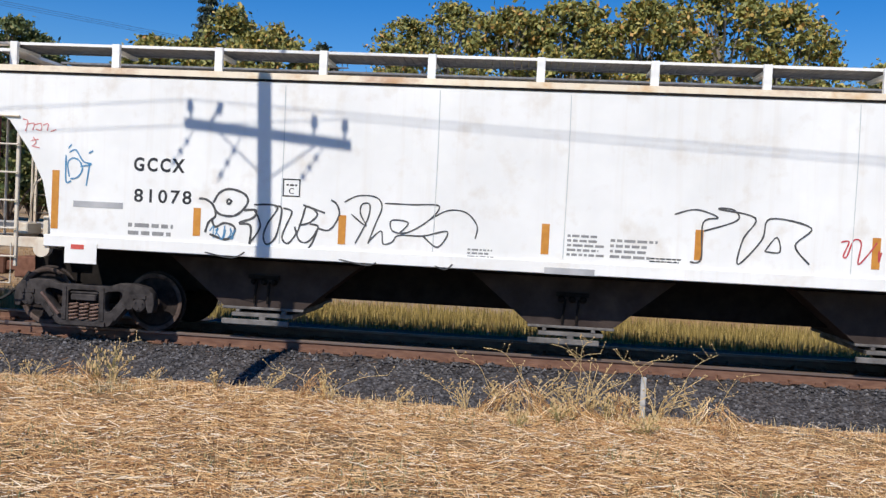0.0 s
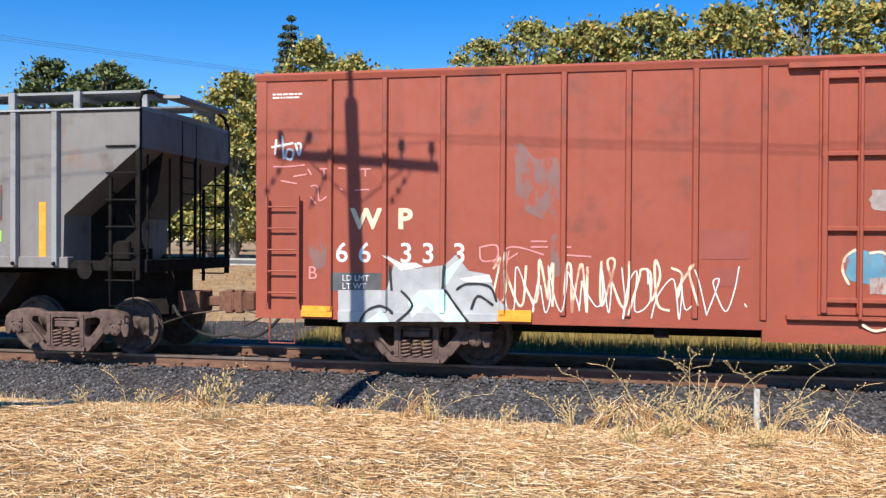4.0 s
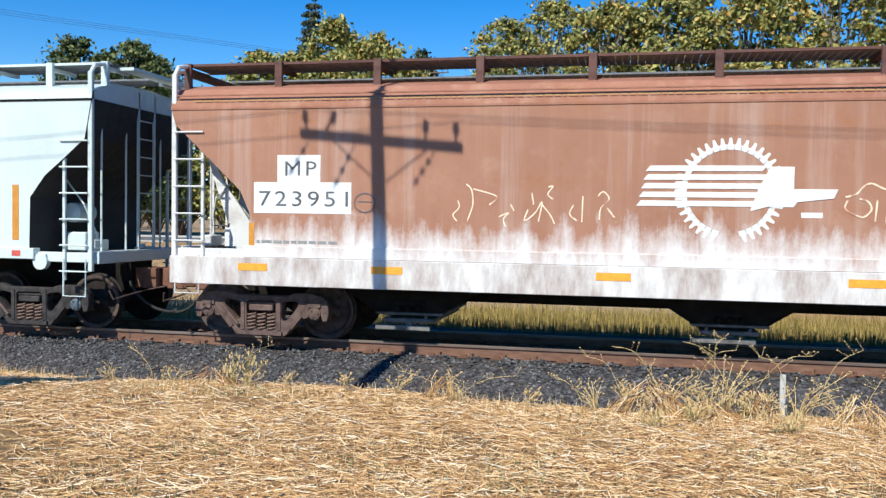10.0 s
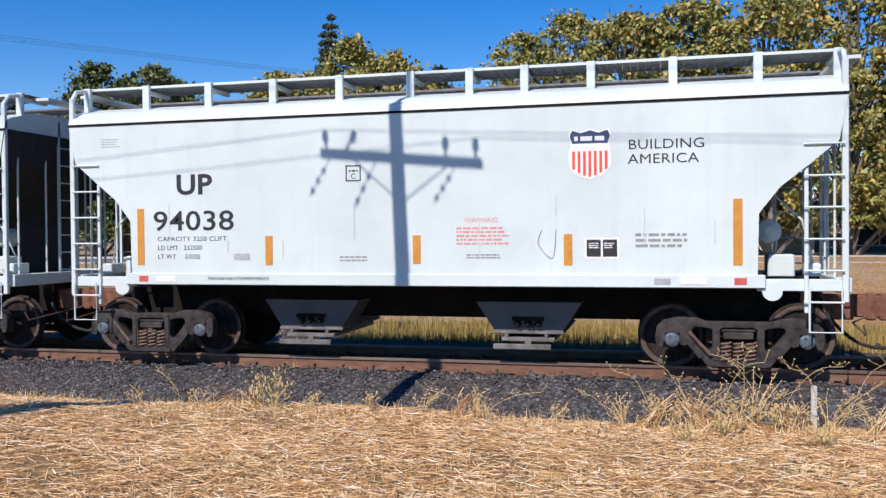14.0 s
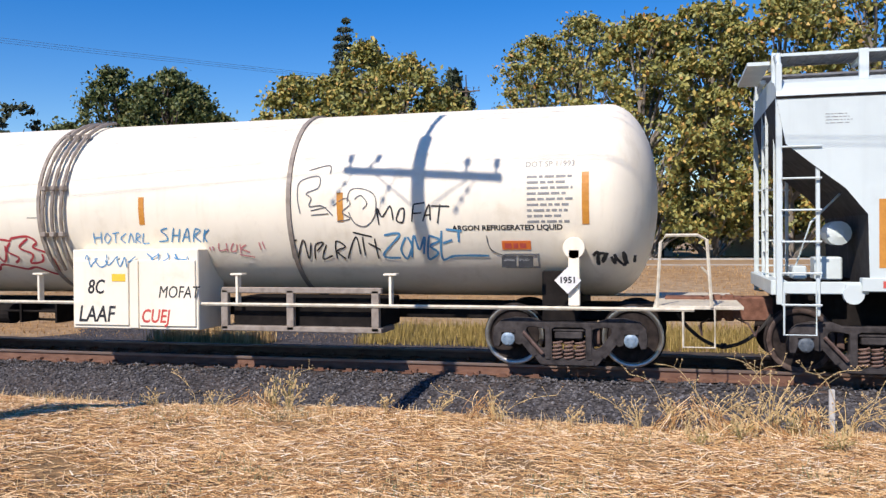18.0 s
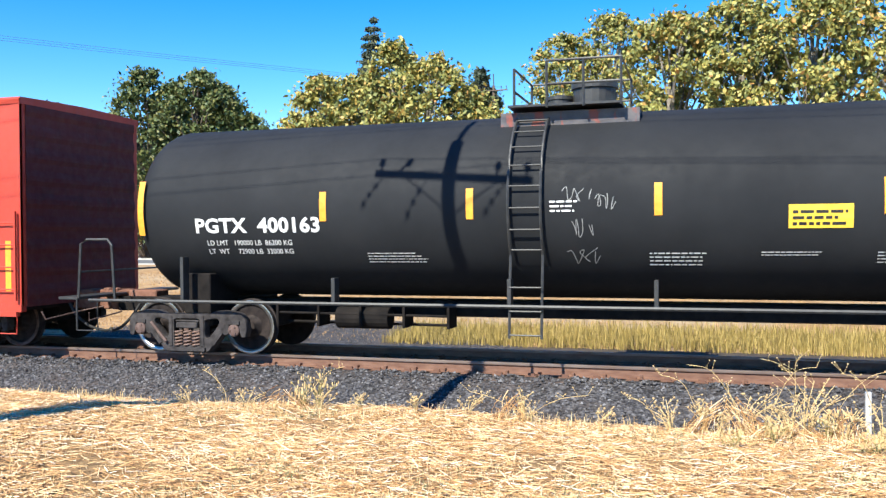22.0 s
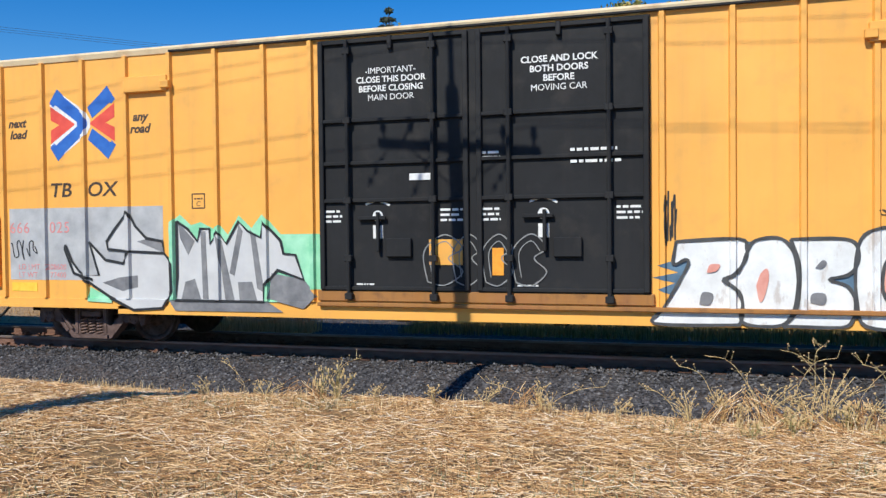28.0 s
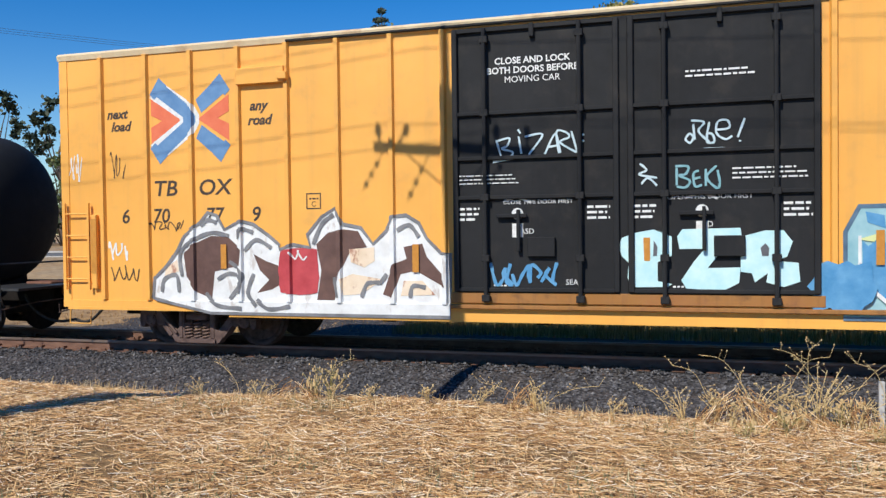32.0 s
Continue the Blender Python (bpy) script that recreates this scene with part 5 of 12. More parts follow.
def drape():
    """Lay the markings of the box cars over their side posts and sills, as paint lies."""
    for car, ribs, (w, d), v0, v1 in CLAD:
        for ob in car.children:
            if not ob.name.startswith(PAINTED):
                continue
            xs = [v.co.x for v in ob.data.vertices]
            zs = [v.co.z for v in ob.data.vertices]
            ys = [v.co.y for v in ob.data.vertices]
            hit = [u for u in ribs if u + w > min(xs) and u - w < max(xs)]
            low = min(zs) < v0 + 0.15
            if min(ys) < FACE - 0.034 or not (hit or low):
                continue
            bm = bmesh.new()
            bm.from_mesh(ob.data)
            cuts = [((u + k * w, 0, 0), (1, 0, 0)) for u in hit for k in (-1, -0.6, 0.6, 1)] + ([((0, 0, v0 + 0.15), (0, 0, 1)), ((0, 0, v0 + 0.155), (0, 0, 1))] if low else [])
            for co, no in cuts:
                bmesh.ops.bisect_plane(bm, geom=bm.verts[:] + bm.edges[:] + bm.faces[:], plane_co=co, plane_no=no)
            for v in bm.verts:
                k = max([min(1.0, (w - abs(v.co.x - u)) / (0.4 * w)) for u in hit if abs(v.co.x - u) < w] + [0.0])
                up = d * k if v0 + 0.152 < v.co.z < v1 - 0.1 else 0.0
                v.co.y -= max(up, 0.034 if v.co.z < v0 + 0.152 else 0.0)
            bm.to_mesh(ob.data)
            bm.free()


# ---- covered hopper cars ----
def hopper_bays(car, bays, top, material, out_w=0.5, low=0.44):
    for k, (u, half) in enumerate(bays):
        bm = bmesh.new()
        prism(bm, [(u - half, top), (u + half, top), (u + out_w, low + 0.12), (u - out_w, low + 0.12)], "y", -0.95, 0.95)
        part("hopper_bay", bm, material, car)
        bm = boxes((u - out_w - 0.04, u + out_w + 0.04, -0.98, 0.98, low + 0.10, low + 0.14), (u - out_w * 0.8, u + out_w * 0.8, -1.0, 1.0, low - 0.01, low + 0.05), (u - out_w * 1.05, u + out_w * 0.7, -1.04, -0.97, low - 0.13, low - 0.05), (u - 0.05, u + 0.05, -1.0, -0.9, low - 0.06, low + 0.0), (u - out_w * 0.7, u - out_w * 0.6, -1.0, -0.9, low + 0.05, low + 0.10), (u + out_w * 0.5, u + out_w * 0.6, -1.0, -0.9, low + 0.05, low + 0.10))
        part("outlet_gate", bevelled(bm, 0.008), "gate_steel", car, "grey sliding outlet gate")
        bm = bmesh.new()
        for d in (-0.16, 0.0, 0.16):
            lathe(bm, (u + d, -1.0, top - 0.32), [(-0.05, 0.03), (0.02, 0.055), (0.06, 0.055)], 10)
        box(bm, u - 0.24, u + 0.24, -1.0, -0.95, top - 0.28, top - 0.22)
        tube(bm, [(u - 0.1, -1.0, top - 0.32), (u - 0.14, -1.0, low + 0.2)], 0.02, 6)
        tube(bm, [(u + 0.1, -1.0, top - 0.32), (u + 0.07, -1.0, low + 0.2)], 0.02, 6)
        part("gate_crank", bm, "under", car)


def hopper_end(car, s, h, cut, v0, vt, material, cage=True):
    """Ladders, posts, platform and brake gear in the open corner at a hopper's end."""
    u = s * (h - 0.04)
    for y in (NEAR + 0.05, -NEAR - 0.05):
        part("corner_post", bevelled(boxes((u - 0.04, u + 0.04, y - 0.035, y + 0.035, v0 - 0.2, vt - 0.14)), 0.008), material, car)
        w = -0.5 if y > 0 else 0.5
        part("grab_bend", tube(bmesh.new(), [(u, y, vt - 0.16), (u, y + w * 0.2, vt - 0.02), (u, y + w * 0.9, vt + 0.055)], 0.034, 8), material, car)
        part("inner_post", bevelled(boxes((s * (h - 0.52) - 0.026, s * (h - 0.52) + 0.026, y - 0.026, y + 0.026, v0 - 0.35, vt - 1.35)), 0.008), material, car)
        rung = finish(tube(bmesh.new(), [(u - s * 0.02, y - 0.07, 0), (s * (h - 0.56), y - 0.07, 0)], 0.015, 6), "rung", material)
        for k in range(6):
            piece("rung", rung, car, 0, 0, v0 - 0.2 + k * 0.42)
    part("end_platform", bevelled(boxes((u - 0.1, u + 0.1, -1.5, 1.5, v0 - 0.08, v0 + 0.12), (min(s * h, s * (h - cut)), max(s * h, s * (h - cut)), -1.56, -1.40, v0 - 0.06, v0 + 0.1), (min(s * h, s * (h - cut)), max(s * h, s * (h - cut)), 1.40, 1.56, v0 - 0.06, v0 + 0.1)), 0.01), material, car)
    part("sill_step", tube(bmesh.new(), [(u - s * 0.05, NEAR - 0.02, v0), (u - s * 0.05, NEAR - 0.02, v0 - 0.6), (u - s * 0.45, NEAR - 0.02, v0 - 0.6), (u - s * 0.45, NEAR - 0.02, v0)], 0.016, 6), material, car)
    ladder(car, -0.25, 0.25, v0, vt - 0.3, s * (h - 0.02), 9, material, "end_ladder", 0.013, "y")
    part("brake_valve", bevelled(boxes((s * (h - 0.75) - 0.18, s * (h - 0.75) + 0.18, -0.95, -0.55, v0 + 0.1, v0 + 0.42)), 0.02), material, car)
    part("retainer_valve", bevelled(boxes((s * (h - 0.35) - 0.09, s * (h - 0.35) + 0.09, -1.15, -0.75, v0 + 0.12, v0 + 0.3)), 0.015), material, car)
    bm = bmesh.new()
    lathe(bm, (s * (h - 0.9), -0.7, v0 + 0.75), [(-0.2, 0.06), (-0.16, 0.17), (0.3, 0.17), (0.34, 0.06)], 14)
    part("air_reservoir", bm, material, car)
    for y in (-1.2, -0.5, 0.6, 1.2):
        part("end_post", tube(bmesh.new(), [(s * (h - 0.1), y, v0), (s * (h - 0.1), y, vt - 0.5)], 0.018, 6), material, car)
    bm = bmesh.new()
    tube(bm, [(s * (h - 0.3), -0.9, v0 + 0.2), (s * (h - 0.5), -1.1, v0 + 0.9), (s * (h - 0.9), -1.0, v0 + 1.3)], 0.016, 6)
    part("brake_pipe", bm, material, car)
    bm = bmesh.new()
    lathe(bm, (s * (h - 0.95), NEAR + 0.06, v0 - 0.06), [(-0.05, 0.06), (-0.05, 0.13), (0.05, 0.13), (0.05, 0.06)], 16)
    box(bm, s * (h - 1.35) - 0.5, s * (h - 1.35) + 0.5, NEAR + 0.02, NEAR + 0.1, v0 - 0.02, v0 + 0.07)
    part("jacking_pad", bm, material, car)
    coupler(car, s * (h + 0.05), s)


def hopper_car(name, label, group, L, v0, seam, vt, paint_name, roof_paint, end_curve, bays, trucks, caps, brown, ribs=(), rail_posts=(), under="hopper_under", end_mat=None, bulge=0.0, rail_mat=None, bay_top=None, grime=None, rib_mat=None, out_w=0.5, seam_mat="under", walk_mat="grating"):
    """end_curve: points (distance from the car's end, height) of the cut-away corner, from the bottom up."""
    car = thing(name, label, "hopper car", group)
    h, face = L / 2, NEAR
    out = [(-h + d, z) for d, z in end_curve] + [(-h, seam), (h, seam)] + [(h - d, z) for d, z in end_curve[::-1]]
    bm = bmesh.new()
    prism(bm, out, "y", face, -face)
    bm.normal_update()
    # end faces take the paint that has their shade in its colour
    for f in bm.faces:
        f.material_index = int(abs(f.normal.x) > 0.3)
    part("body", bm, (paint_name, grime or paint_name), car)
    if bulge:
        bm = bmesh.new()
        prism(bm, [(-h + d + 0.05, z) for d, z in end_curve[1:]] + [(-h + 0.06, seam - 0.03), (h - 0.06, seam - 0.03)] + [(h - d - 0.05, z) for d, z in end_curve[1:][::-1]], "y", face - bulge, face + 0.01)
        part("side_sheet", bm, paint_name, car)
    dip = 0.17 if vt - seam > 0.4 else 0.0              # how far the roof lies under the walkway
    arch = [(1.62, seam + 0.005), (1.60, seam + 0.10), (1.42, vt - 0.20 - dip), (1.0, vt - 0.10 - dip * 0.9), (0, vt - 0.04 - dip)]
    if vt - seam < 0.4:                                 # a nearly flat roof
        dip = 0.18
        arch = [(1.62, seam + 0.005), (1.60, seam + 0.04), (1.42, seam + 0.06), (1.0, seam + 0.08), (0, seam + 0.10)]
    roof = [(-y, z) for y, z in arch] + arch[:-1][::-1]
    part("roof", prism(bmesh.new(), roof, "x", -h, h), roof_paint, car)
    part("roof_seam", boxes((-h, h, face - 0.012, face + 0.02, seam - 0.03, seam + 0.005)), seam_mat, car, "seam under the roof edge")
    e0 = end_curve[0][0]
    bm = boxes((-h + e0 - 0.1, h - e0 + 0.1, face - 0.03, face + 0.14, v0 - 0.02, v0 + 0.16), (-h + e0 - 0.1, h - e0 + 0.1, 1.48, 1.65, v0 - 0.02, v0 + 0.16))
    part("side_sill", bevelled(bm, 0.01), paint_name, car)
    part("centre_sill", boxes((-h + 0.1, h - 0.1, -0.33, 0.33, 0.72, v0 + 0.1), (-h + e0, h - e0, -1.5, 1.5, v0 - 0.05, v0 + 0.05)), "under", car)
    if len(ribs):
        rb = finish(prism(bmesh.new(), [(-0.055, face), (-0.045, face - 0.085), (0.045, face - 0.085), (0.055, face)], "z", v0 + 0.02, seam - 0.02), "side_rib", rib_mat or paint_name)
        for u in ribs:
            piece("side_rib", rb, car, u)
    rm = rail_mat or "galv"
    for y in (-1.12, 1.12):
        s = math.copysign(1, y)
        bm = boxes((-h, h, y - 0.02, y + 0.02, vt + 0.045, vt + 0.085))
        part("walk_edge", bm, rm, car)
        bm = boxes((-h, h, y - s * 0.68 - 0.03, y - s * 0.68 + 0.03, vt + 0.035, vt + 0.065))
        for u in np.arange(-h + 0.1, h, 0.11):
            box(bm, u - 0.05, u + 0.05, min(y, y - s * 0.66), max(y, y - s * 0.66), vt + 0.045, vt + 0.065)
        part("roof_walk", bm, walk_mat, car, "grated roof walkway")
        for u in rail_posts:
            part("walk_bracket", bevelled(boxes((u - 0.06, u + 0.06, y + s * 0.022, y + s * 0.09, vt - 0.16 - dip, vt + 0.084), (u - 0.04, u + 0.04, min(y, y - s * 0.6), max(y, y - s * 0.6), vt - 0.05, vt + 0.01)), 0.006), rm, car)
    hatch = finish(bevelled(boxes((-0.74, 0.74, -0.40, 0.40, vt - 0.06 - dip, vt + 0.03 - dip)), 0.03), "hatch_cover", rm)
    for u in np.arange(-h + 1.0, h - 0.8, 1.6):
        piece("hatch_cover", hatch, car, u)
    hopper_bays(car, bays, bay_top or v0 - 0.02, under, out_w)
    for s in (-1, 1):
        hopper_end(car, s, h, e0, v0, vt, end_mat or paint_name)
        part("end_walk", boxes((s * h + min(0, s * 0.3), s * h + max(0, s * 0.3), -0.9, 0.9, vt - 0.02, vt + 0.03)), rm, car)
    for t in trucks:
        truck(car, t, caps, brown)
    return car


# ---- tank cars ----
def tank_car(name, label, h, R, zc, paint_name, trim, trucks, caps, dome=True):
    car = thing(name, label, "tank car", "cars of the freight train")
    prof = []
    dl = 0.75
    for k in range(9):
        a = math.pi / 2 * k / 8
        prof.append((-h + dl * (1 - math.sin(a)), R * math.cos(a)))
    prof = [(-h, 0.02)] + [(-h + dl * (1 - math.cos(a)), R * math.sin(a) ** 0.9) for a in np.linspace(0.12, math.pi / 2, 10)]
    prof = prof + [(-x, r) for x, r in prof[::-1]]
    bm = lathe(bmesh.new(), (0, 0, zc), prof, 64, "x")
    part("tank_shell", bm, paint_name, car, smooth=True)
    P = h + 0.85
    part("centre_sill", bevelled(boxes((-P, P, -0.3, 0.3, 0.74, 1.0)), 0.01), "under", car)
    for s in (-1, 1):
        part("bolster", bevelled(boxes((s * (h - 1.4) - 0.25, s * (h - 1.4) + 0.25, -1.2, 1.2, 0.8, zc - R * 0.72)), 0.015), "under", car)
        coupler(car, s * (P - 0.45), s)
        u = s * (h + 0.55)
        handrail(car, [(u - s * 0.55, NEAR + 0.12, 1.05), (u - s * 0.5, NEAR + 0.12, 1.95), (u - s * 0.42, NEAR + 0.12, 2.05), (u, NEAR + 0.12, 2.05), (u + s * 0.12, NEAR + 0.12, 1.98), (u + s * 0.18, NEAR + 0.12, 1.05)], trim, 0.025, "corner_rail")
        handrail(car, [(u + s * 0.15, NEAR + 0.12, 1.5), (u + s * 0.15, 1.4, 1.5)], trim, 0.02)
        part("platform", bevelled(boxes((u - 0.6, u + 0.4 * s + 0.2, -1.5, 1.5, 1.02, 1.07)), 0.006), trim, car)
        part("sill_step", tube(bmesh.new(), [(u - 0.2, NEAR + 0.1, 1.05), (u - 0.2, NEAR + 0.1, 0.5), (u + 0.22, NEAR + 0.1, 0.5), (u + 0.22, NEAR + 0.1, 1.05)], 0.018, 6), trim, car)
    for y in (NEAR + 0.1, -NEAR - 0.1):
        handrail(car, [(-h - 0.5, y, 1.02), (h + 0.5, y, 1.02)], trim, 0.03, "side_rail")
    for t in trucks:
        truck(car, t, caps)
    return car
# ---- the freight train, from its head to its tail ----
TRAIN = []                           # (car, the place of its middle along the track at the start)
FACE = NEAR - 0.001


def add(car, x):
    car.location = (x, TRACK, 0)
    TRAIN.append((car, x - 0.31))
    return car


def strip(car, u0, u1, v0, v1, material="ochre", face=FACE, name="reflector"):
    bm = bmesh.new()
    rect(bm, u0, u1, v0, v1, face, 0.004)
    return part(name, bm, material, car)


def frame_box(car, u0, u1, v0, v1, material, inner, face=FACE, w=0.03, name="data_panel", rows=0, seed=1):
    bm = boxes(*[(a, b, face - 0.004, face, c, d) for a, b, c, d in ((u0, u1, v0, v0 + w), (u0, u1, v1 - w, v1), (u0, u0 + w, v0 + w, v1 - w), (u1 - w, u1, v0 + w, v1 - w), ((u0 + u1) / 2 - w / 2, (u0 + u1) / 2 + w / 2, v0 + w, v1 - w))])
    p = part(name, bm, material, car)
    if inner:
        bm = boxes((u0 + w, (u0 + u1) / 2 - w / 2, face - 0.003, face, v0 + w, v1 - w), ((u0 + u1) / 2 + w / 2, u1 - w, face - 0.003, face, v0 + w, v1 - w))
        part("panel_field", bm, inner, car)
        bars(car, u0 + w * 2, (u0 + u1) / 2 - w, v0 + w * 1.5 + (v1 - v0) * 0.35, v1 - w * 2, 3, material, face - 0.003, seed)
        bars(car, (u0 + u1) / 2 + w, u1 - w * 2, v0 + w * 1.5 + (v1 - v0) * 0.35, v1 - w * 2, 3, material, face - 0.003, seed + 1)
    return p


def plate_c(car, u, v, size, material, face=FACE):
    bm = bmesh.new()
    w = 0.018
    for a, b, c, d in ((0, size, 0, w), (0, size, size - w, size), (0, w, w, size - w), (size - w, size, w, size - w)):
        rect(bm, u + a, u + b, v + c, v + d, face)
    part("clearance_plate", bm, material, car)
    words(car, "C", u + size * 0.5, v + size * 0.16, size * 0.34, material, face, align="CENTER")
    bars(car, u + size * 0.2, u + size * 0.85, v + size * 0.6, v + size * 0.8, 1, material, face, 4)


def shield(car, u, v, w, h, top, low, stripes, face=FACE):
    """A railway's shield: a dark head over a pale or striped field."""
    def outline(k):
        pts = [(-0.44, 0.5), (-0.22, 0.44), (0, 0.5), (0.22, 0.44), (0.44, 0.5), (0.5, 0.38), (0.44, 0.22), (0.5, -0.05), (0.46, -0.28), (0.28, -0.42), (0, -0.5), (-0.28, -0.42), (-0.46, -0.28), (-0.5, -0.05), (-0.44, 0.22), (-0.5, 0.38)]
        return [(u + a * w * k, v + b * h * k) for a, b in pts]
    bm = bmesh.new()
    sheet_piece(bm, outline(1.0), face, 0.003)
    s = part("shield", bm, low, car)
    bm = bmesh.new()
    head = [(a, b) for a, b in outline(0.93)]
    sheet_piece(bm, [p for p in head if p[1] > v + 0.08 * h] , face - 0.003, 0.002)
    part("shield_head", bm, top, car)
    bars(car, u - w * 0.36, u + w * 0.40, v + 0.12 * h, v + 0.40 * h, 2, low, face - 0.005, 6, 0.62)
    if stripes:
        bm = bmesh.new()
        for k in range(7):
            a = u + (k - 3) * w * 0.125
            d = 0.30 - 0.05 * abs(k - 3) ** 1.6 * 0.5
            rect(bm, a - w * 0.032, a + w * 0.032, v - h * (0.14 + d), v + 0.06 * h, face - 0.003, 0.002)
        part("shield_stripes", bm, stripes, car)
    return s


# white covered hopper at the head
def make_white_hopper():
    c = hopper_car("hopper_car", "white covered hopper railcar with rust-stained roof edge and black graffiti", "cars of the freight train", 16.6, 1.40, 3.97, 4.41,
                   "white_hopper", "rusty_white", [(1.10, 1.42), (1.08, 1.75), (0.95, 2.34), (0.71, 2.81), (0.39, 3.24), (0.05, 3.42)],
                   [(-4.1, 1.5), (0.6, 1.5), (5.3, 1.5)], (-6.8, 6.8), 2, 0, (), (-8.15, -6.5, -4.88, -3.27, -1.64, -0.04, 1.59, 3.16, 4.8, 6.4, 8.1), bay_top=1.30, rail_mat="white_hopper", end_mat="rusty_trim", out_w=0.6)
    words(c, "GCCX", -5.95, 2.57, 0.20, "ink_black", FACE, bold=0.008, space=1.3, fit=0.78)
    words(c, "81078", -5.93, 2.11, 0.20, "ink_black", FACE, bold=0.008, space=1.25, fit=0.88)
    for u, a, b in ((-7.15, 1.65, 2.52), (-4.95, 1.65, 2.06), (-2.78, 1.64, 2.06), (0.14, 1.65, 2.08), (2.26, 1.68, 2.10), (4.62, 1.68, 2.11)):
        strip(c, u - 0.055, u + 0.055, a, b)
    strip(c, -6.86, -6.09, 1.99, 2.08, "spray_grey", name="painted_over_patch")
    strip(c, 0.15, 0.85, 1.38, 1.47, "spray_grey", FACE - 0.03, "painted_over_patch")
    plate_c(c, -3.68, 2.29, 0.26, "ink_black")
    bars(c, -6.0, -5.3, 1.62, 1.85, 2, "ink_grey", FACE, 3)
    bars(c, 0.45, 1.0, 1.65, 1.98, 5, "ink_grey", FACE, 4)
    bars(c, 1.05, 1.7, 1.65, 1.95, 4, "ink_grey", FACE, 5)
    bars(c, 1.6, 2.1, 1.62, 1.70, 2, "ink_black", FACE, 6)
    bars(c, -0.95, -0.55, 1.55, 1.70, 3, "ink_grey", FACE, 8)
    strip(c, -6.95, -6.45, 1.15, 1.46, "white_hopper", FACE - 0.04, "valve_box")
    strip(c, -6.85, -6.65, 1.36, 1.43, "ink_red", FACE - 0.045, "red_label")
    bm = bmesh.new()
    for pts in ([(-4.93, 2.20), (-4.82, 2.19), (-4.71, 2.11), (-4.67, 1.96), (-4.77, 1.86), (-4.82, 1.71)],
                [(-4.71, 2.15), (-4.62, 2.30), (-4.47, 2.36), (-4.27, 2.31), (-4.19, 2.21), (-4.25, 2.08), (-4.40, 1.97), (-4.62, 1.99), (-4.71, 2.11)],
                [(-4.51, 2.18), (-4.48, 2.21), (-4.44, 2.18), (-4.48, 2.14), (-4.51, 2.18)],
                [(-4.73, 1.92), (-4.67, 1.80), (-4.53, 1.86), (-4.38, 1.81), (-4.40, 1.68), (-4.53, 1.62), (-4.75, 1.69)],
                [(-4.25, 2.06), (-4.07, 2.07), (-4.10, 1.96), (-4.31, 1.87), (-4.14, 1.84), (-4.14, 1.57)]):
        stroke(bm, pts, 0.032, FACE)
    part("graffiti_face", bm, "ink_soft", c, "black sprayed round outline with a dot")
    scribble(c, -4.75, -4.35, 1.58, 1.85, "ink_blue", FACE, 41, 0.016, 4)
    bm = bmesh.new()
    for pts in ([(-4.10, 2.15), (-3.75, 2.14), (-3.88, 1.89), (-3.94, 1.70), (-3.88, 1.58), (-3.75, 1.71), (-3.68, 2.10), (-3.79, 2.14)],
                [(-4.10, 2.09), (-3.99, 1.84), (-4.14, 1.59)],
                [(-3.66, 2.12), (-3.53, 2.07), (-3.61, 1.86), (-3.66, 1.69), (-3.57, 1.61), (-3.44, 1.78), (-3.37, 1.99), (-3.31, 2.16), (-3.15, 2.06), (-3.26, 1.93), (-3.42, 1.88)],
                [(-3.48, 1.86), (-3.40, 1.66), (-3.26, 1.66), (-3.13, 1.87), (-3.26, 1.91)],
                [(-3.13, 1.85), (-2.96, 1.84), (-2.83, 2.05), (-2.87, 2.21), (-2.96, 2.27)],
                [(-3.37, 2.18), (-3.04, 2.08)],
                [(-3.13, 1.87), (-3.22, 1.62), (-3.35, 1.53), (-3.79, 1.55), (-4.01, 1.49)]):
        stroke(bm, pts, 0.026, FACE)
    part("graffiti_tag", bm, "ink_soft", c, "black sprayed scrawl")
    bm = bmesh.new()
    for pts in ([(-2.76, 2.25), (-2.56, 2.35), (-2.30, 2.34), (-2.21, 2.20), (-2.30, 1.94), (-2.39, 1.67)],
                [(-2.65, 2.08), (-2.43, 1.92), (-2.52, 2.10), (-2.50, 2.23), (-2.39, 2.23), (-2.41, 2.02), (-2.58, 1.66)],
                [(-2.17, 2.26), (-1.77, 2.26), (-1.39, 2.26), (-1.51, 2.06), (-1.82, 1.86), (-2.04, 1.87), (-2.06, 2.02), (-1.82, 2.00), (-1.93, 1.85)],
                [(-2.39, 1.69), (-2.21, 1.86), (-2.17, 1.68), (-2.04, 1.71), (-1.95, 1.81), (-1.60, 1.82), (-1.25, 1.90), (-1.38, 1.67), (-1.60, 1.82)],
                [(-1.51, 2.06), (-1.25, 2.20), (-0.99, 2.18), (-0.83, 2.00), (-0.85, 1.82)]):
        stroke(bm, pts, 0.020, FACE)
    for pts in ([(-4.8, 1.42), (-4.4, 1.36), (-4.2, 1.45)], [(-2.8, 1.42), (-2.4, 1.36), (-2.25, 1.40)], [(-1.4, 1.40), (-1.25, 1.36), (-1.15, 1.44)]):
        stroke(bm, pts, 0.018, FACE - 0.031)
    stroke(bm, [(1.91, 2.3), (2.2, 2.38), (2.5, 2.28), (2.3, 2.2), (2.3, 1.7), (2.15, 1.65)], 0.022, FACE)
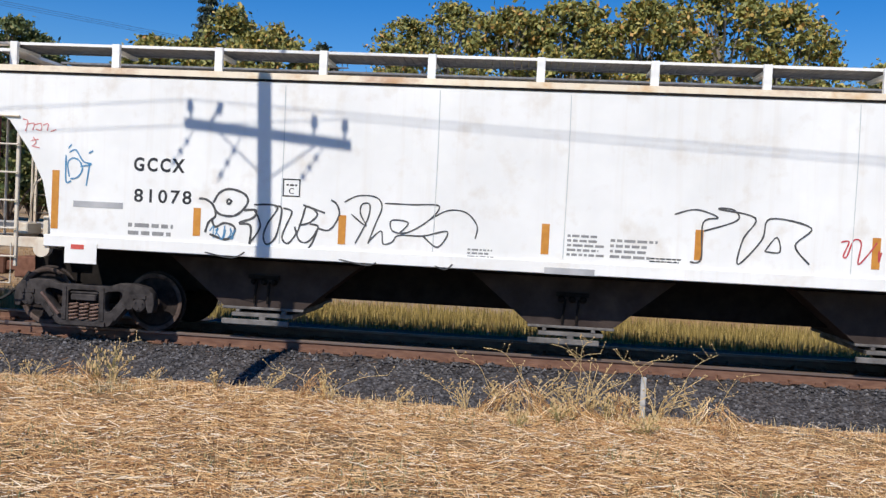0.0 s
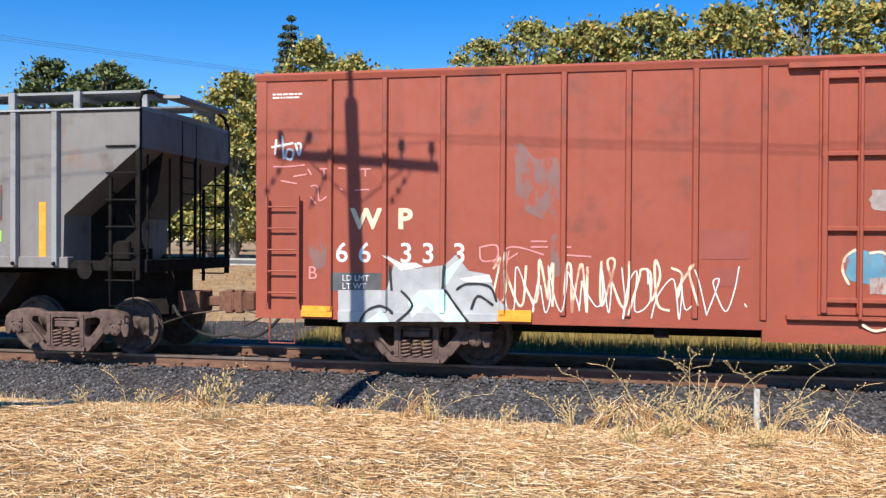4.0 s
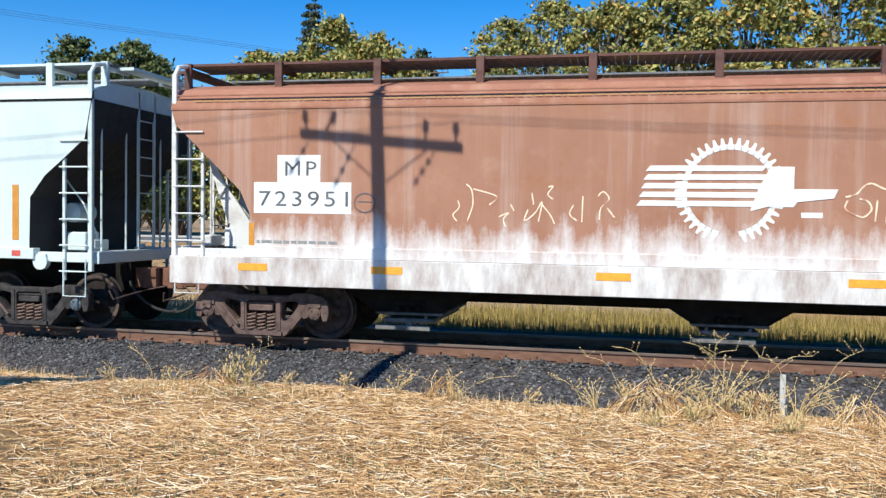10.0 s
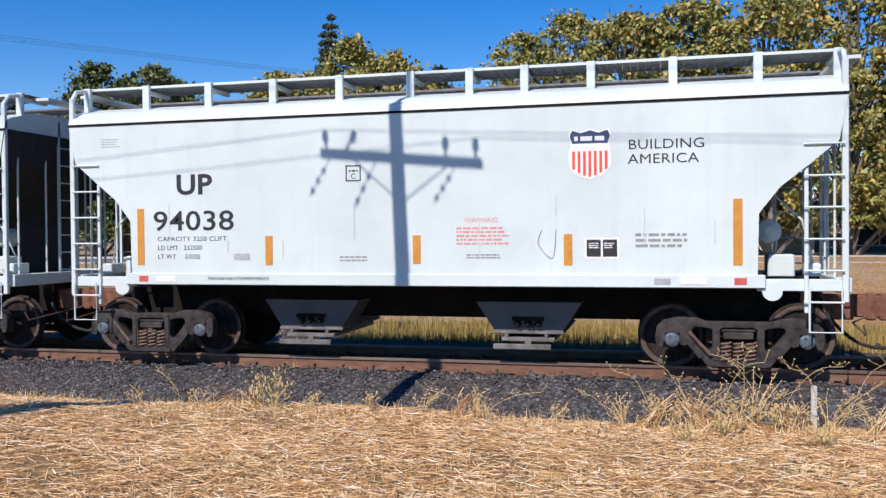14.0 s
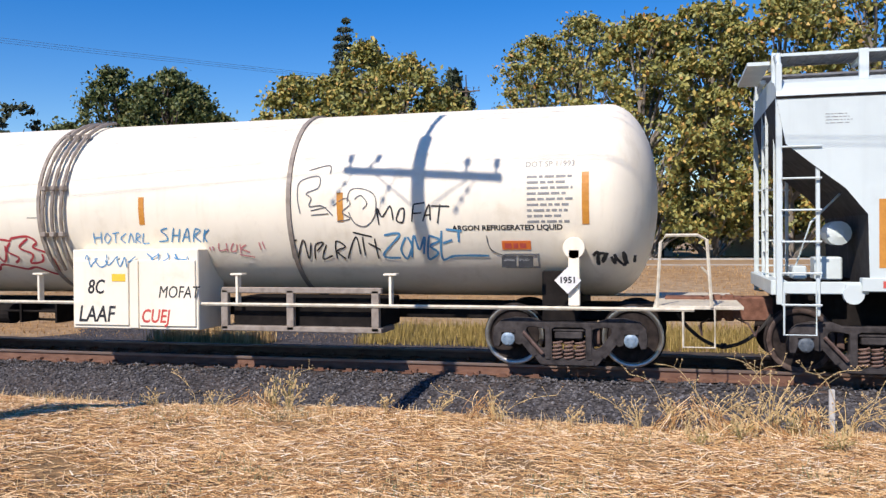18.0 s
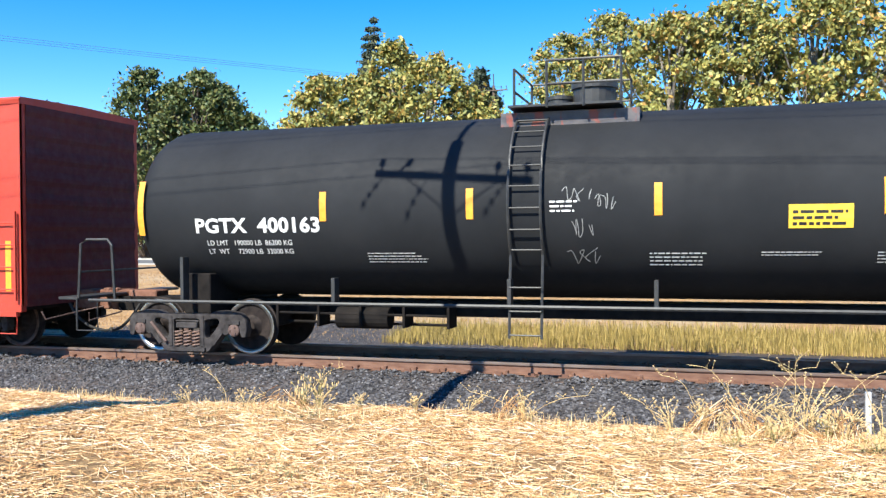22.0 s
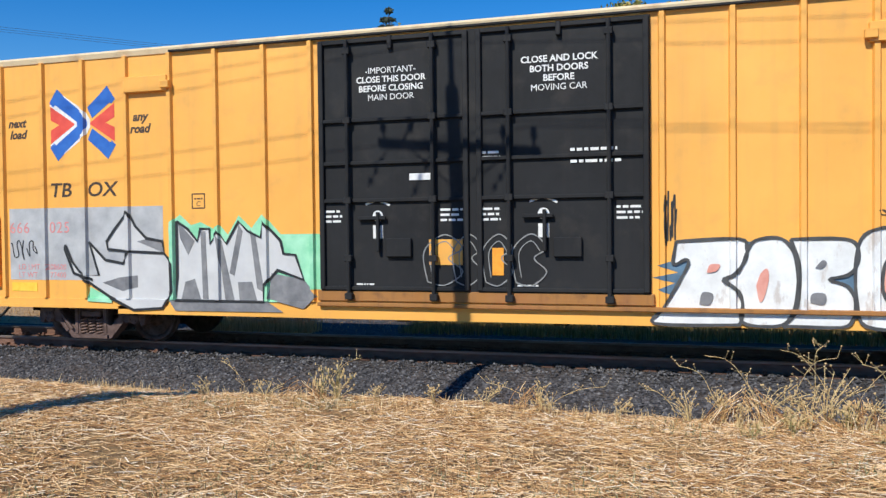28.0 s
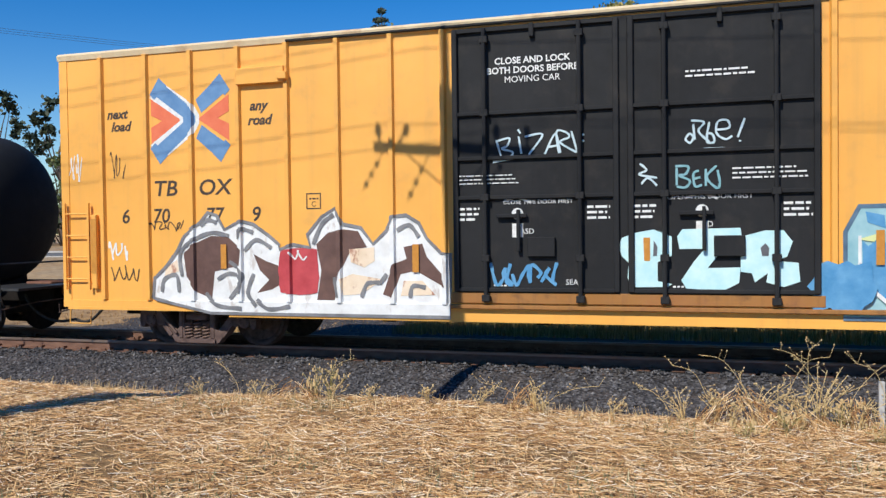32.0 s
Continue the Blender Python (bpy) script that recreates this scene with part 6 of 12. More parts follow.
    stroke(bm, [(2.2, 2.05), (2.75, 2.25), (2.7, 2.4), (2.5, 2.4), (3.0, 2.3), (2.85, 2.0), (2.8, 1.65), (3.1, 2.0), (3.2, 2.3), (3.75, 2.2), (3.55, 1.95), (3.75, 1.7)], 0.022, FACE)
    stroke(bm, [(3.15, 1.85), (3.3, 2.05), (3.35, 1.85), (3.15, 1.85)], 0.02, FACE)
    part("graffiti_outline", bm, "ink_soft", c, "thin black sprayed letter outlines")
    scribble(c, 4.15, 4.75, 1.72, 2.12, "spray_red", FACE, 13, 0.02, 3)
    bm = bmesh.new()
    for pts in ([(-7.7, 3.26), (-7.62, 3.23), (-7.65, 3.08)],
                [(-7.65, 3.18), (-7.52, 3.2), (-7.54, 3.1)],
                [(-7.51, 3.18), (-7.41, 3.2), (-7.41, 3.1), (-7.49, 3.12)],
                [(-7.38, 3.18), (-7.3, 3.2), (-7.31, 3.1)],
                [(-7.26, 3.09), (-7.17, 3.12)],
                [(-7.53, 3), (-7.48, 2.92), (-7.54, 2.86)],
                [(-7.56, 2.94), (-7.44, 2.97)],
                [(-7.53, 2.86), (-7.42, 2.84)],):
        stroke(bm, pts, 0.016, FACE)
    part("graffiti_tag", bm, "ink_pink", c)
    bm = bmesh.new()
    for pts in ([(-7, 2.75), (-6.99, 2.37), (-6.91, 2.37)],
                [(-6.94, 2.43), (-6.97, 2.63), (-6.89, 2.71), (-6.79, 2.67), (-6.74, 2.55), (-6.81, 2.43), (-6.92, 2.4)],
                [(-6.95, 2.79), (-6.85, 2.83), (-6.73, 2.67), (-6.6, 2.63), (-6.77, 2.59)],
                [(-6.63, 2.62), (-6.67, 2.31)],
                [(-6.97, 2.85), (-6.92, 2.91)],
                [(-6.65, 2.79), (-6.58, 2.83)],):
        stroke(bm, pts, 0.022, FACE)
    part("graffiti_tag", bm, "ink_blue", c)
    for u in (-3.7, -1.45, 0.4, 4.3):
        bm = bmesh.new()
        stroke(bm, [(u, 3.9), (u + 0.01, 3.0), (u, 1.6)], 0.012, FACE)
        part("weld_streak", bm, "ink_run", c)
    return add(c, 0.605)


# oxide-red box car
def plug_door(car, u0, u1, v0, v1, paint_name, levels, posts, depth=0.07):
    bm = boxes((u0, u1, FACE - 0.045, FACE + 0.02, v0, v1))
    d = part("door", bm, paint_name, car)
    bm = bmesh.new()
    for z in levels:
        box(bm, u0 + 0.02, u1 - 0.02, FACE - 0.045 - depth, FACE - 0.03, z - 0.035, z + 0.035)
    for u in posts:
        box(bm, u - 0.035, u + 0.035, FACE - 0.045 - depth - 0.01, FACE - 0.03, v0 + 0.02, v1 - 0.02)
    part("door_frame", bevelled(bm, 0.012), paint_name, d)
    return d


def make_red_box():
    def door(c):
        part("door_track", boxes((-2.1, 4.98, FACE - 0.09, FACE + 0.02, 4.33, 4.40), (-2.1, 4.98, FACE - 0.10, FACE + 0.02, 0.98, 1.03)), "box_red", c)
        d = plug_door(c, -1.70, 1.50, 1.05, 4.30, "box_red", (1.24, 2.19, 3.18, 4.2), (-1.64, -1.2, 0.03, 1.05, 1.4))
        part("lock_rods", bevelled(boxes(*[(u - 0.02, u + 0.02, FACE - 0.16, FACE - 0.12, 1.0, 4.3) for u in (-1.2, 1.05)]), 0.006), "box_red", d)
        part("door_lever", bevelled(boxes((-0.1, 0.3, FACE - 0.18, FACE - 0.13, 1.85, 1.90), (0.1, 0.16, FACE - 0.17, FACE - 0.1, 1.55, 1.9)), 0.008), "box_red", d)
    c = box_car("box_car", "oxide-red box railcar with white and dark graffiti along its lower side", "cars of the freight train", 19.35, 0.80, 4.48, "box_red",
                (-8.51, -7.67, -6.8, -5.93, -5.07, -4.18, -3.28, -2.39, 1.62, 2.38, 3.29, 4.22, 5.05, 5.95, 6.83, 7.70, 8.55), (0.05, 0.05), door,
                [(-2.4, 5.0, 0.66), (5.0, 9.4, 0.76)], (-7.25, 7.25), 1, 1, 0.12)
    shield(c, 7.19, 3.07, 0.68, 0.72, "ink_navy", "ink_white", None, FACE)
    words(c, "W", -8.18, 2.18, 0.30, "ink_cream", FACE, bold=0.014, wide=1.05)
    words(c, "P", -7.48, 2.18, 0.30, "ink_cream", FACE, bold=0.014, wide=1.05)
    for k, ch in enumerate(("6", "6", "3", "3", "3")):
        words(c, ch, (-8.43, -8.08, -7.45, -7.12, -6.66)[k], 1.68, 0.30, "ink_white", FACE, bold=0.014)
    strip(c, -8.48, -7.72, 1.25, 1.52, "spray_dark", name="stencil_panel")
    strip(c, -7.62, -6.90, 1.25, 1.52, "spray_dark", name="stencil_panel")
    words(c, "LD LMT", -8.32, 1.40, 0.09, "ink_white", FACE - 0.004)
    words(c, "LT WT", -8.32, 1.28, 0.09, "ink_white", FACE - 0.004)
    words(c, "171100", -7.45, 1.40, 0.09, "ink_white", FACE - 0.004)
    words(c, "81900", -7.40, 1.28, 0.09, "ink_white", FACE - 0.004)
    words(c, "B", -8.86, 1.42, 0.20, "ink_pink", FACE)
    bars(c, -9.42, -8.85, 4.12, 4.22, 2, "ink_white", FACE, 2)
    for u in (-8.7, -5.75, -0.0, 4.75, 8.55):
        strip(c, u - 0.24, u + 0.24, 0.86, 1.02, "orange", FACE - 0.022)
    bm = bmesh.new()
    for pts in ([(-9.36, 3.51), (-9.38, 3.28)],
                [(-9.27, 3.57), (-9.24, 3.21)],
                [(-9.44, 3.39), (-9.09, 3.45)],
                [(-9.18, 3.36), (-9.21, 3.24), (-9.12, 3.21), (-9.09, 3.33), (-9.18, 3.36)],
                [(-9.06, 3.45), (-9.0, 3.27), (-8.97, 3.42), (-9.03, 3.45)],):
        stroke(bm, pts, 0.032, FACE)
    part("graffiti_tag", bm, "ink_white", c, "white sprayed tag")
    bm = bmesh.new()
    for pts in ([(-9.41, 3.1), (-9.15, 3.1), (-8.91, 3.12)],
                [(-9.09, 2.95), (-8.88, 2.98)],
                [(-8.86, 3.06), (-8.8, 2.97)],
                [(-8.68, 3.06), (-8.54, 3.06)],
                [(-8.61, 3.06), (-8.61, 2.94)],
                [(-8.39, 3.07), (-8.28, 3.06)],
                [(-8.05, 3.05), (-7.88, 3.05)],
                [(-7.97, 3.05), (-7.97, 2.94)],
                [(-8.82, 2.8), (-8.71, 2.8), (-8.68, 2.59), (-8.56, 2.65)],
                [(-8.82, 2.65), (-8.73, 2.54)],
                [(-8.36, 2.77), (-8.31, 2.74)],
                [(-8.13, 2.74), (-7.91, 2.75)],
                [(-9.29, 2.89), (-9.03, 2.84)],
                [(-6.26, 1.91), (-6.02, 1.94), (-6.02, 1.75), (-6.23, 1.72), (-6.26, 1.91)],
                [(-6.07, 1.69), (-5.81, 1.92), (-5.34, 1.81)],
                [(-5.91, 1.47), (-5.84, 1.86)],
                [(-6.07, 1.61), (-5.71, 1.83)],
                [(-5.04, 1.92), (-4.96, 1.92)],):
        stroke(bm, pts, 0.022, FACE)
    for pts in ([(-5.04, 1.81), (-4.68, 1.79)],
                [(-5.53, 2.0), (-5.3, 2.0)],
                [(-5.53, 1.92), (-5.29, 1.92)],):
        stroke(bm, pts, 0.022, FACE)
    part("chalk_mark", bm, "ink_pink", c)
    bm = bmesh.new()
    sheet_piece(bm, [tuple(q) for q in spline([(-5.78, 3.38), (-5.65, 3.38), (-5.46, 3.16), (-5.18, 3.18), (-5.13, 2.85), (-5.17, 2.3), (-5.4, 2.33), (-5.72, 2.53), (-5.75, 2.91), (-5.78, 3.38)], 4)[:-1]], FACE, 0.0012)
    part("painted_patch", bm, "smudge", c, "grey sprayed-out smudge")
    bm = bmesh.new()
    sheet_piece(bm, [tuple(q) for q in spline([(-5.24, 2.08), (-5.14, 2.09), (-5.09, 1.59), (-5.24, 1.53), (-5.24, 2.08)], 4)[:-1]], FACE, 0.0012)
    part("painted_patch", bm, "smudge", c, "grey sprayed-out smudge")
    bm = bmesh.new()
    sheet_piece(bm, [tuple(q) for q in spline([(-8.85, 1.98), (-8.59, 2.01), (-8.58, 1.63), (-8.81, 1.6), (-8.85, 1.98)], 4)[:-1]], FACE, 0.0012)
    part("painted_patch", bm, "smudge", c, "grey sprayed-out smudge")
    bm = bmesh.new()
    sheet_piece(bm, [(-8.37, 0.79), (-8.38, 1.26), (-7.64, 1.27), (-7.53, 1.64), (-7.65, 1.79), (-7.42, 1.67), (-7.2, 1.59), (-6.77, 1.65), (-6.61, 1.8), (-6.42, 1.57), (-6.12, 1.52), (-6.01, 1.19), (-5.64, 0.86)], FACE - 0.0055, 0.0015)
    part("graffiti_fill", bm, "spray_grey", c, "grey sprayed letter fill")
    bm = bmesh.new()
    sheet_piece(bm, [(-7.31, 1.1), (-7.14, 1.28), (-6.76, 1.29), (-6.43, 0.84), (-6.76, 0.83), (-7.03, 1.05), (-7.25, 0.88)], FACE - 0.0075, 0.0015)
    sheet_piece(bm, [(-6.77, 1.57), (-6.5, 1.77), (-6.55, 1.66), (-6.76, 1.34)], FACE - 0.0075, 0.0015)
    sheet_piece(bm, [(-7.95, 0.8), (-7.7, 0.98), (-7.58, 0.81)], FACE - 0.0075, 0.0015)
    part("graffiti_letters", bm, "pale_blue", c, "pale aqua sprayed shapes")
    bm = bmesh.new()
    sheet_piece(bm, [(-7.7, 1.79), (-7.42, 1.67), (-7.2, 1.68), (-7.09, 1.62), (-7.42, 1.56)], FACE - 0.0095, 0.0015)
    sheet_piece(bm, [(-6.55, 1.46), (-6.12, 1.52), (-6.07, 1.41), (-6.44, 1.4)], FACE - 0.0095, 0.0015)
    part("graffiti_patch", bm, "spray_white", c, "")
    bm = bmesh.new()
    for pts in ([(-8.03, 0.8), (-7.92, 0.97), (-7.7, 1.04), (-7.53, 0.93)],
                [(-7.42, 1.27), (-7.25, 1.05), (-7.47, 0.81)],
                [(-6.76, 1.29), (-6.6, 1.06), (-6.41, 0.83)],
                [(-6.6, 1.29), (-6.44, 1.38), (-6.12, 1.35), (-6.01, 1.13)],
                [(-6.38, 1.01), (-6.28, 1.21), (-6.06, 1.08)],
                [(-7.59, 1.64), (-7.56, 1.27)],
                [(-6.77, 1.65), (-6.79, 1.31)],):
        stroke(bm, pts, 0.035, FACE - 0.012)
    part("graffiti_line", bm, "ink_black", c)
    scribble(c, -6.1, -3.2, 0.95, 1.85, "spray_cream", FACE, 24, 0.03, 13, label="cream and rust sprayed scrawl")
    scribble(c, -5.9, -2.6, 0.88, 1.7, "ink_white", FACE, 25, 0.016, 14)
    bm = bmesh.new()
    prism(bm, [(-1.37, 1.85), (-1.23, 1.94), (-1.08, 1.89), (-0.79, 1.93), (-0.45, 1.94), (-0.21, 1.91), (-0.07, 1.87), (-0.07, 1.61), (-0.16, 1.44), (-0.54, 1.44), (-1.07, 1.46), (-1.3, 1.5), (-1.4, 1.63)], "y", FACE - 0.05, FACE - 0.046)
    part("graffiti_fill", bm, "sky_soft", c, "dusty blue bubble letters sprayed over the door")
    bm = bmesh.new()
    prism(bm, [(0.4, 1.88), (0.77, 1.97), (0.82, 1.63), (0.64, 1.48), (0.45, 1.49)], "y", FACE - 0.05, FACE - 0.046)
    part("graffiti_fill", bm, "sky_soft", c)
    bm = bmesh.new()
    prism(bm, [(0.78, 1.59), (0.91, 1.65), (1.01, 1.55), (1.03, 1.29), (0.83, 1.27), (0.76, 1.46)], "y", FACE - 0.05, FACE - 0.046)
    part("graffiti_fill", bm, "sky_soft", c)
    bm = bmesh.new()
    prism(bm, [(-1.07, 1.54), (-0.54, 1.58), (-0.26, 1.48), (-0.27, 1.33), (-1.06, 1.33)], "y", FACE - 0.0515, FACE - 0.0505)
    part("graffiti_patch", bm, "spray_taupe", c)
    bm = bmesh.new()
    prism(bm, [(-0.58, 1.16), (0.03, 1.27), (0.74, 1.24), (0.88, 1.03), (0.18, 0.96), (-0.63, 0.93)], "y", FACE - 0.05, FACE - 0.046)
    part("graffiti_fill", bm, "teal", c)
    bm = bmesh.new()
    for pts in ([(-1.24, 1.92), (-1.37, 1.81), (-1.4, 1.63), (-1.32, 1.45)],
                [(-1.08, 1.87), (-0.91, 1.88), (-0.76, 1.76), (-0.76, 1.88)],
                [(-0.54, 1.51), (-0.57, 1.73), (-0.5, 1.85), (-0.38, 1.9)],
                [(0.77, 1.89), (0.79, 1.76), (0.78, 1.59), (0.91, 1.7), (1.02, 1.62), (1.06, 1.42), (1.02, 1.25)],
                [(0.55, 1.48), (0.73, 1.47), (0.81, 1.37)],
                [(0.26, 1.75), (0.4, 1.75), (0.47, 1.62), (0.43, 1.47), (0.31, 1.45)],
                [(1.01, 1.25), (1.08, 1.08), (1.11, 0.88)],
                [(0.2, 1.18), (0.13, 1.01)],
                [(-1.16, 0.93), (-1.01, 0.85), (-0.84, 0.88)],
                [(0.46, 0.84), (0.65, 0.89), (0.88, 0.85)],):
        stroke(bm, pts, 0.032, FACE - 0.053)
    part("graffiti_outline", bm, "spray_cream", c, "cream sprayed outlines")
    bm = bmesh.new()
    prism(bm, [(1.65, 1.86), (1.76, 1.73), (1.99, 1.64), (2.21, 1.7), (2.41, 1.7), (2.52, 1.83), (2.7, 1.92), (2.88, 1.86), (3.1, 1.84), (3.27, 1.89), (3.58, 1.85), (3.71, 1.65), (3.88, 1.78), (4.01, 1.65), (4.31, 1.62), (4.52, 1.46), (4.56, 1.09), (4.15, 1.02), (1.73, 0.95), (1.69, 1.13), (1.77, 1.26), (1.67, 1.48)], "y", FACE - 0.003, FACE - 0)
    part("graffiti_fill", bm, "spray_taupe", c, "pale muddy sprayed letters")
    bm = bmesh.new()
    prism(bm, [(1.9, 1.35), (2.21, 1.4), (2.35, 1.31), (2.17, 1.18), (1.95, 1.24)], "y", FACE - 0.0045, FACE - 0.003)
    part("graffiti_patch", bm, "spray_cream", c)
    bm = bmesh.new()
    prism(bm, [(3.37, 1.39), (3.5, 1.43), (3.59, 1.27), (3.46, 1.18)], "y", FACE - 0.0045, FACE - 0.003)
    part("graffiti_patch", bm, "spray_cream", c)
    bm = bmesh.new()
    prism(bm, [(4.4, 1.41), (4.52, 1.38), (4.51, 1.09), (4.36, 1.08)], "y", FACE - 0.0045, FACE - 0.003)
    part("graffiti_patch", bm, "spray_cream", c)
    bm = bmesh.new()
    prism(bm, [(2.57, 1.71), (2.67, 1.74), (2.84, 1.59), (2.7, 1.5)], "y", FACE - 0.0045, FACE - 0.003)
    part("graffiti_patch", bm, "spray_cream", c)
    bm = bmesh.new()
    for pts in ([(2.08, 1.53), (2.17, 1.56), (2.21, 1.49), (2.11, 1.47)],
                [(1.72, 1.22), (1.9, 1.28), (2.08, 1.23), (2.17, 1.15)],
                [(3.58, 1.39), (3.76, 1.42), (3.84, 1.38)],
                [(4.19, 1.24), (4.32, 1.29), (4.4, 1.21)],
                [(2.22, 1.17), (2.35, 1.24), (2.44, 1.32)],
                [(2.7, 1.63), (2.79, 1.5)],
                [(3.5, 1.18), (3.63, 1.1)],):
        stroke(bm, pts, 0.05, FACE - 0.006)
    part("graffiti_line", bm, "spray_brown", c)
    bm = bmesh.new()
    for pts in ([(1.62, 1.9), (1.71, 1.82), (1.85, 1.71), (2.01, 1.65), (2.21, 1.72), (2.39, 1.7)],
                [(2.39, 1.68), (2.49, 1.79), (2.61, 1.84), (2.67, 1.92), (2.79, 1.88), (2.9, 1.84), (3.1, 1.84), (3.27, 1.9), (3.44, 1.88), (3.55, 1.85), (3.59, 1.77)],
                [(2.65, 1.79), (2.76, 1.67), (2.88, 1.63), (2.99, 1.74), (2.9, 1.8)],
                [(2.75, 1.12), (2.86, 1.29), (3.01, 1.46), (3.14, 1.61), (3.27, 1.72), (3.4, 1.75)],
                [(3.01, 1.46), (3.1, 1.51), (3.23, 1.5), (3.36, 1.43), (3.5, 1.31), (3.63, 1.2), (3.76, 1.15)],
                [(3.36, 1.72), (3.49, 1.67), (3.62, 1.65), (3.75, 1.63)],
                [(3.88, 1.79), (3.97, 1.7), (4.1, 1.64), (4.27, 1.62)],):
        stroke(bm, pts, 0.028, FACE - 0.009)
    for pts in ([(4.31, 1.45), (4.44, 1.48), (4.53, 1.39), (4.55, 1.21), (4.52, 1.06)],
                [(1.68, 1.22), (1.81, 1.31), (1.96, 1.31), (2.11, 1.25), (2.15, 1.15)],
                [(2.44, 1.58), (2.55, 1.61), (2.64, 1.54), (2.62, 1.41)],
                [(3.5, 1.03), (3.65, 1.02), (3.79, 1.07)],
                [(4.06, 1.07), (4.19, 1.2), (4.32, 1.16), (4.28, 1.04)],
                [(2.03, 1.48), (2.17, 1.4), (2.32, 1.36)],
                [(2.67, 0.92), (2.85, 0.88), (3.02, 0.95), (3.2, 0.91), (3.37, 0.96)],):
        stroke(bm, pts, 0.028, FACE - 0.009)
    part("graffiti_outline", bm, "spray_white", c, "white sprayed letter outlines")
    bars(c, 4.42, 4.66, 1.27, 1.68, 4, "ink_cream", FACE, 71, 0.7)
    bars(c, 1.18, 1.45, 1.45, 1.64, 3, "ink_white", FACE - 0.05, 72, 0.8)
    bm = bmesh.new()
    prism(bm, [(5.67, 1.4), (5.92, 1.97), (6.24, 1.7), (6.27, 1.83), (6.41, 1.89), (6.55, 1.82), (6.59, 1.7), (6.76, 2), (6.97, 1.76), (7.19, 1.98), (7.3, 1.81), (7.45, 1.56), (7.55, 1.74), (7.66, 1.99), (7.75, 1.78), (7.93, 1.87), (8.16, 2.06), (8.49, 1.8), (8.62, 1.64), (8.8, 1.47), (8.89, 1.31), (8.66, 0.86), (7.93, 0.83), (6.1, 0.81), (5.82, 1.03)], "y", FACE - 0.003, FACE)
    part("graffiti_fill", bm, "spray_mid", c, "dark angular sprayed letters")
    bm = bmesh.new()
    prism(bm, [(7.73, 1.74), (7.74, 2.11), (7.83, 2.2), (8.17, 2.24), (8.48, 2.21), (8.6, 2.16), (8.67, 2.12), (8.74, 1.76), (8.64, 1.7), (8.49, 1.85), (8.17, 2.1), (8, 1.96), (7.84, 1.75)], "y", FACE - 0.005, FACE - 0.0035)
    prism(bm, [(8.57, 1.65), (8.66, 1.7), (8.75, 1.64), (8.85, 1.63), (8.96, 1.49), (8.98, 1.38), (8.82, 1.32), (8.68, 1.39), (8.71, 1.5)], "y", FACE - 0.005, FACE - 0.0035)
    part("graffiti_patch", bm, "spray_white", c, "white sprayed patch")
    bm = bmesh.new()
    for pts in ([(6.25, 1.66), (6.25, 1.82), (6.32, 1.89), (6.41, 1.91), (6.5, 1.87), (6.56, 1.77), (6.58, 1.63), (6.63, 1.52)],
                [(5.97, 1.97), (6.13, 1.98), (6.29, 1.96)],
                [(5.95, 1.98), (6.07, 1.87), (6.2, 1.75), (6.25, 1.66)],
                [(6.16, 1.56), (6.19, 1.4), (6.26, 1.23), (6.33, 1.04), (6.38, 0.84)],
                [(6.44, 1.45), (6.48, 1.28), (6.54, 1.07), (6.62, 0.84)],
                [(6.26, 1.7), (6.29, 1.49), (6.34, 1.34)],
                [(6.6, 1.79), (6.68, 1.93), (6.76, 2.04), (6.87, 1.92), (6.97, 1.76)],
                [(6.58, 1.7), (6.69, 1.78), (6.81, 1.81), (6.93, 1.78), (7.08, 1.71), (7.16, 1.58), (7.13, 1.41), (7.07, 1.27)],):
        stroke(bm, pts, 0.038, FACE - 0.006)
    for pts in ([(6.97, 1.78), (7.08, 1.9), (7.19, 2.01), (7.26, 1.94), (7.33, 1.83)],
                [(6.59, 1.33), (6.59, 1.43), (6.67, 1.48), (6.74, 1.48), (6.79, 1.43)],
                [(6.68, 1.43), (6.71, 1.29), (6.74, 1.11), (6.79, 0.94), (6.83, 0.84)],
                [(6.79, 1.14), (6.85, 1.19), (6.95, 1.2), (7.04, 1.15), (7.1, 1.04), (7.13, 0.84)],
                [(7.5, 1.8), (7.57, 1.95), (7.64, 2.01), (7.68, 1.91)],
                [(7.54, 1.71), (7.62, 1.75), (7.71, 1.77), (7.82, 1.73)],
                [(7.47, 1.58), (7.56, 1.48), (7.52, 1.37)],
                [(7.52, 1.44), (7.59, 1.49), (7.68, 1.46)],
                [(7.59, 1.46), (7.61, 1.27), (7.59, 1.06), (7.48, 0.92), (7.34, 0.81)],):
        stroke(bm, pts, 0.038, FACE - 0.006)
    for pts in ([(6.06, 0.83), (6.24, 0.84), (6.43, 0.86), (6.64, 0.84), (6.84, 0.84)],
                [(5.44, 1.23), (5.61, 1.21), (5.74, 1.11), (5.9, 0.98), (6.06, 0.83)],
                [(7.56, 1.14), (7.74, 1.16), (7.88, 1.11), (7.93, 0.87)],
                [(7.93, 0.85), (7.98, 0.94), (8.06, 0.99), (8.12, 0.9)],
                [(8.12, 1.16), (8.14, 0.99), (8.21, 0.86), (8.37, 0.82), (8.55, 0.84), (8.62, 0.89)],
                [(8.31, 1.63), (8.43, 1.58), (8.49, 1.48), (8.56, 1.3), (8.65, 1.15)],
                [(7.82, 1.74), (7.95, 1.92), (8.13, 2.06), (8.28, 2.1)],):
        stroke(bm, pts, 0.038, FACE - 0.006)
    part("graffiti_outline", bm, "spray_cream", c, "cream sprayed outlines")
    bm = bmesh.new()
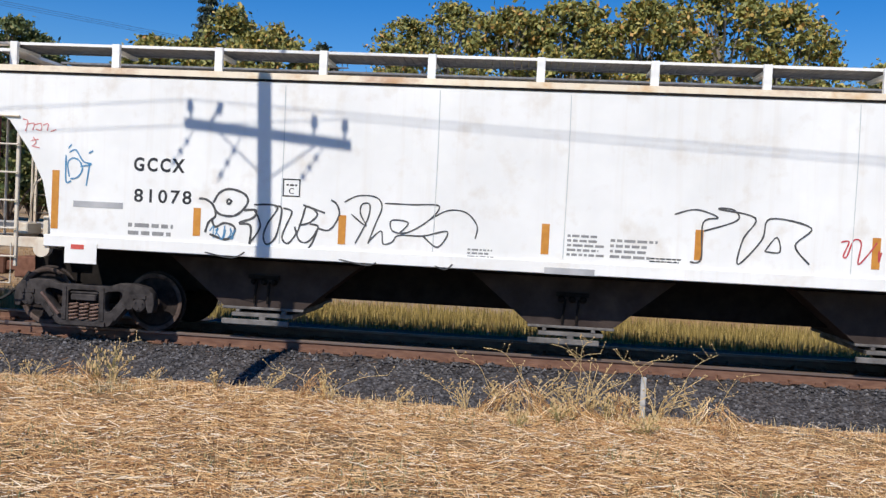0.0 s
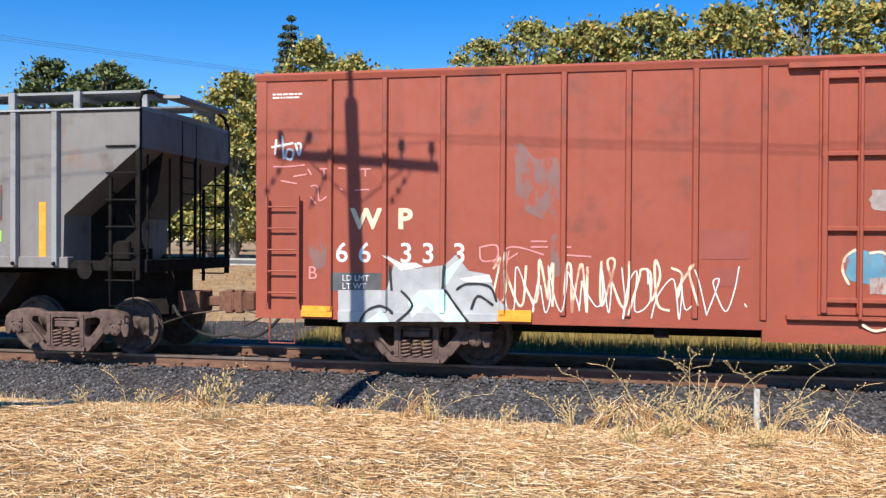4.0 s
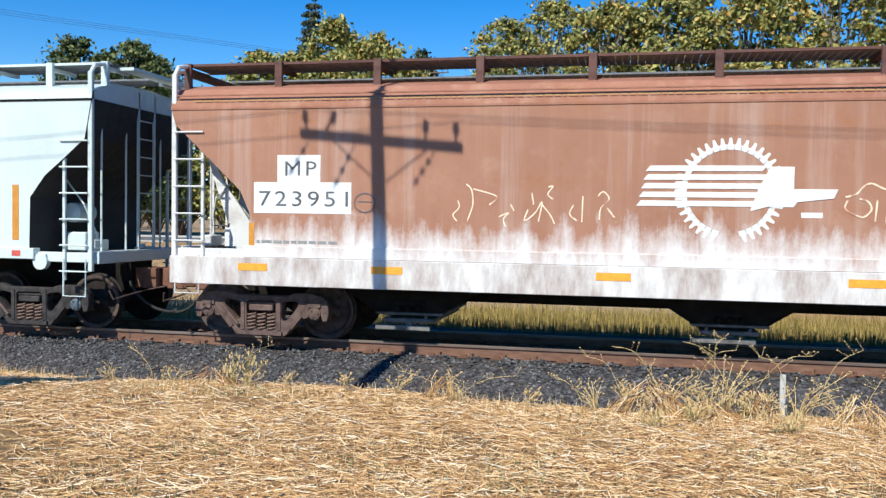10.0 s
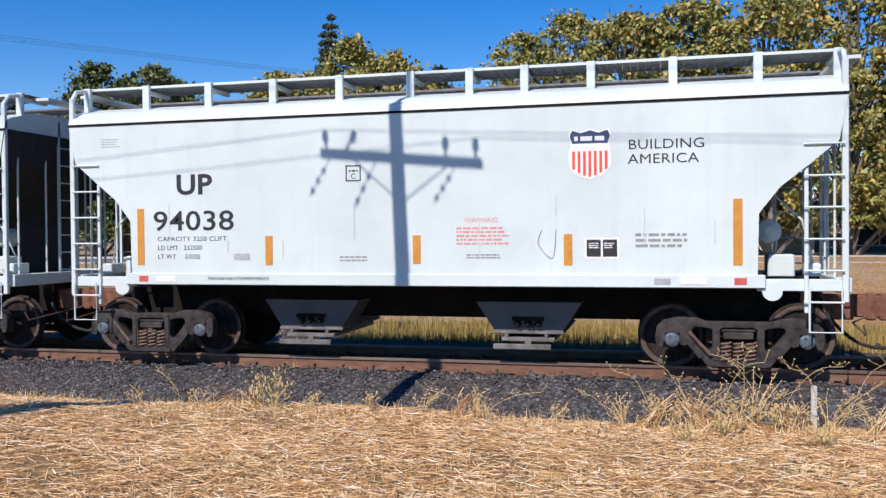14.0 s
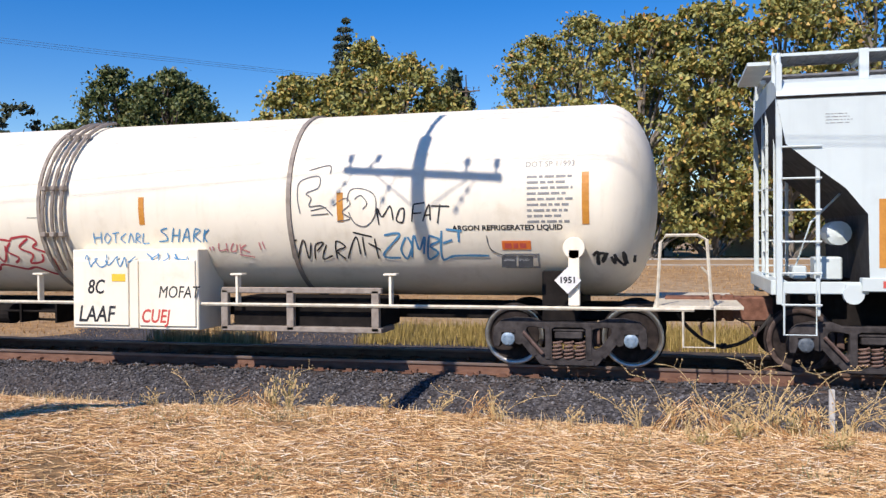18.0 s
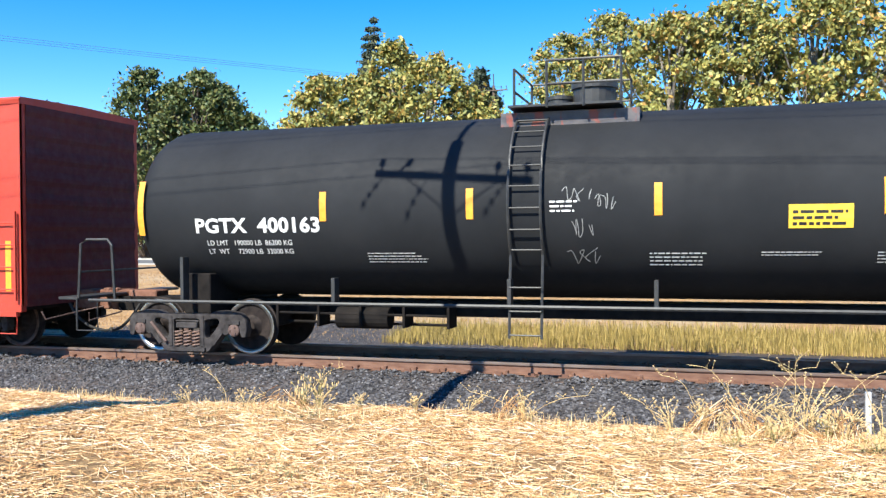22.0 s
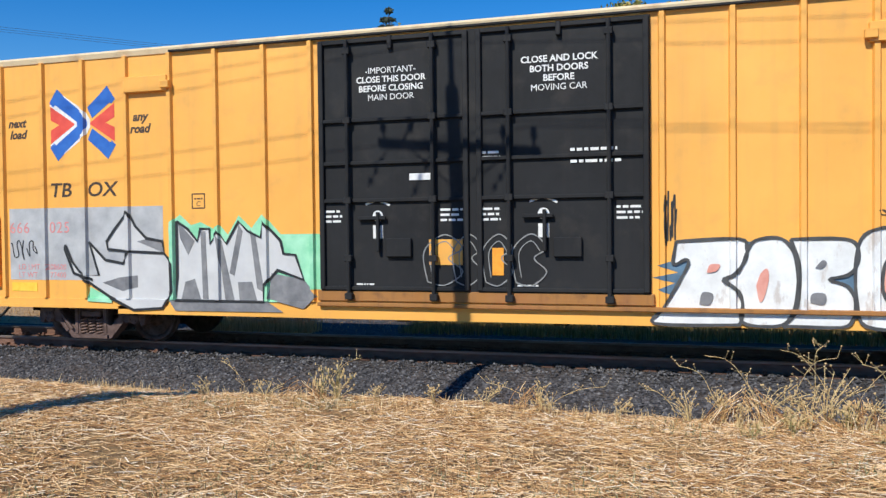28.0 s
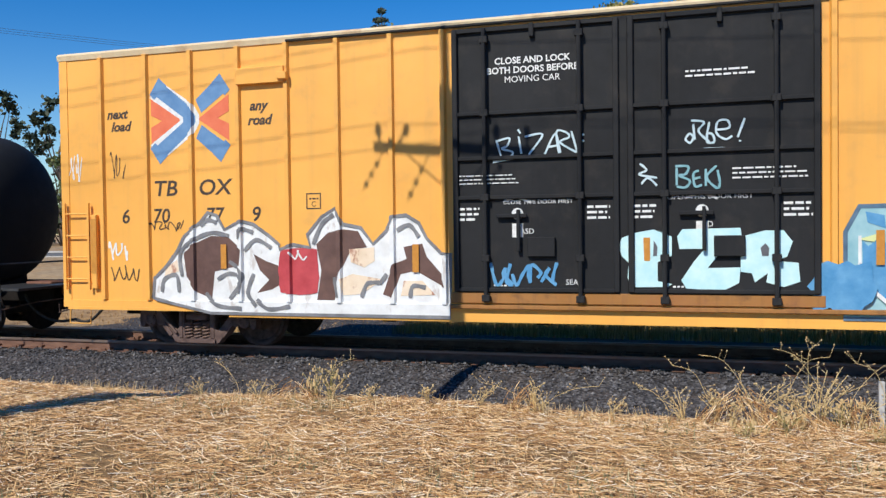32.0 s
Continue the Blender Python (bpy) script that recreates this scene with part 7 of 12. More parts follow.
    for pts in ([(5.6, 1.38), (5.72, 1.56), (5.84, 1.78), (5.92, 1.98)],
                [(8.15, 2.09), (8.31, 1.95), (8.49, 1.8), (8.62, 1.64)],
                [(8.55, 1.62), (8.71, 1.51), (8.86, 1.41)],):
        stroke(bm, pts, 0.07, FACE - 0.006)
    part("graffiti_outline", bm, "spray_white", c, "")
    bm = bmesh.new()
    for pts in ([(5.19, 2.03), (5.33, 2.06)],
                [(5.28, 2.07), (5.35, 2.12), (5.41, 1.99), (5.35, 1.92)],
                [(5.38, 2.12), (5.44, 2.16), (5.52, 2.08), (5.48, 1.95)],
                [(5.54, 2.15), (5.61, 2.18), (5.71, 2.1), (5.65, 1.98), (5.73, 2.01)],
                [(5.71, 2.06), (5.78, 1.98), (5.73, 1.82), (5.69, 1.73)],
                [(5.26, 1.83), (5.38, 1.88), (5.52, 1.83), (5.62, 1.75), (5.76, 1.7)],
                [(5.1, 1.46), (5.17, 1.29), (5.25, 1.2)],
                [(5.16, 1.3), (5.3, 1.31), (5.46, 1.32)],
                [(5.3, 1.07), (5.37, 0.94), (5.42, 1.07)],
                [(5.44, 0.96), (5.54, 1.08), (5.5, 0.95)],
                [(5.62, 0.91), (5.71, 1.11), (5.78, 0.96), (5.9, 0.92)],):
        stroke(bm, pts, 0.03, FACE - 0.006)
    for pts in ([(9.01, 1.84), (9.11, 1.79), (9.21, 1.89), (9.29, 1.8), (9.4, 1.83)],
                [(9.02, 1.58), (9.11, 1.46), (9.17, 1.57), (9.26, 1.43), (9.37, 1.51)],
                [(9.26, 1.49), (9.23, 1.28)],
                [(8.9, 1.06), (9.03, 0.93), (9.16, 1.06), (9.33, 1.07), (9.53, 1.03)],
                [(8.99, 0.91), (9.16, 0.98), (9.42, 0.96), (9.55, 1.04)],):
        stroke(bm, pts, 0.03, FACE - 0.006)
    part("graffiti_outline", bm, "ink_white", c, "white sprayed tags")
    frame_box(c, 7.9, 8.4, 1.40, 1.70, "ink_white", "ink_black", FACE - 0.006)
    strip(c, 6.35, 6.55, 1.52, 1.70, "ink_white", FACE - 0.006, "paper_tag")
    scribble(c, -0.10, 1.10, 3.44, 3.82, "ink_pink", FACE - 0.047, 61, 0.022, 9, label="faded chalk scrawl on the door")
    scribble(c, 0.20, 0.85, 2.45, 2.90, "ink_pink", FACE - 0.047, 62, 0.018, 6)
    scribble(c, 1.85, 2.30, 1.90, 2.15, "ink_pink", FACE, 63, 0.02, 5)
    bm = bmesh.new()
    blob(bm, -1.10, -0.30, 2.42, 2.72, FACE - 0.047, 64, 24, 0.06)
    part("grime_smear", bm, "spray_taupe", c)
    strip(c, -3.22, -2.57, 1.77, 2.17, "patch_red", FACE, "vent_panel")
    strip(c, -3.05, -2.75, 1.4, 1.65, "patch_red", FACE, "vent_panel")
    strip(c, 3.3, 4.9, 2.1, 2.13, "patch_red", FACE, "weld_line")
    for s in (-1, 1):
        ladder(c, s * 9.48, s * 8.98, 1.05, 2.65, FACE - 0.08, 5, "box_red")
        part("sill_step", tube(bmesh.new(), [(s * 9.45, FACE, 0.85), (s * 9.45, FACE - 0.02, 0.45), (s * 9.05, FACE - 0.02, 0.45), (s * 9.05, FACE, 0.85)], 0.016, 6), "box_red", c)
    return add(c, -19.205)


# dull grey ribbed hopper
def make_grey_hopper():
    ribs = (-7.15, -6.38, -5.62, -4.85, -4.04, -3.18, -2.36, -1.43, -0.49, 0.48, 1.42, 2.34, 3.18, 3.99, 4.84, 5.66, 6.41, 7.14)
    c = hopper_car("hopper_car", "dull grey ribbed covered hopper railcar with faded lettering", "cars of the freight train", 17.13, 1.55, 4.02, 4.32,
                   "grey_hopper", "grey_rib", [(1.32, 1.57), (1.31, 2.0), (1.30, 2.37), (0.65, 2.9), (0.0, 3.43)],
                   [(-4.75, 1.3), (0.05, 1.3), (4.7, 1.3)], (-7.1, 7.1), 1, 1, ribs, np.arange(-8.4, 8.5, 1.2), end_mat="under", rail_mat="grey_rib", bay_top=1.42, rib_mat="grey_rib", out_w=0.63)
    part("top_chord", bevelled(boxes((-4.95, 4.95, FACE - 0.11, FACE + 0.05, 3.93, 4.06)), 0.012), "grey_rib", c)
    for e in (-1, 1):
        h = e * 8.565
        plate = [(h - e * 1.3, 1.55), (h - e * 1.3, 2.37), (h - e * 0.02, 3.42), (h - e * 0.12, 2.75), (h - e * 0.42, 2.2), (h - e * 0.42, 1.55)]
        part("shear_plate", prism(bmesh.new(), plate, "y", -0.9, -0.86), "under", c, "black end shear plate")
    stud = finish(lathe(bmesh.new(), (0, FACE - 0.08, 1.60), [(-0.03, 0.03), (0.0, 0.035)], 8), "rib_stud", "under")
    for u in ribs:
        piece("rib_stud", stud, c, u)
    words(c, "U", -6.13, 2.82, 0.31, "spray_dark", FACE, bold=0.012)
    words(c, "P", -5.37, 2.82, 0.31, "spray_dark", FACE, bold=0.012)
    for ch, u in (("7", -6.75), ("6", -6.13), ("3", -5.37), ("9", -3.70)):
        words(c, ch, u, 2.31, 0.29, "spray_dark", FACE, bold=0.010)
    strip(c, -6.22, -5.74, 2.07, 2.17, "ink_white", name="white_bar")
    strip(c, -5.48, -4.93, 2.06, 2.17, "ink_white", name="white_bar")
    strip(c, -4.72, -4.5, 2.06, 2.16, "ink_white", name="white_bar")
    for u, a, b in ((-6.88, 1.73, 2.64), (-3.82, 1.68, 2.15), (-1.84, 1.68, 2.13), (-0.27, 1.66, 2.15), (3.06, 1.67, 2.14), (6.88, 1.64, 2.58)):
        strip(c, u - 0.06, u + 0.06, a, b, "orange", FACE)
    frame_box(c, 4.21, 4.68, 1.76, 2.16, "ink_white", None, w=0.02)
    frame_box(c, 5.01, 5.48, 1.77, 2.15, "ink_white", "spray_mid", w=0.02)
    bm = bmesh.new()
    rect(bm, 5.87, 6.15, 2.29, 2.85, FACE, 0.01)
    lv = part("louvred_plate", bm, "spray_mid", c)
    slat = finish(boxes((5.92, 6.10, FACE - 0.022, FACE - 0.01, 2.36, 2.385)), "louvre", "spray_mid")
    for k in range(7):
        piece("louvre", slat, lv, 0, 0, k * 0.065)
    strip(c, 5.88, 6.14, 1.95, 2.12, "lime", name="lime_sticker")
    bars(c, -6.2, -5.75, 1.85, 2.02, 2, "ink_grey", FACE, 3)
    bars(c, 4.2, 4.7, 2.24, 2.30, 1, "ink_grey", FACE, 7)
    # faint shadows of painted-out lettering
    for u, v, r in ((0.93, 2.60, 0.20), (-1.0, 1.95, 0.19), (2.75, 1.95, 0.23)):
        bm = bmesh.new()
        stroke(bm, [(u + r * math.cos(q), v + r * 1.15 * math.sin(q)) for q in np.linspace(0, math.tau, 15)], 0.09, FACE)
        part("painted_out_mark", bm, "ghost", c)
    for u, v in ((-1.9, 2.60), (-0.97, 2.60), (1.88, 2.60), (-1.9, 1.95), (0.96, 1.95), (1.85, 1.95)):
        bm = bmesh.new()
        blob(bm, u - 0.2, u + 0.2, v - 0.23, v + 0.23, FACE, int(u * 10 + v * 100), 18, 0.2)
        part("painted_out_mark", bm, "ghost_dim", c)
    for k, (u, v, w, h) in enumerate(((-4.6, 1.75, 0.5, 0.35), (3.45, 1.9, 0.45, 0.5), (-2.1, 3.2, 0.3, 0.06), (-1.1, 2.0, 0.3, 0.1))):
        bm = bmesh.new()
        blob(bm, u - w / 2, u + w / 2, v - h / 2, v + h / 2, FACE, 60 + k, 16, 0.3)
        part("rust_patch", bm, "rust_patch", c)
    return add(c, -39.385)


M["ghost"] = plain("faded_ghost_lettering", (0.235, 0.225, 0.215), (0.34, 0.33, 0.32), 3, 0.7)
M["ghost_dim"] = plain("thin_painted_out_mark", (0.23, 0.215, 0.205), (0.30, 0.285, 0.275), 4, 0.7)
M["rust_patch"] = plain("thin_rust_stain", (0.20, 0.12, 0.085), (0.34, 0.27, 0.22), 6, 0.8)


# faded brown hopper with white residue
def make_brown_hopper():
    c = hopper_car("hopper_car", "faded brown covered hopper railcar streaked with white residue", "cars of the freight train", 16.8, 1.43, 3.70, 4.38,
                   "brown_hopper", "brown_roof", [(1.33, 1.45), (1.33, 2.08), (1.17, 2.43), (0.6, 2.96), (0.08, 3.44)],
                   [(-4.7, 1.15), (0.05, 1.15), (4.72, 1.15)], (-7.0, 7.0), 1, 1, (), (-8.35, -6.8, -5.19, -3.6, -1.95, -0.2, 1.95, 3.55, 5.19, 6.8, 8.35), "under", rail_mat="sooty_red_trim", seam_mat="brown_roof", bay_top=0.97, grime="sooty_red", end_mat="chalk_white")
    for s in (-1, 1):
        plate = [(s * a, b) for a, b in ((8.2, 3.38), (7.77, 2.57), (7.1, 1.63), (7.1, 1.44), (7.53, 1.44), (7.86, 2.33))]
        part("shear_plate", prism(bmesh.new(), plate, "y", -1.05, -1.01), "chalk_white", c, "pale grey end shear plate")
    part("sill_plate", bevelled(boxes((-8.4, 8.4, FACE - 0.035, FACE + 0.12, 0.98, 1.41)), 0.008), "chalky_brown", c)
    bm = bmesh.new()
    cx, cz = -0.07, 2.47
    for k in range(40):
        a = k * math.tau / 40
        if math.sin(a) > -0.97:
            for r0, r1, w in ((0.56, 0.72, 0.045), (0.56, 0.63, 0.05)):
                p, q = np.array((math.cos(a), math.sin(a))), np.array((-math.sin(a), math.cos(a)))
                o = np.array((cx, cz))
                sheet_piece(bm, [tuple(o + p * r0 - q * w), tuple(o + p * r1 - q * w * (0.35 if r1 > 0.7 else 1)), tuple(o + p * r1 + q * w * (0.35 if r1 > 0.7 else 1)), tuple(o + p * r0 + q * w)], FACE - (0.0 if r1 > 0.7 else 0.001))
    for k in range(5):
        z = 2.74 - k * 0.12
        prism(bm, [(-1.18 - 0.03 * k, z), (0.35 + 0.1 * k, z), (0.40 + 0.1 * k, z + 0.075), (-1.12 - 0.03 * k, z + 0.075)], "y", FACE - 0.007, FACE)
    prism(bm, [(0.2, 2.2), (0.55, 2.3), (1.25, 2.38), (1.3, 2.5), (0.75, 2.5), (0.75, 2.8), (0.45, 2.8), (0.3, 2.5)], "y", FACE - 0.009, FACE)
    part("wheel_emblem", bm, "ink_white", c, "white toothed wheel emblem with speed lines")
    bars(c, 0.85, 1.2, 2.12, 2.26, 1, "ink_white", FACE, 2)
    bm = bmesh.new()
    for pts in ([(1.39, 2.4), (1.52, 2.44), (1.62, 2.55), (1.71, 2.58), (1.82, 2.53), (1.94, 2.49), (2.15, 2.5), (2.34, 2.52), (2.52, 2.55), (2.65, 2.58), (2.77, 2.57), (2.89, 2.49), (3.01, 2.42), (3.03, 2.34), (2.98, 2.25), (3.02, 2.15), (3.14, 2.09), (3.25, 2.06)],
                [(1.42, 2.36), (1.39, 2.25), (1.51, 2.17), (1.62, 2.14), (1.71, 2.24), (1.67, 2.34), (1.56, 2.38)],
                [(1.94, 2.49), (1.94, 2.32), (1.9, 2.16), (1.91, 2.04), (2, 1.95)],
                [(1.78, 2.36), (1.76, 2.08)],
                [(2.13, 2.41), (2.07, 2.16)],
                [(2.28, 2.5), (2.23, 2.34), (2.3, 2.2), (2.41, 2.12), (2.53, 2.18), (2.61, 2.33), (2.62, 2.45), (2.48, 2.52)],):
        stroke(bm, pts, 0.022, FACE - 0)
    for pts in ([(2.44, 2.33), (2.53, 2.23), (2.65, 2.12), (2.53, 2.07)],
                [(2.81, 2.45), (2.89, 2.34), (2.86, 2.21), (2.87, 2.02)],
                [(2.73, 2.21), (2.69, 2.04), (2.82, 2.02)],
                [(3.25, 2.06), (3.1, 2.02), (2.98, 1.97), (2.94, 1.84)],
                [(2.32, 2.15), (2.24, 2.04), (2.22, 1.87)],):
        stroke(bm, pts, 0.022, FACE - 0)
    part("graffiti_outline", bm, "spray_cream", c, "cream sprayed wavy outline")
    bm = bmesh.new()
    for pts in ([(-3.82, 2.31), (-3.8, 2.21), (-3.89, 2.1), (-3.83, 2.01)],
                [(-3.7, 2.55), (-3.62, 2.46), (-3.6, 2.25), (-3.68, 2.01)],
                [(-3.6, 2.48), (-3.25, 2.37), (-3.36, 2.25)],
                [(-3.22, 2.08), (-3.08, 2.14), (-3.15, 2.05), (-3.12, 1.94)],
                [(-3.05, 2.26), (-3, 2.17)],
                [(-2.75, 2.43), (-2.72, 2.26)],
                [(-2.8, 2.19), (-2.85, 2.03), (-2.7, 2.14), (-2.6, 2.3), (-2.65, 2.02)],
                [(-2.52, 2.51), (-2.45, 2.52), (-2.52, 2.41), (-2.45, 2.34)],
                [(-2.6, 2.26), (-2.48, 2.11), (-2.42, 1.99)],
                [(-2.16, 2.26), (-2.21, 2.13), (-2.11, 2.04)],
                [(-2.03, 2.39), (-2.04, 2.02)],
                [(-1.82, 2.39), (-1.75, 2.45), (-1.67, 2.35), (-1.78, 2.22), (-1.8, 2.06)],
                [(-1.69, 2.22), (-1.59, 2.09)],):
        stroke(bm, pts, 0.018, FACE - 0)
    for pts in ([(3.46, 2.41), (3.5, 2.29), (3.46, 2.21)],
                [(3.54, 2.37), (3.61, 2.41), (3.67, 2.29), (3.58, 2.29)],
                [(3.85, 2.45), (3.85, 2.37)],
                [(3.95, 2.35), (4.03, 2.29), (3.96, 2.17)],
                [(3.78, 2.17), (3.83, 2.16)],
                [(4.34, 2.29), (4.36, 2.1)],):
        stroke(bm, pts, 0.018, FACE - 0)
    part("graffiti_tag", bm, "spray_cream", c, "thin cream sprayed tags")
    scribble(c, 6.95, 8.2, 2.75, 3.3, "ink_grey", FACE, 54, 0.02, 13)
    scribble(c, 5.5, 6.4, 2.05, 2.4, "spray_mid", FACE, 55, 0.015, 5)
    bm = bmesh.new()
    for pts in ([(1.96, 1.26), (2.01, 1.09), (2.13, 1.08), (2.17, 1.22), (2.06, 1.3)],
                [(2.21, 1.26), (2.34, 1.31), (2.38, 1.2), (2.28, 1.17), (2.38, 1.06)],
                [(2.42, 1.31), (2.59, 1.31), (2.61, 1.21), (2.46, 1.19), (2.61, 1.07)],
                [(2.71, 1.21), (2.83, 1.24), (2.89, 1.16), (2.79, 1.07), (2.7, 1.11), (2.69, 1.21)],
                [(2.94, 1.28), (3.04, 1.12), (2.92, 1.09)],
                [(3.24, 1.13), (3.28, 1.33), (3.34, 1.35), (3.32, 1.21), (3.24, 1.22)],
                [(3.4, 1.35), (3.48, 1.25), (3.44, 1.13), (3.52, 1.09)],):
        stroke(bm, pts, 0.024, FACE - 0.038)
    part("graffiti_tag", bm, "ink_white", c, "white letters sprayed on the sill")
    strip(c, -6.62, -5.93, 2.56, 2.97, "ink_white", name="stencil_panel")
    strip(c, -7.0, -5.44, 2.09, 2.56, "ink_white", name="stencil_panel")
    words(c, "MP", -6.52, 2.66, 0.23, "spray_dark", FACE - 0.004, space=1.25, fit=0.5)
    words(c, "723951", -6.93, 2.20, 0.24, "spray_dark", FACE - 0.004, space=1.25, fit=1.42)
    ring = [(-5.23 + 0.16 * math.cos(k * 0.4833), 2.26 + 0.14 * math.sin(k * 0.4833)) for k in range(14)]
    bm = bmesh.new()
    stroke(bm, ring, 0.018, FACE)
    stroke(bm, [(-5.34, 2.28), (-5.12, 2.27)], 0.014, FACE)
    part("graffiti_tag", bm, "spray_dark", c)
    strip(c, -7.08, -6.99, 1.55, 1.94)
    for u in (-7.0, -4.87, -1.59, 1.69, 4.02, 6.85):
        strip(c, u - 0.24, u + 0.24, 1.21, 1.32, "orange", FACE - 0.037)
    frame_box(c, 5.41, 6.30, 1.60, 1.93, "ink_white", "ink_black")
    bars(c, 4.75, 5.35, 1.75, 1.98, 4, "spray_mid", FACE, 9)
    bm = bmesh.new()
    blob(bm, 6.6, 6.95, 1.48, 1.68, FACE - 0.004, 58)
    part("lime_spot", bm, "lime", c)
    bars(c, -6.95, -5.2, 1.55, 1.72, 2, "ink_grey", FACE - 0.003, 10)
    part("roof_bead", boxes((-8.3, 8.3, FACE - 0.02, FACE + 0.02, 3.88, 3.90)), "brown_roof", c)
    bars(c, -8.0, 8.0, 3.80, 3.96, 2, "dull_yellow", FACE - 0.004, 12, 0.18, "faded_stripe")
    part("valve_box", bevelled(boxes((7.1, 7.4, FACE - 0.06, FACE, 0.80, 1.02)), 0.01), "ladder_white", c)
    return add(c, -57.775)


M["dull_yellow"] = plain("dull_yellow_marking", (0.42, 0.24, 0.07), (0.52, 0.33, 0.12), 6, 0.7)


# three light grey hoppers alike
def make_light_hopper(x, number, limit, light, tag, seed, shift=0.0, up=0.0):
    extra = " and black scrawled graffiti" if tag else ""
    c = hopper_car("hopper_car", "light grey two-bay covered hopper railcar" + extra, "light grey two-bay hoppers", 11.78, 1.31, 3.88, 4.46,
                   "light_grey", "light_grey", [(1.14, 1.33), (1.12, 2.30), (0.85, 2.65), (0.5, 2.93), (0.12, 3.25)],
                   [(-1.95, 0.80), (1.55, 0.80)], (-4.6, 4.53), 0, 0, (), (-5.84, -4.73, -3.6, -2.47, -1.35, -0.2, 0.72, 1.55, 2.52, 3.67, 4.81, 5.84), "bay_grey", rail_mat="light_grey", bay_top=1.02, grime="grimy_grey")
    words(c, "UP", -4.28 + shift, 2.72, 0.32, "ink_black", FACE, bold=0.012, space=1.05, fit=0.62)
    words(c, number, -4.28 - shift * 0.26, 2.15, 0.32, "ink_black", FACE, bold=0.012, space=1.02, fit=1.40)
    words(c, "CAPACITY 3250 CUFT", -4.28, 1.98, 0.075, "ink_black", FACE, space=1.05, fit=1.2)
    words(c, "LD LMT   " + limit, -4.28, 1.84, 0.075, "ink_black", FACE, space=1.05)
    words(c, "LT WT     " + light, -4.28, 1.70, 0.075, "ink_black", FACE, space=1.05)
    words(c, "THIS CAR HAS 2 COMPARTMENTS", -3.4, 1.37, 0.05, "ink_black", FACE - 0.032)
    words(c, "BUILDING", 3.05, 3.21, 0.14, "ink_black", FACE, bold=0.0, space=1.03, fit=1.0)
    words(c, "AMERICA", 3.05, 3.01, 0.14, "ink_black", FACE, bold=0.0, space=1.03, fit=0.95)
    shield(c, 2.53, 3.16, 0.60, 0.72, "ink_navy", "ink_white", "logo_red")
    plate_c(c, -1.1, 2.44 + up, 0.24, "ink_black")
    for u, a, b in ((-4.58, 1.6, 2.5), (-2.36, 1.6, 2.05), (0.0, 1.62, 2.04), (2.22, 1.6, 2.04), (4.5, 1.6, 2.5)):
        strip(c, u - 0.06, u + 0.06, a, b)
    frame_box(c, 2.45, 2.93, 1.69, 1.99, "ink_white", "ink_black")
    words(c, "WARNING", 0.72, 2.22, 0.075, "ink_pink", FACE)
    bars(c, 0.6, 1.45, 1.90, 2.18, 5, "ink_pink", FACE, seed)
    bars(c, 0.75, 1.35, 1.70, 1.78, 2, "ink_grey", FACE, seed + 1)
    bars(c, 3.15, 3.85, 1.85, 2.08, 3, "ink_grey", FACE, seed + 2)
    bars(c, -1.2, -0.75, 1.66, 1.76, 2, "ink_grey", FACE, seed + 3)
    bars(c, -5.28, -4.93, 3.50, 3.66, 4, "ink_grey", FACE, seed + 5, 0.25)
    strip(c, -2.95, -2.68, 1.68, 1.78, "galv", name="small_plate")
    for u in (-4.6, 4.45):
        strip(c, u, u + 0.16, 1.34, 1.43, "ink_red", FACE - 0.032, "red_label")
    strip(c, -4.3, -3.95, 1.34, 1.43, "ink_white", FACE - 0.032, "white_label")
    strip(c, 3.75, 4.1, 1.34, 1.43, "ink_white", FACE - 0.032, "white_label")
    strip(c, 3.4, 3.62, 1.34, 1.42, "galv", FACE - 0.032, "small_plate")
    bm = bmesh.new()
    rnd = random.Random(seed)
    for k in range(9):
        u = -4 + k + rnd.uniform(-0.3, 0.3)
        z = rnd.uniform(1.7, 2.3)
        stroke(bm, [(u, z + rnd.uniform(0.2, 0.6)), (u, z)], 0.02, FACE, False)
    part("run_marks", bm, "ink_run", c)
    if tag:
        bm = bmesh.new()
        for pts in ([(-4.57, 1.77), (-4.59, 1.83), (-4.48, 1.9), (-4.3, 1.91), (-4.2, 1.87), (-4.18, 1.81), (-4.3, 1.75), (-4.48, 1.72), (-4.56, 1.75)],
                    [(-4.14, 1.9), (-4.12, 1.94), (-4.11, 1.85), (-4.12, 1.69), (-4.12, 1.56)],
                    [(-4.11, 1.85), (-4.07, 1.72), (-4.02, 1.56)],
                    [(-3.93, 1.93), (-3.98, 1.84), (-3.94, 1.75), (-3.92, 1.56), (-3.93, 1.3)],
                    [(-3.94, 1.77), (-3.81, 1.77), (-3.6, 1.69), (-3.42, 1.63), (-3.39, 1.53), (-3.41, 1.34)],
                    [(-4.29, 1.56), (-4.11, 1.55), (-3.91, 1.54), (-3.7, 1.56), (-3.39, 1.62), (-3.11, 1.63), (-2.96, 1.64), (-3.18, 1.71), (-3.54, 1.77)],
                    [(-4.5, 1.37), (-4.37, 1.49), (-4.21, 1.54)],
                    [(-3.88, 1.5), (-3.74, 1.4), (-3.65, 1.32)],):
            stroke(bm, pts, 0.030, FACE, sill=1.475)
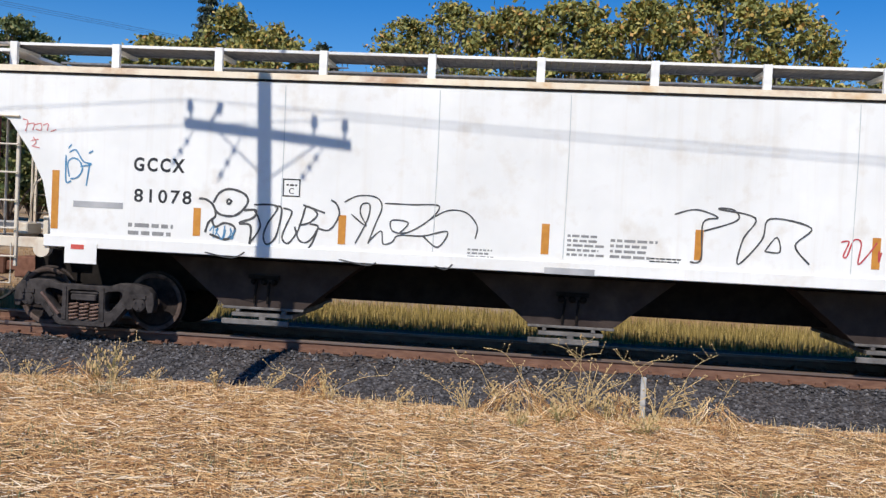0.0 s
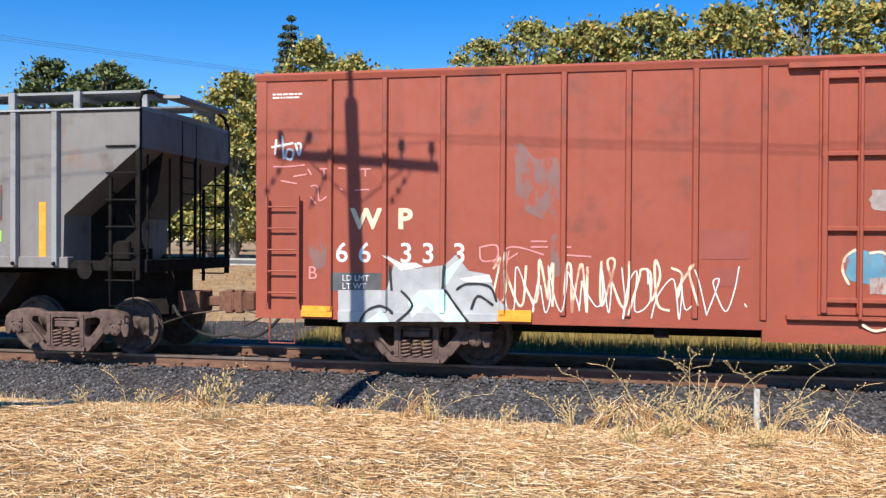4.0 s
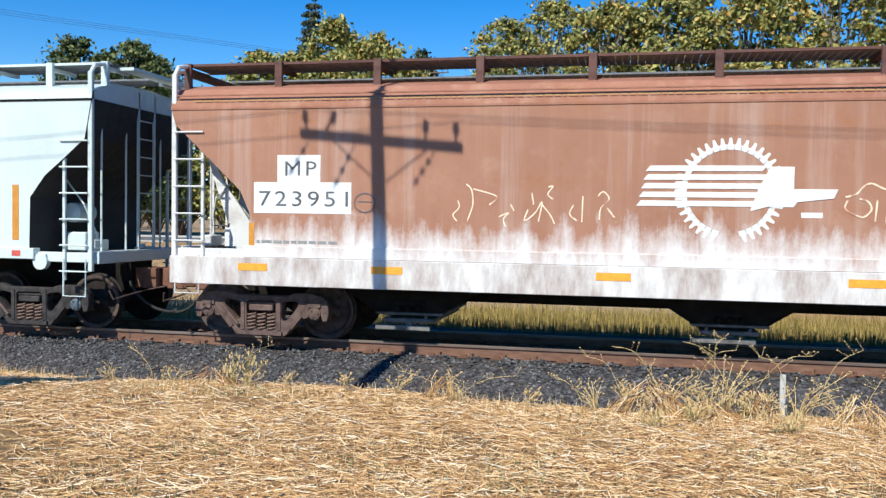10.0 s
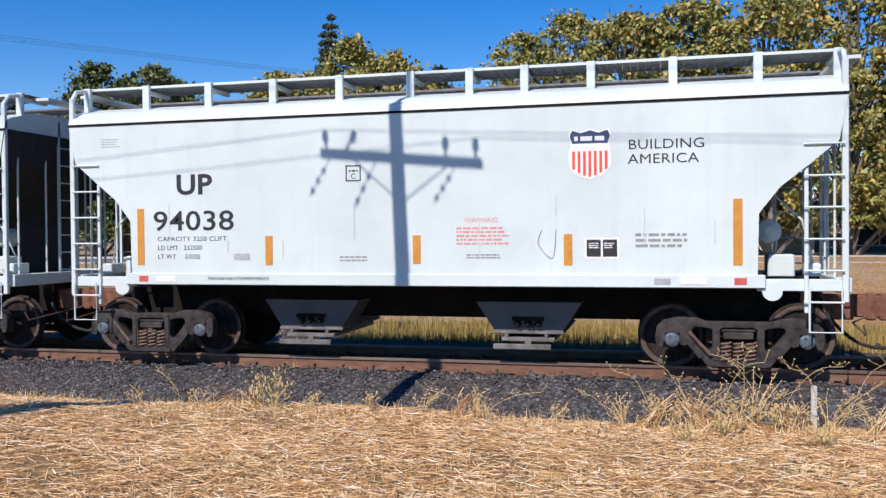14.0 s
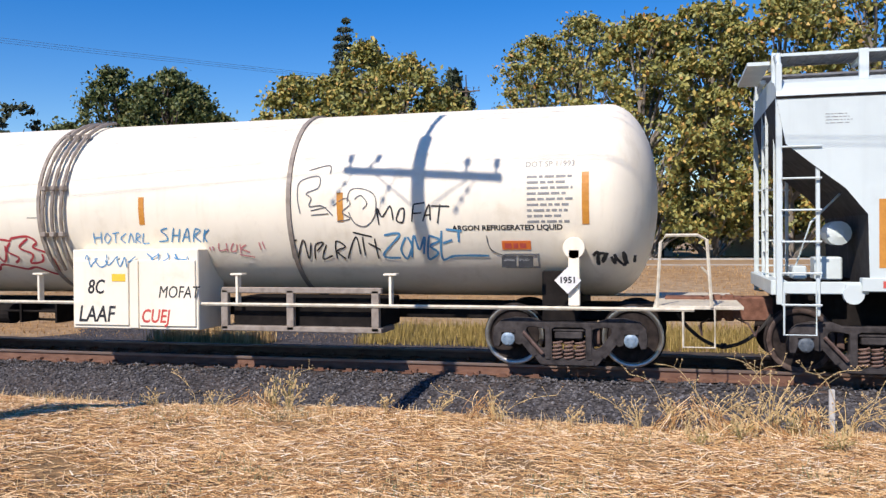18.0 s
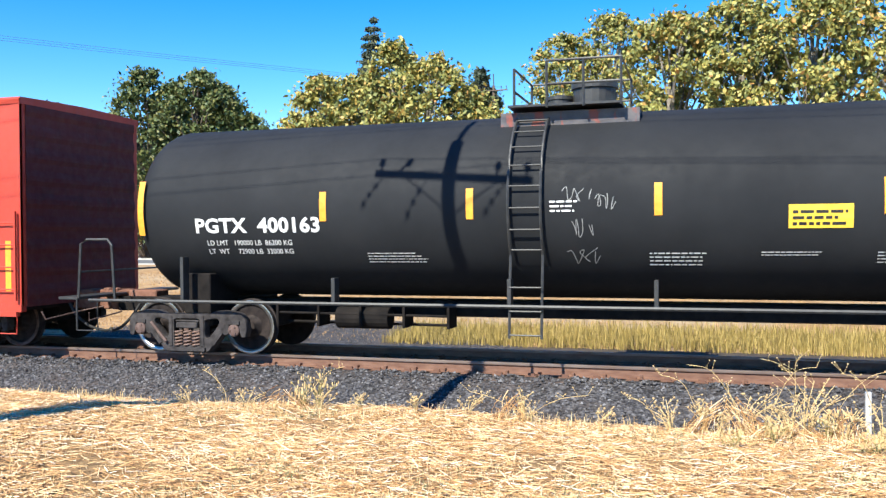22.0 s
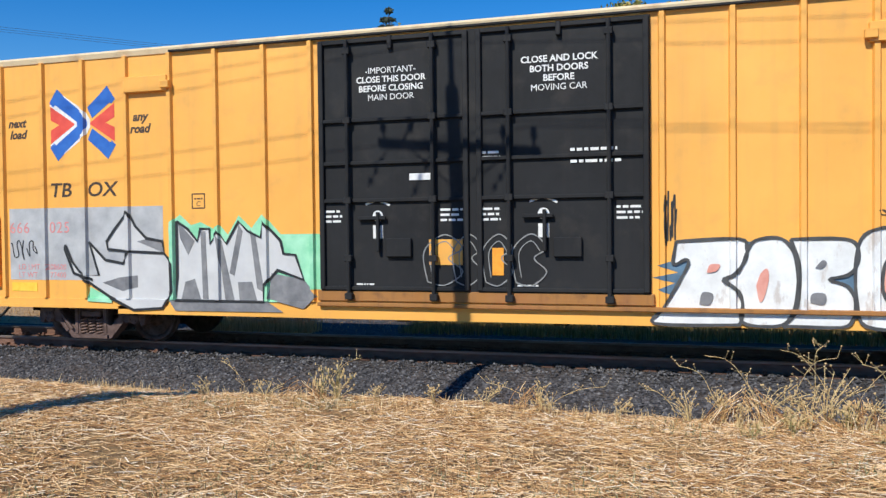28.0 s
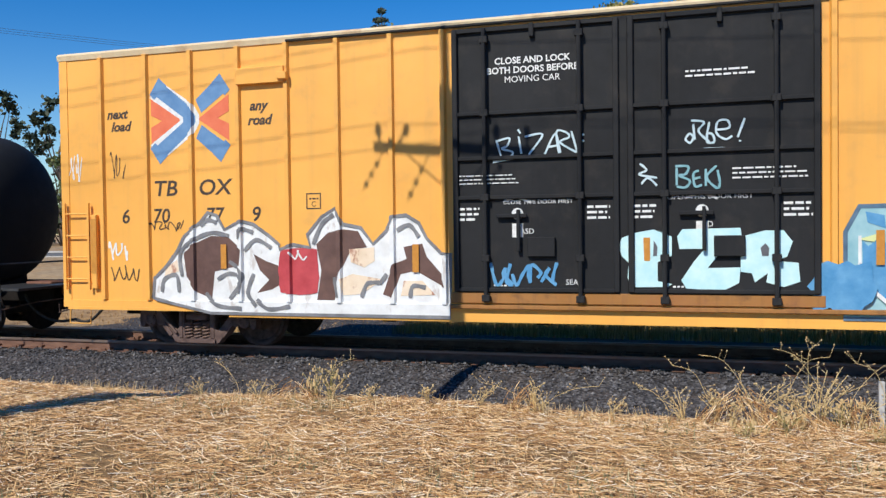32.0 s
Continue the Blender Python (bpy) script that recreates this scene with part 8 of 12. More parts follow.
        for pts in ([(-3.39, 1.61), (-3.18, 1.59), (-2.98, 1.52), (-2.77, 1.43), (-2.64, 1.32)],
                    [(-3.6, 1.31), (-3.46, 1.35), (-3.28, 1.34), (-3.22, 1.33), (-3.19, 1.41), (-3.04, 1.46), (-2.84, 1.46), (-2.74, 1.4)],
                    [(-2.78, 1.49), (-2.79, 1.59), (-2.69, 1.69), (-2.5, 1.74), (-2.3, 1.73), (-2.15, 1.64), (-2.1, 1.55), (-2.3, 1.56), (-2.5, 1.5), (-2.72, 1.43)],
                    [(-2.23, 1.52), (-2.26, 1.31)],
                    [(-2.1, 1.55), (-2.02, 1.43), (-1.99, 1.33)],
                    [(-2.12, 1.53), (-2.13, 1.41)],
                    [(-1.97, 1.98), (-1.94, 1.88), (-1.9, 1.74), (-1.84, 1.58), (-1.82, 1.3)],
                    [(-1.94, 1.88), (-1.77, 1.8), (-1.57, 1.7), (-1.41, 1.56), (-1.33, 1.34)],):
            stroke(bm, pts, 0.030, FACE, sill=1.475)
        for pts in ([(-1.2, 1.92), (-0.99, 1.87), (-0.9, 1.81), (-0.87, 1.73), (-0.99, 1.67), (-1.12, 1.67)],
                    [(-1.11, 1.87), (-1.11, 1.59), (-1.08, 1.32)],
                    [(-0.9, 1.81), (-0.77, 1.67), (-0.69, 1.54), (-0.66, 1.31)],
                    [(-0.99, 1.49), (-0.91, 1.6), (-0.77, 1.7), (-0.55, 1.75), (-0.39, 1.76)],
                    [(-0.93, 1.8), (-0.77, 1.9), (-0.55, 1.94), (-0.36, 1.91), (-0.27, 1.8), (-0.22, 1.69), (-0.15, 1.6)],
                    [(-0.27, 1.69), (-0.25, 1.77), (-0.18, 1.8), (-0.02, 1.84), (0.13, 1.83), (0.34, 1.76)],
                    [(-0.21, 1.66), (-0.05, 1.62), (0.34, 1.63)],
                    [(-0.55, 1.34), (-0.46, 1.43), (-0.3, 1.51), (-0.08, 1.54), (0.34, 1.53)],
                    [(-0.53, 1.36), (-0.36, 1.41), (-0.05, 1.43), (0.16, 1.43), (0.29, 1.37), (0.34, 1.31)],):
            stroke(bm, pts, 0.030, FACE, sill=1.475)
        for pts in ([(0.17, 1.82), (0.35, 1.72), (0.5, 1.63), (0.55, 1.57)],
                    [(0.17, 1.64), (0.35, 1.63), (0.56, 1.6), (0.75, 1.53), (0.82, 1.45), (0.79, 1.42), (0.63, 1.43), (0.35, 1.51), (0.17, 1.53)],
                    [(0.17, 1.44), (0.28, 1.4), (0.33, 1.29)],
                    [(1.38, 1.79), (1.28, 1.8), (1.13, 1.75), (1.03, 1.65), (1.0, 1.53), (1.04, 1.41), (1.16, 1.32), (1.34, 1.29), (1.49, 1.31), (1.6, 1.39), (1.75, 1.45)],
                    [(1.38, 1.79), (1.51, 1.73), (1.6, 1.61), (1.65, 1.45)],):
            stroke(bm, pts, 0.030, FACE, sill=1.475)
        for pts in ([(2.06, 1.89), (2.1, 1.79), (2.18, 1.7), (2.2, 1.57), (2.15, 1.44), (2.16, 1.33), (2.29, 1.31), (2.46, 1.35), (2.57, 1.43), (2.63, 1.58), (2.61, 1.69), (2.51, 1.74), (2.35, 1.74), (2.23, 1.73), (2.22, 1.79), (2.29, 1.88), (2.41, 1.94), (2.51, 1.92), (2.56, 1.84)],
                    [(2.15, 1.78), (1.95, 1.78), (1.72, 1.79), (1.56, 1.75), (1.63, 1.65), (1.75, 1.51), (1.81, 1.3)],
                    [(1.82, 1.35), (2.01, 1.36), (2.06, 1.35), (1.95, 1.45), (1.83, 1.47)],
                    [(1.93, 1.57), (1.98, 1.67), (2.06, 1.7), (2.12, 1.6), (2.12, 1.4)],
                    [(2.33, 1.72), (2.38, 1.52), (2.46, 1.36), (2.57, 1.3)],
                    [(2.61, 1.71), (2.66, 1.61), (2.77, 1.48), (2.91, 1.25)],):
            stroke(bm, pts, 0.030, FACE, sill=1.475)
        for pts in ([(2.95, 1.8), (3.07, 1.88), (3.21, 1.84), (3.32, 1.72), (3.35, 1.56), (3.26, 1.46), (3.16, 1.39), (3.02, 1.38)],
                    [(2.88, 1.67), (2.88, 1.53), (2.94, 1.4), (3.07, 1.33), (3.24, 1.34), (3.37, 1.43), (3.45, 1.55), (3.49, 1.69), (3.57, 1.78), (3.69, 1.79), (3.86, 1.74), (3.96, 1.65), (4.0, 1.55)],
                    [(4.0, 1.51), (4.11, 1.46)],):
            stroke(bm, pts, 0.030, FACE, sill=1.475)
        part("graffiti_tag", bm, "ink_black", c, "black looping sprayed tag")
    else:
        bm = bmesh.new()
        stroke(bm, [(1.85, 2.1), (1.8, 1.9), (2.0, 1.7), (2.05, 2.1)], 0.012, FACE)
        part("chalk_mark", bm, "ink_grey", c)
    return add(c, x)


M["ink_run"] = plain("grey_run_marks", (0.48, 0.51, 0.51), (0.58, 0.61, 0.61), 5, 0.7)
# ---- tank cars ----
def wrap(ob, R, zc):
    """Bend a flat marking round the tank."""
    bm = bmesh.new()
    bm.from_mesh(ob.data)
    cuts = [z for z in np.arange(zc - R, zc + R, 0.12)]
    for z in cuts:
        bmesh.ops.bisect_plane(bm, geom=bm.verts[:] + bm.edges[:] + bm.faces[:], plane_co=(0, 0, z), plane_no=(0, 0, 1))
    for v in bm.verts:
        d = FACE - v.co.y
        v.co.y = -math.sqrt(max(0.01, (R + 0.003 + d) ** 2 - (v.co.z - zc) ** 2))
    bm.to_mesh(ob.data)
    bm.free()
    return ob


def tank_band(car, u, w, R, zc, material, name="tank_band", thick=0.03):
    bm = bmesh.new()
    lathe(bm, (u, 0, zc), [(-w, R - 0.02), (-w, R + thick), (w, R + thick), (w, R - 0.02)], 48, "x")
    return part(name, bm, material, car, smooth=True)


def make_white_tank():
    R, zc = 1.50, 2.62
    c = tank_car("tank_car", "cream-white refrigerated liquid tank railcar with coloured graffiti tags", 7.85, R, zc, "tank_white", "cream_trim", (-6.6, 6.6), 3)
    o = 0.45
    W = lambda ob: wrap(ob, R, zc)
    W(words(c, "BOCX 3021", -6.86 + o, 2.52, 0.225, "ink_black", FACE, bold=0.0, space=1.25, fit=1.80))
    for k, t in enumerate(("LD LMT  200,500 LB   90,950 KG", "LT WT    85,400 LB   38,740 KG")):
        W(words(c, t, -6.76 + o, 2.36 - k * 0.13, 0.07, "ink_grey", FACE, space=1.05))
    for u in (-7.24, -3.7, -0.78, 2.69):
        W(strip(c, u + o - 0.05, u + o + 0.05, 2.3 if u > -7 else 2.10, 2.75 if u > -7 else 3.0))
    W(strip(c, 6.42 + o - 0.05, 6.42 + o + 0.05, 2.22, 2.97))
    W(strip(c, -4.57 + o, -3.78 + o, 2.10, 2.33, "placard_yellow", name="yellow_placard"))
    W(bars(c, -4.5 + o, -3.85 + o, 2.14, 2.30, 2, "ink_black", FACE - 0.005, 3))
    W(bars(c, -5.3 + o, -4.9 + o, 1.70, 1.76, 1, "ink_black", FACE, 5))
    W(bars(c, -6.7 + o, -5.6 + o, 1.72, 1.88, 3, "ink_grey", FACE, 6, 0.2))
    W(bars(c, -5.1 + o + 2.1, -2.7 + o, 2.44, 2.46, 1, "ink_black", FACE, 7))
    W(words(c, "ARGON REFRIGERATED LIQUID", 4.45 + o, 2.15, 0.075, "ink_black", FACE, wide=1.12, bold=0.003))
    W(words(c, "DOT SP 11993", 5.55 + o, 3.06, 0.085, "ink_grey", FACE))
    W(bars(c, 5.58 + o, 6.25 + o, 2.25, 2.98, 9, "ink_grey", FACE, 8, 0.4))
    W(strip(c, 5.18 + o, 5.61 + o, 1.86, 1.99, "orange_label", name="orange_label"))
    W(bars(c, 5.22 + o, 5.58 + o, 1.88, 1.97, 1, "ink_red", FACE - 0.005, 9, 0.8))
    W(frame_box(c, 5.2 + o, 5.72 + o, 1.58, 1.80, "ink_grey", "ink_black"))
    W(scribble(c, -6.5 + o, -5.2 + o, 1.95, 2.18, "ink_pink", FACE, 61, 0.022, 6))
    bm = bmesh.new()
    for pts in ([(-4.65, 1.94), (-4.42, 2.06), (-4.27, 2.03), (-4.14, 2.09), (-3.86, 2.03), (-3.73, 2.09), (-3.45, 2.06), (-3.39, 2.10), (-3.07, 2.13), (-2.91, 2.03), (-3.01, 1.94), (-2.75, 1.82), (-2.70, 1.61), (-2.82, 1.47), (-3.13, 1.59), (-3.35, 1.56), (-3.61, 1.61), (-3.83, 1.64), (-3.98, 1.54), (-4.27, 1.61), (-4.46, 1.76), (-4.65, 1.94)],
                [(-4.36, 1.91), (-4.20, 1.76), (-4.08, 1.70), (-3.95, 1.73), (-4.08, 1.91), (-4.05, 2.00)],
                [(-3.86, 2.00), (-3.76, 1.70), (-3.64, 1.79), (-3.57, 1.97)],
                [(-3.45, 2.03), (-3.57, 1.88), (-3.39, 1.76), (-3.51, 1.67)],
                [(-3.07, 2.09), (-3.29, 1.94), (-3.07, 1.82), (-3.20, 1.67), (-2.94, 1.70), (-2.88, 1.82)]):
        stroke(bm, [(u + o, v) for u, v in pts], 0.035, FACE)
    W(part("graffiti_bubble", bm, "spray_red", c, "red sprayed bubble-letter outline"))
    bm = bmesh.new()
    for pts in ([(3.73, 2.51), (3.76, 2.25)],
                [(3.75, 2.5), (3.82, 2.37), (3.95, 2.53), (3.99, 2.32)],
                [(4.1, 2.48), (4.04, 2.32), (4.14, 2.29), (4.17, 2.48), (4.1, 2.48)],
                [(4.32, 2.55), (4.28, 2.29)],
                [(4.32, 2.55), (4.49, 2.57)],
                [(4.29, 2.41), (4.44, 2.42)],
                [(4.45, 2.29), (4.56, 2.54), (4.57, 2.31)],
                [(4.48, 2.38), (4.57, 2.39)],
                [(4.59, 2.52), (4.87, 2.51)],
                [(4.73, 2.54), (4.68, 2.26)],
                [(2.27, 2.05), (2.24, 1.73)],
                [(2.37, 2.03), (2.28, 1.98), (2.29, 1.73)],
                [(2.32, 1.73), (2.48, 2.03), (2.51, 1.73), (2.6, 1.98)],
                [(2.61, 1.73), (2.67, 1.95), (2.81, 1.98), (2.67, 1.85)],
                [(2.85, 1.95), (2.74, 1.73), (2.92, 1.78)],):
        stroke(bm, pts, 0.022, FACE)
    for pts in ([(2.98, 1.73), (3.02, 2.0), (3.16, 1.92), (3.01, 1.85), (3.13, 1.73)],
                [(3.16, 1.73), (3.36, 2.07), (3.39, 1.8)],
                [(3.32, 2.14), (3.62, 2.07)],
                [(3.47, 2.07), (3.46, 1.78)],
                [(3.55, 1.97), (3.73, 1.87)],
                [(3.66, 2.04), (3.67, 1.73)],):
        stroke(bm, pts, 0.022, FACE)
    W(part("graffiti_tag", bm, "ink_black", c, "black sprayed handwritten tag"))
    bm = bmesh.new()
    for pts in ([(3.82, 2.09), (4.07, 2.1), (3.76, 1.78), (4.03, 1.74)],
                [(4.16, 2.06), (4.06, 1.87), (4.13, 1.73), (4.24, 1.92), (4.19, 2.06)],
                [(4.21, 1.75), (4.29, 2.08), (4.35, 1.87), (4.46, 2.06), (4.41, 1.8)],
                [(4.53, 2.08), (4.47, 1.73), (4.64, 1.82), (4.53, 1.92), (4.69, 2.01), (4.53, 2.08)],
                [(4.73, 2.15), (4.69, 1.73), (4.9, 1.77), (5.42, 1.77)],
                [(4.73, 1.96), (4.88, 2.01)],
                [(4.8, 2.17), (5.04, 2.14)],
                [(4.99, 2.15), (4.98, 1.98)],):
        stroke(bm, pts, 0.032, FACE)
    W(part("graffiti_tag", bm, "ink_blue", c, "blue sprayed handwritten tag"))
    bm = bmesh.new()
    for pts in ([(2.48, 2.44), (2.44, 2.7), (2.48, 2.94), (2.78, 3.01), (2.79, 2.84), (2.59, 2.75), (2.67, 2.67), (2.64, 2.55), (2.85, 2.55), (3.02, 2.4)],
                [(2.61, 3.11), (2.94, 3.18), (2.97, 3.05)],
                [(3.26, 2.59), (3.31, 2.78), (3.51, 2.8), (3.71, 2.68), (3.7, 2.39), (3.54, 2.23), (3.37, 2.28), (3.28, 2.45)],
                [(3.38, 2.64), (3.48, 2.7), (3.58, 2.58), (3.51, 2.49)],
                [(3.03, 2.55), (3.23, 2.66), (3.31, 2.57), (3.18, 2.45), (3.3, 2.35), (3.09, 2.31)],
                [(2.66, 2.48), (2.92, 2.53)],
                [(2.66, 2.41), (2.95, 2.43)],
                [(5.41, 2.07), (5.46, 1.86), (5.7, 1.75)],):
        stroke(bm, pts, 0.016, FACE)
    W(part("graffiti_tag", bm, "spray_dark", c, "thin dark letter outline"))
    bm = bmesh.new()
    for pts in ([(0.12, 2.24), (0.0, 2.2), (0.08, 2.12), (0.08, 2.04), (-0.07, 2.02)],
                [(0.24, 2.24), (0.16, 2.01)],
                [(0.35, 2.22), (0.28, 2.01)],
                [(0.19, 2.12), (0.32, 2.12)],
                [(0.35, 2.01), (0.49, 2.23), (0.48, 2.01)],
                [(0.39, 2.09), (0.49, 2.09)],
                [(0.55, 2.01), (0.62, 2.21), (0.71, 2.19), (0.6, 2.11), (0.69, 2.01)],
                [(0.8, 2.21), (0.73, 2.01)],
                [(0.87, 2.21), (0.77, 2.11), (0.8, 2.01)],):
        stroke(bm, pts, 0.024, FACE)
    W(part("graffiti_tag", bm, "ink_blue", c, "blue sprayed tag"))
    bm = bmesh.new()
    for pts in ([(-1.28, 2.18), (-1.3, 2.0)],
                [(-1.13, 2.19), (-1.17, 2.0)],
                [(-1.28, 2.09), (-1.14, 2.1)],
                [(-1.02, 2.17), (-1.09, 2.09), (-1.06, 2.0), (-0.97, 2.09), (-1.02, 2.17)],
                [(-0.92, 2.16), (-0.79, 2.18)],
                [(-0.86, 2.17), (-0.9, 2.01)],
                [(-0.66, 2.16), (-0.78, 2.08), (-0.71, 2.0)],
                [(-0.66, 2.0), (-0.57, 2.16), (-0.55, 2.01)],
                [(-0.52, 2.0), (-0.46, 2.16), (-0.4, 2.12), (-0.48, 2.07), (-0.42, 2.0)],
                [(-0.33, 2.16), (-0.38, 2.0), (-0.26, 2.0)],):
        stroke(bm, pts, 0.02, FACE)
    W(part("graffiti_tag", bm, "sky_blue", c, "light blue sprayed tag"))
    bm = bmesh.new()
    for pts in ([(0.82, 1.93), (0.82, 1.87)],
                [(0.88, 1.94), (0.87, 1.87)],
                [(1.0, 1.99), (0.98, 1.87), (1.12, 1.89)],
                [(1.13, 1.99), (1.12, 1.85)],
                [(1.26, 1.99), (1.18, 1.87), (1.27, 1.86), (1.32, 1.97)],
                [(1.37, 1.97), (1.35, 1.82)],
                [(1.48, 1.96), (1.38, 1.9), (1.51, 1.84)],
                [(1.71, 2.0), (1.72, 1.88)],
                [(1.77, 2.01), (1.79, 1.89)],
                [(1.32, 1.8), (1.57, 1.76)],):
        stroke(bm, pts, 0.02, FACE)
    W(part("graffiti_tag", bm, "ink_pink", c, "faded red sprayed tag"))
    W(scribble(c, 6.5 + o, 7.1 + o, 1.62, 1.82, "ink_black", FACE, 64, 0.04, 5))
    tank_band(c, 1.84 + o, 0.035, R, zc, "pole_grey")
    tank_band(c, -2.75 + o, 0.03, R, zc, "pole_grey")
    for k, u in enumerate((-2.62, -2.44, -2.26)):
        pts = [(u + o + 0.18 * math.sin(a * 1.2) * 0.5, -(R + 0.07) * math.cos(a), zc + (R + 0.07) * math.sin(a)) for a in np.linspace(-0.75, 1.45, 16)]
        handrail(c, pts, "pole_grey", 0.032, "pipe")
        for a in (-0.3, 0.2, 0.9):
            q = (u + o + 0.18 * math.sin(a * 1.2) * 0.5, -(R + 0.07) * math.cos(a), zc + (R + 0.07) * math.sin(a))
            part("pipe_clamp", bevelled(boxes((q[0] - 0.05, q[0] + 0.05, q[1] - 0.05, q[1] + 0.05, q[2] - 0.04, q[2] + 0.04)), 0.01), "pole_grey", c)
    cab = part("valve_cabinet", bevelled(boxes((-2.02 + o, 0.31 + o, NEAR + 0.02, NEAR + 0.85, 0.60, 1.90)), 0.015), "tank_white", c, "cream steel valve cabinet covered in tags")
    for u0, u1 in ((-1.98, -0.95), (-0.75, 0.27)):
        part("cabinet_door", bevelled(boxes((u0 + o, u1 + o, NEAR - 0.01, NEAR + 0.03, 0.66, 1.72)), 0.008), "tank_white", cab)
    part("cabinet_post", bevelled(boxes((-0.93 + o, -0.77 + o, NEAR - 0.005, NEAR + 0.03, 0.62, 1.72)), 0.006), "tank_white", cab)
    f = NEAR - 0.012
    for t, u, v, s, m in (("8C", -1.72, 1.18, 0.24, "ink_black"), ("LAAF", -1.9, 0.72, 0.27, "ink_black"), ("MOFAT", -0.4, 1.12, 0.2, "ink_black"), ("CUEJ", -0.72, 0.72, 0.22, "ink_red")):
        words(c, t, u + o, v, s, m, f, "graffiti_tag", 0.005, 0.2, 0.8)
    scribble(c, -1.75 + o, -0.8 + o, 1.60, 1.82, "ink_blue", f, 66, 0.02, 5)
    scribble(c, -0.6 + o, 0.2 + o, 1.70, 1.86, "sky_blue", f + 0.01, 67, 0.018, 4)
    strip(c, -1.25 + o, -1.0 + o, 1.38, 1.5, "placard_yellow", f, "yellow_sticker")
    part("lower_rack", bevelled(boxes((0.67 + o, 3.35 + o, NEAR + 0.1, NEAR + 0.2, 1.20, 1.29), (0.67 + o, 3.35 + o, NEAR + 0.1, NEAR + 0.75, 0.60, 0.68), *[(u + o - 0.06, u + o + 0.06, NEAR + 0.1, NEAR + 0.2, 0.62, 1.25) for u in (0.72, 1.85, 3.25)]), 0.01), "pole_grey", c)
    part("piping_box", bevelled(boxes((0.8 + o, 3.3 + o, NEAR + 0.25, NEAR + 1.2, 0.66, 1.12)), 0.02), "under", c)
    for u in (-4.8, -2.75, 0.95, 3.5):
        part("rail_strut", bevelled(boxes((u + o - 0.02, u + o + 0.02, NEAR + 0.08, NEAR + 0.2, 1.0, 1.5), (u + o - 0.1, u + o + 0.1, NEAR + 0.06, NEAR + 0.22, 1.48, 1.51)), 0.004), "tank_white", c)
    for u in (-7.0 + o, 6.25 + o):
        bm = boxes((u - 0.08, u + 0.08, -1.50, -1.38, 1.05, 1.86))
        lathe(bm, (u, -1.44, 1.88), [(-0.06, 0.16), (0.04, 0.16)], 18)
        part("saddle_post", bevelled(bm, 0.01), "tank_white", c)
    bm = bmesh.new()
    prism(bm, [(6.17 + o - 0.19, 1.42), (6.17 + o, 1.23), (6.17 + o + 0.19, 1.42), (6.17 + o, 1.61)], "y", NEAR + 0.05, NEAR + 0.065)
    part("placard", bm, "ink_white", c)
    words(c, "1951", 6.17 + o, 1.385, 0.09, "ink_black", NEAR + 0.049, align="CENTER", bold=0.004)
    brake_gear(c, -5.6, -2.6)
    return add(c, -114.44 - o)


M["pole_grey"] = plain("brown_grey_insulation_band", (0.20, 0.16, 0.13), (0.36, 0.31, 0.26), 8, 0.7)
M["orange_label"] = plain("orange_red_label", (0.72, 0.16, 0.03), (0.84, 0.24, 0.05), 8, 0.5)


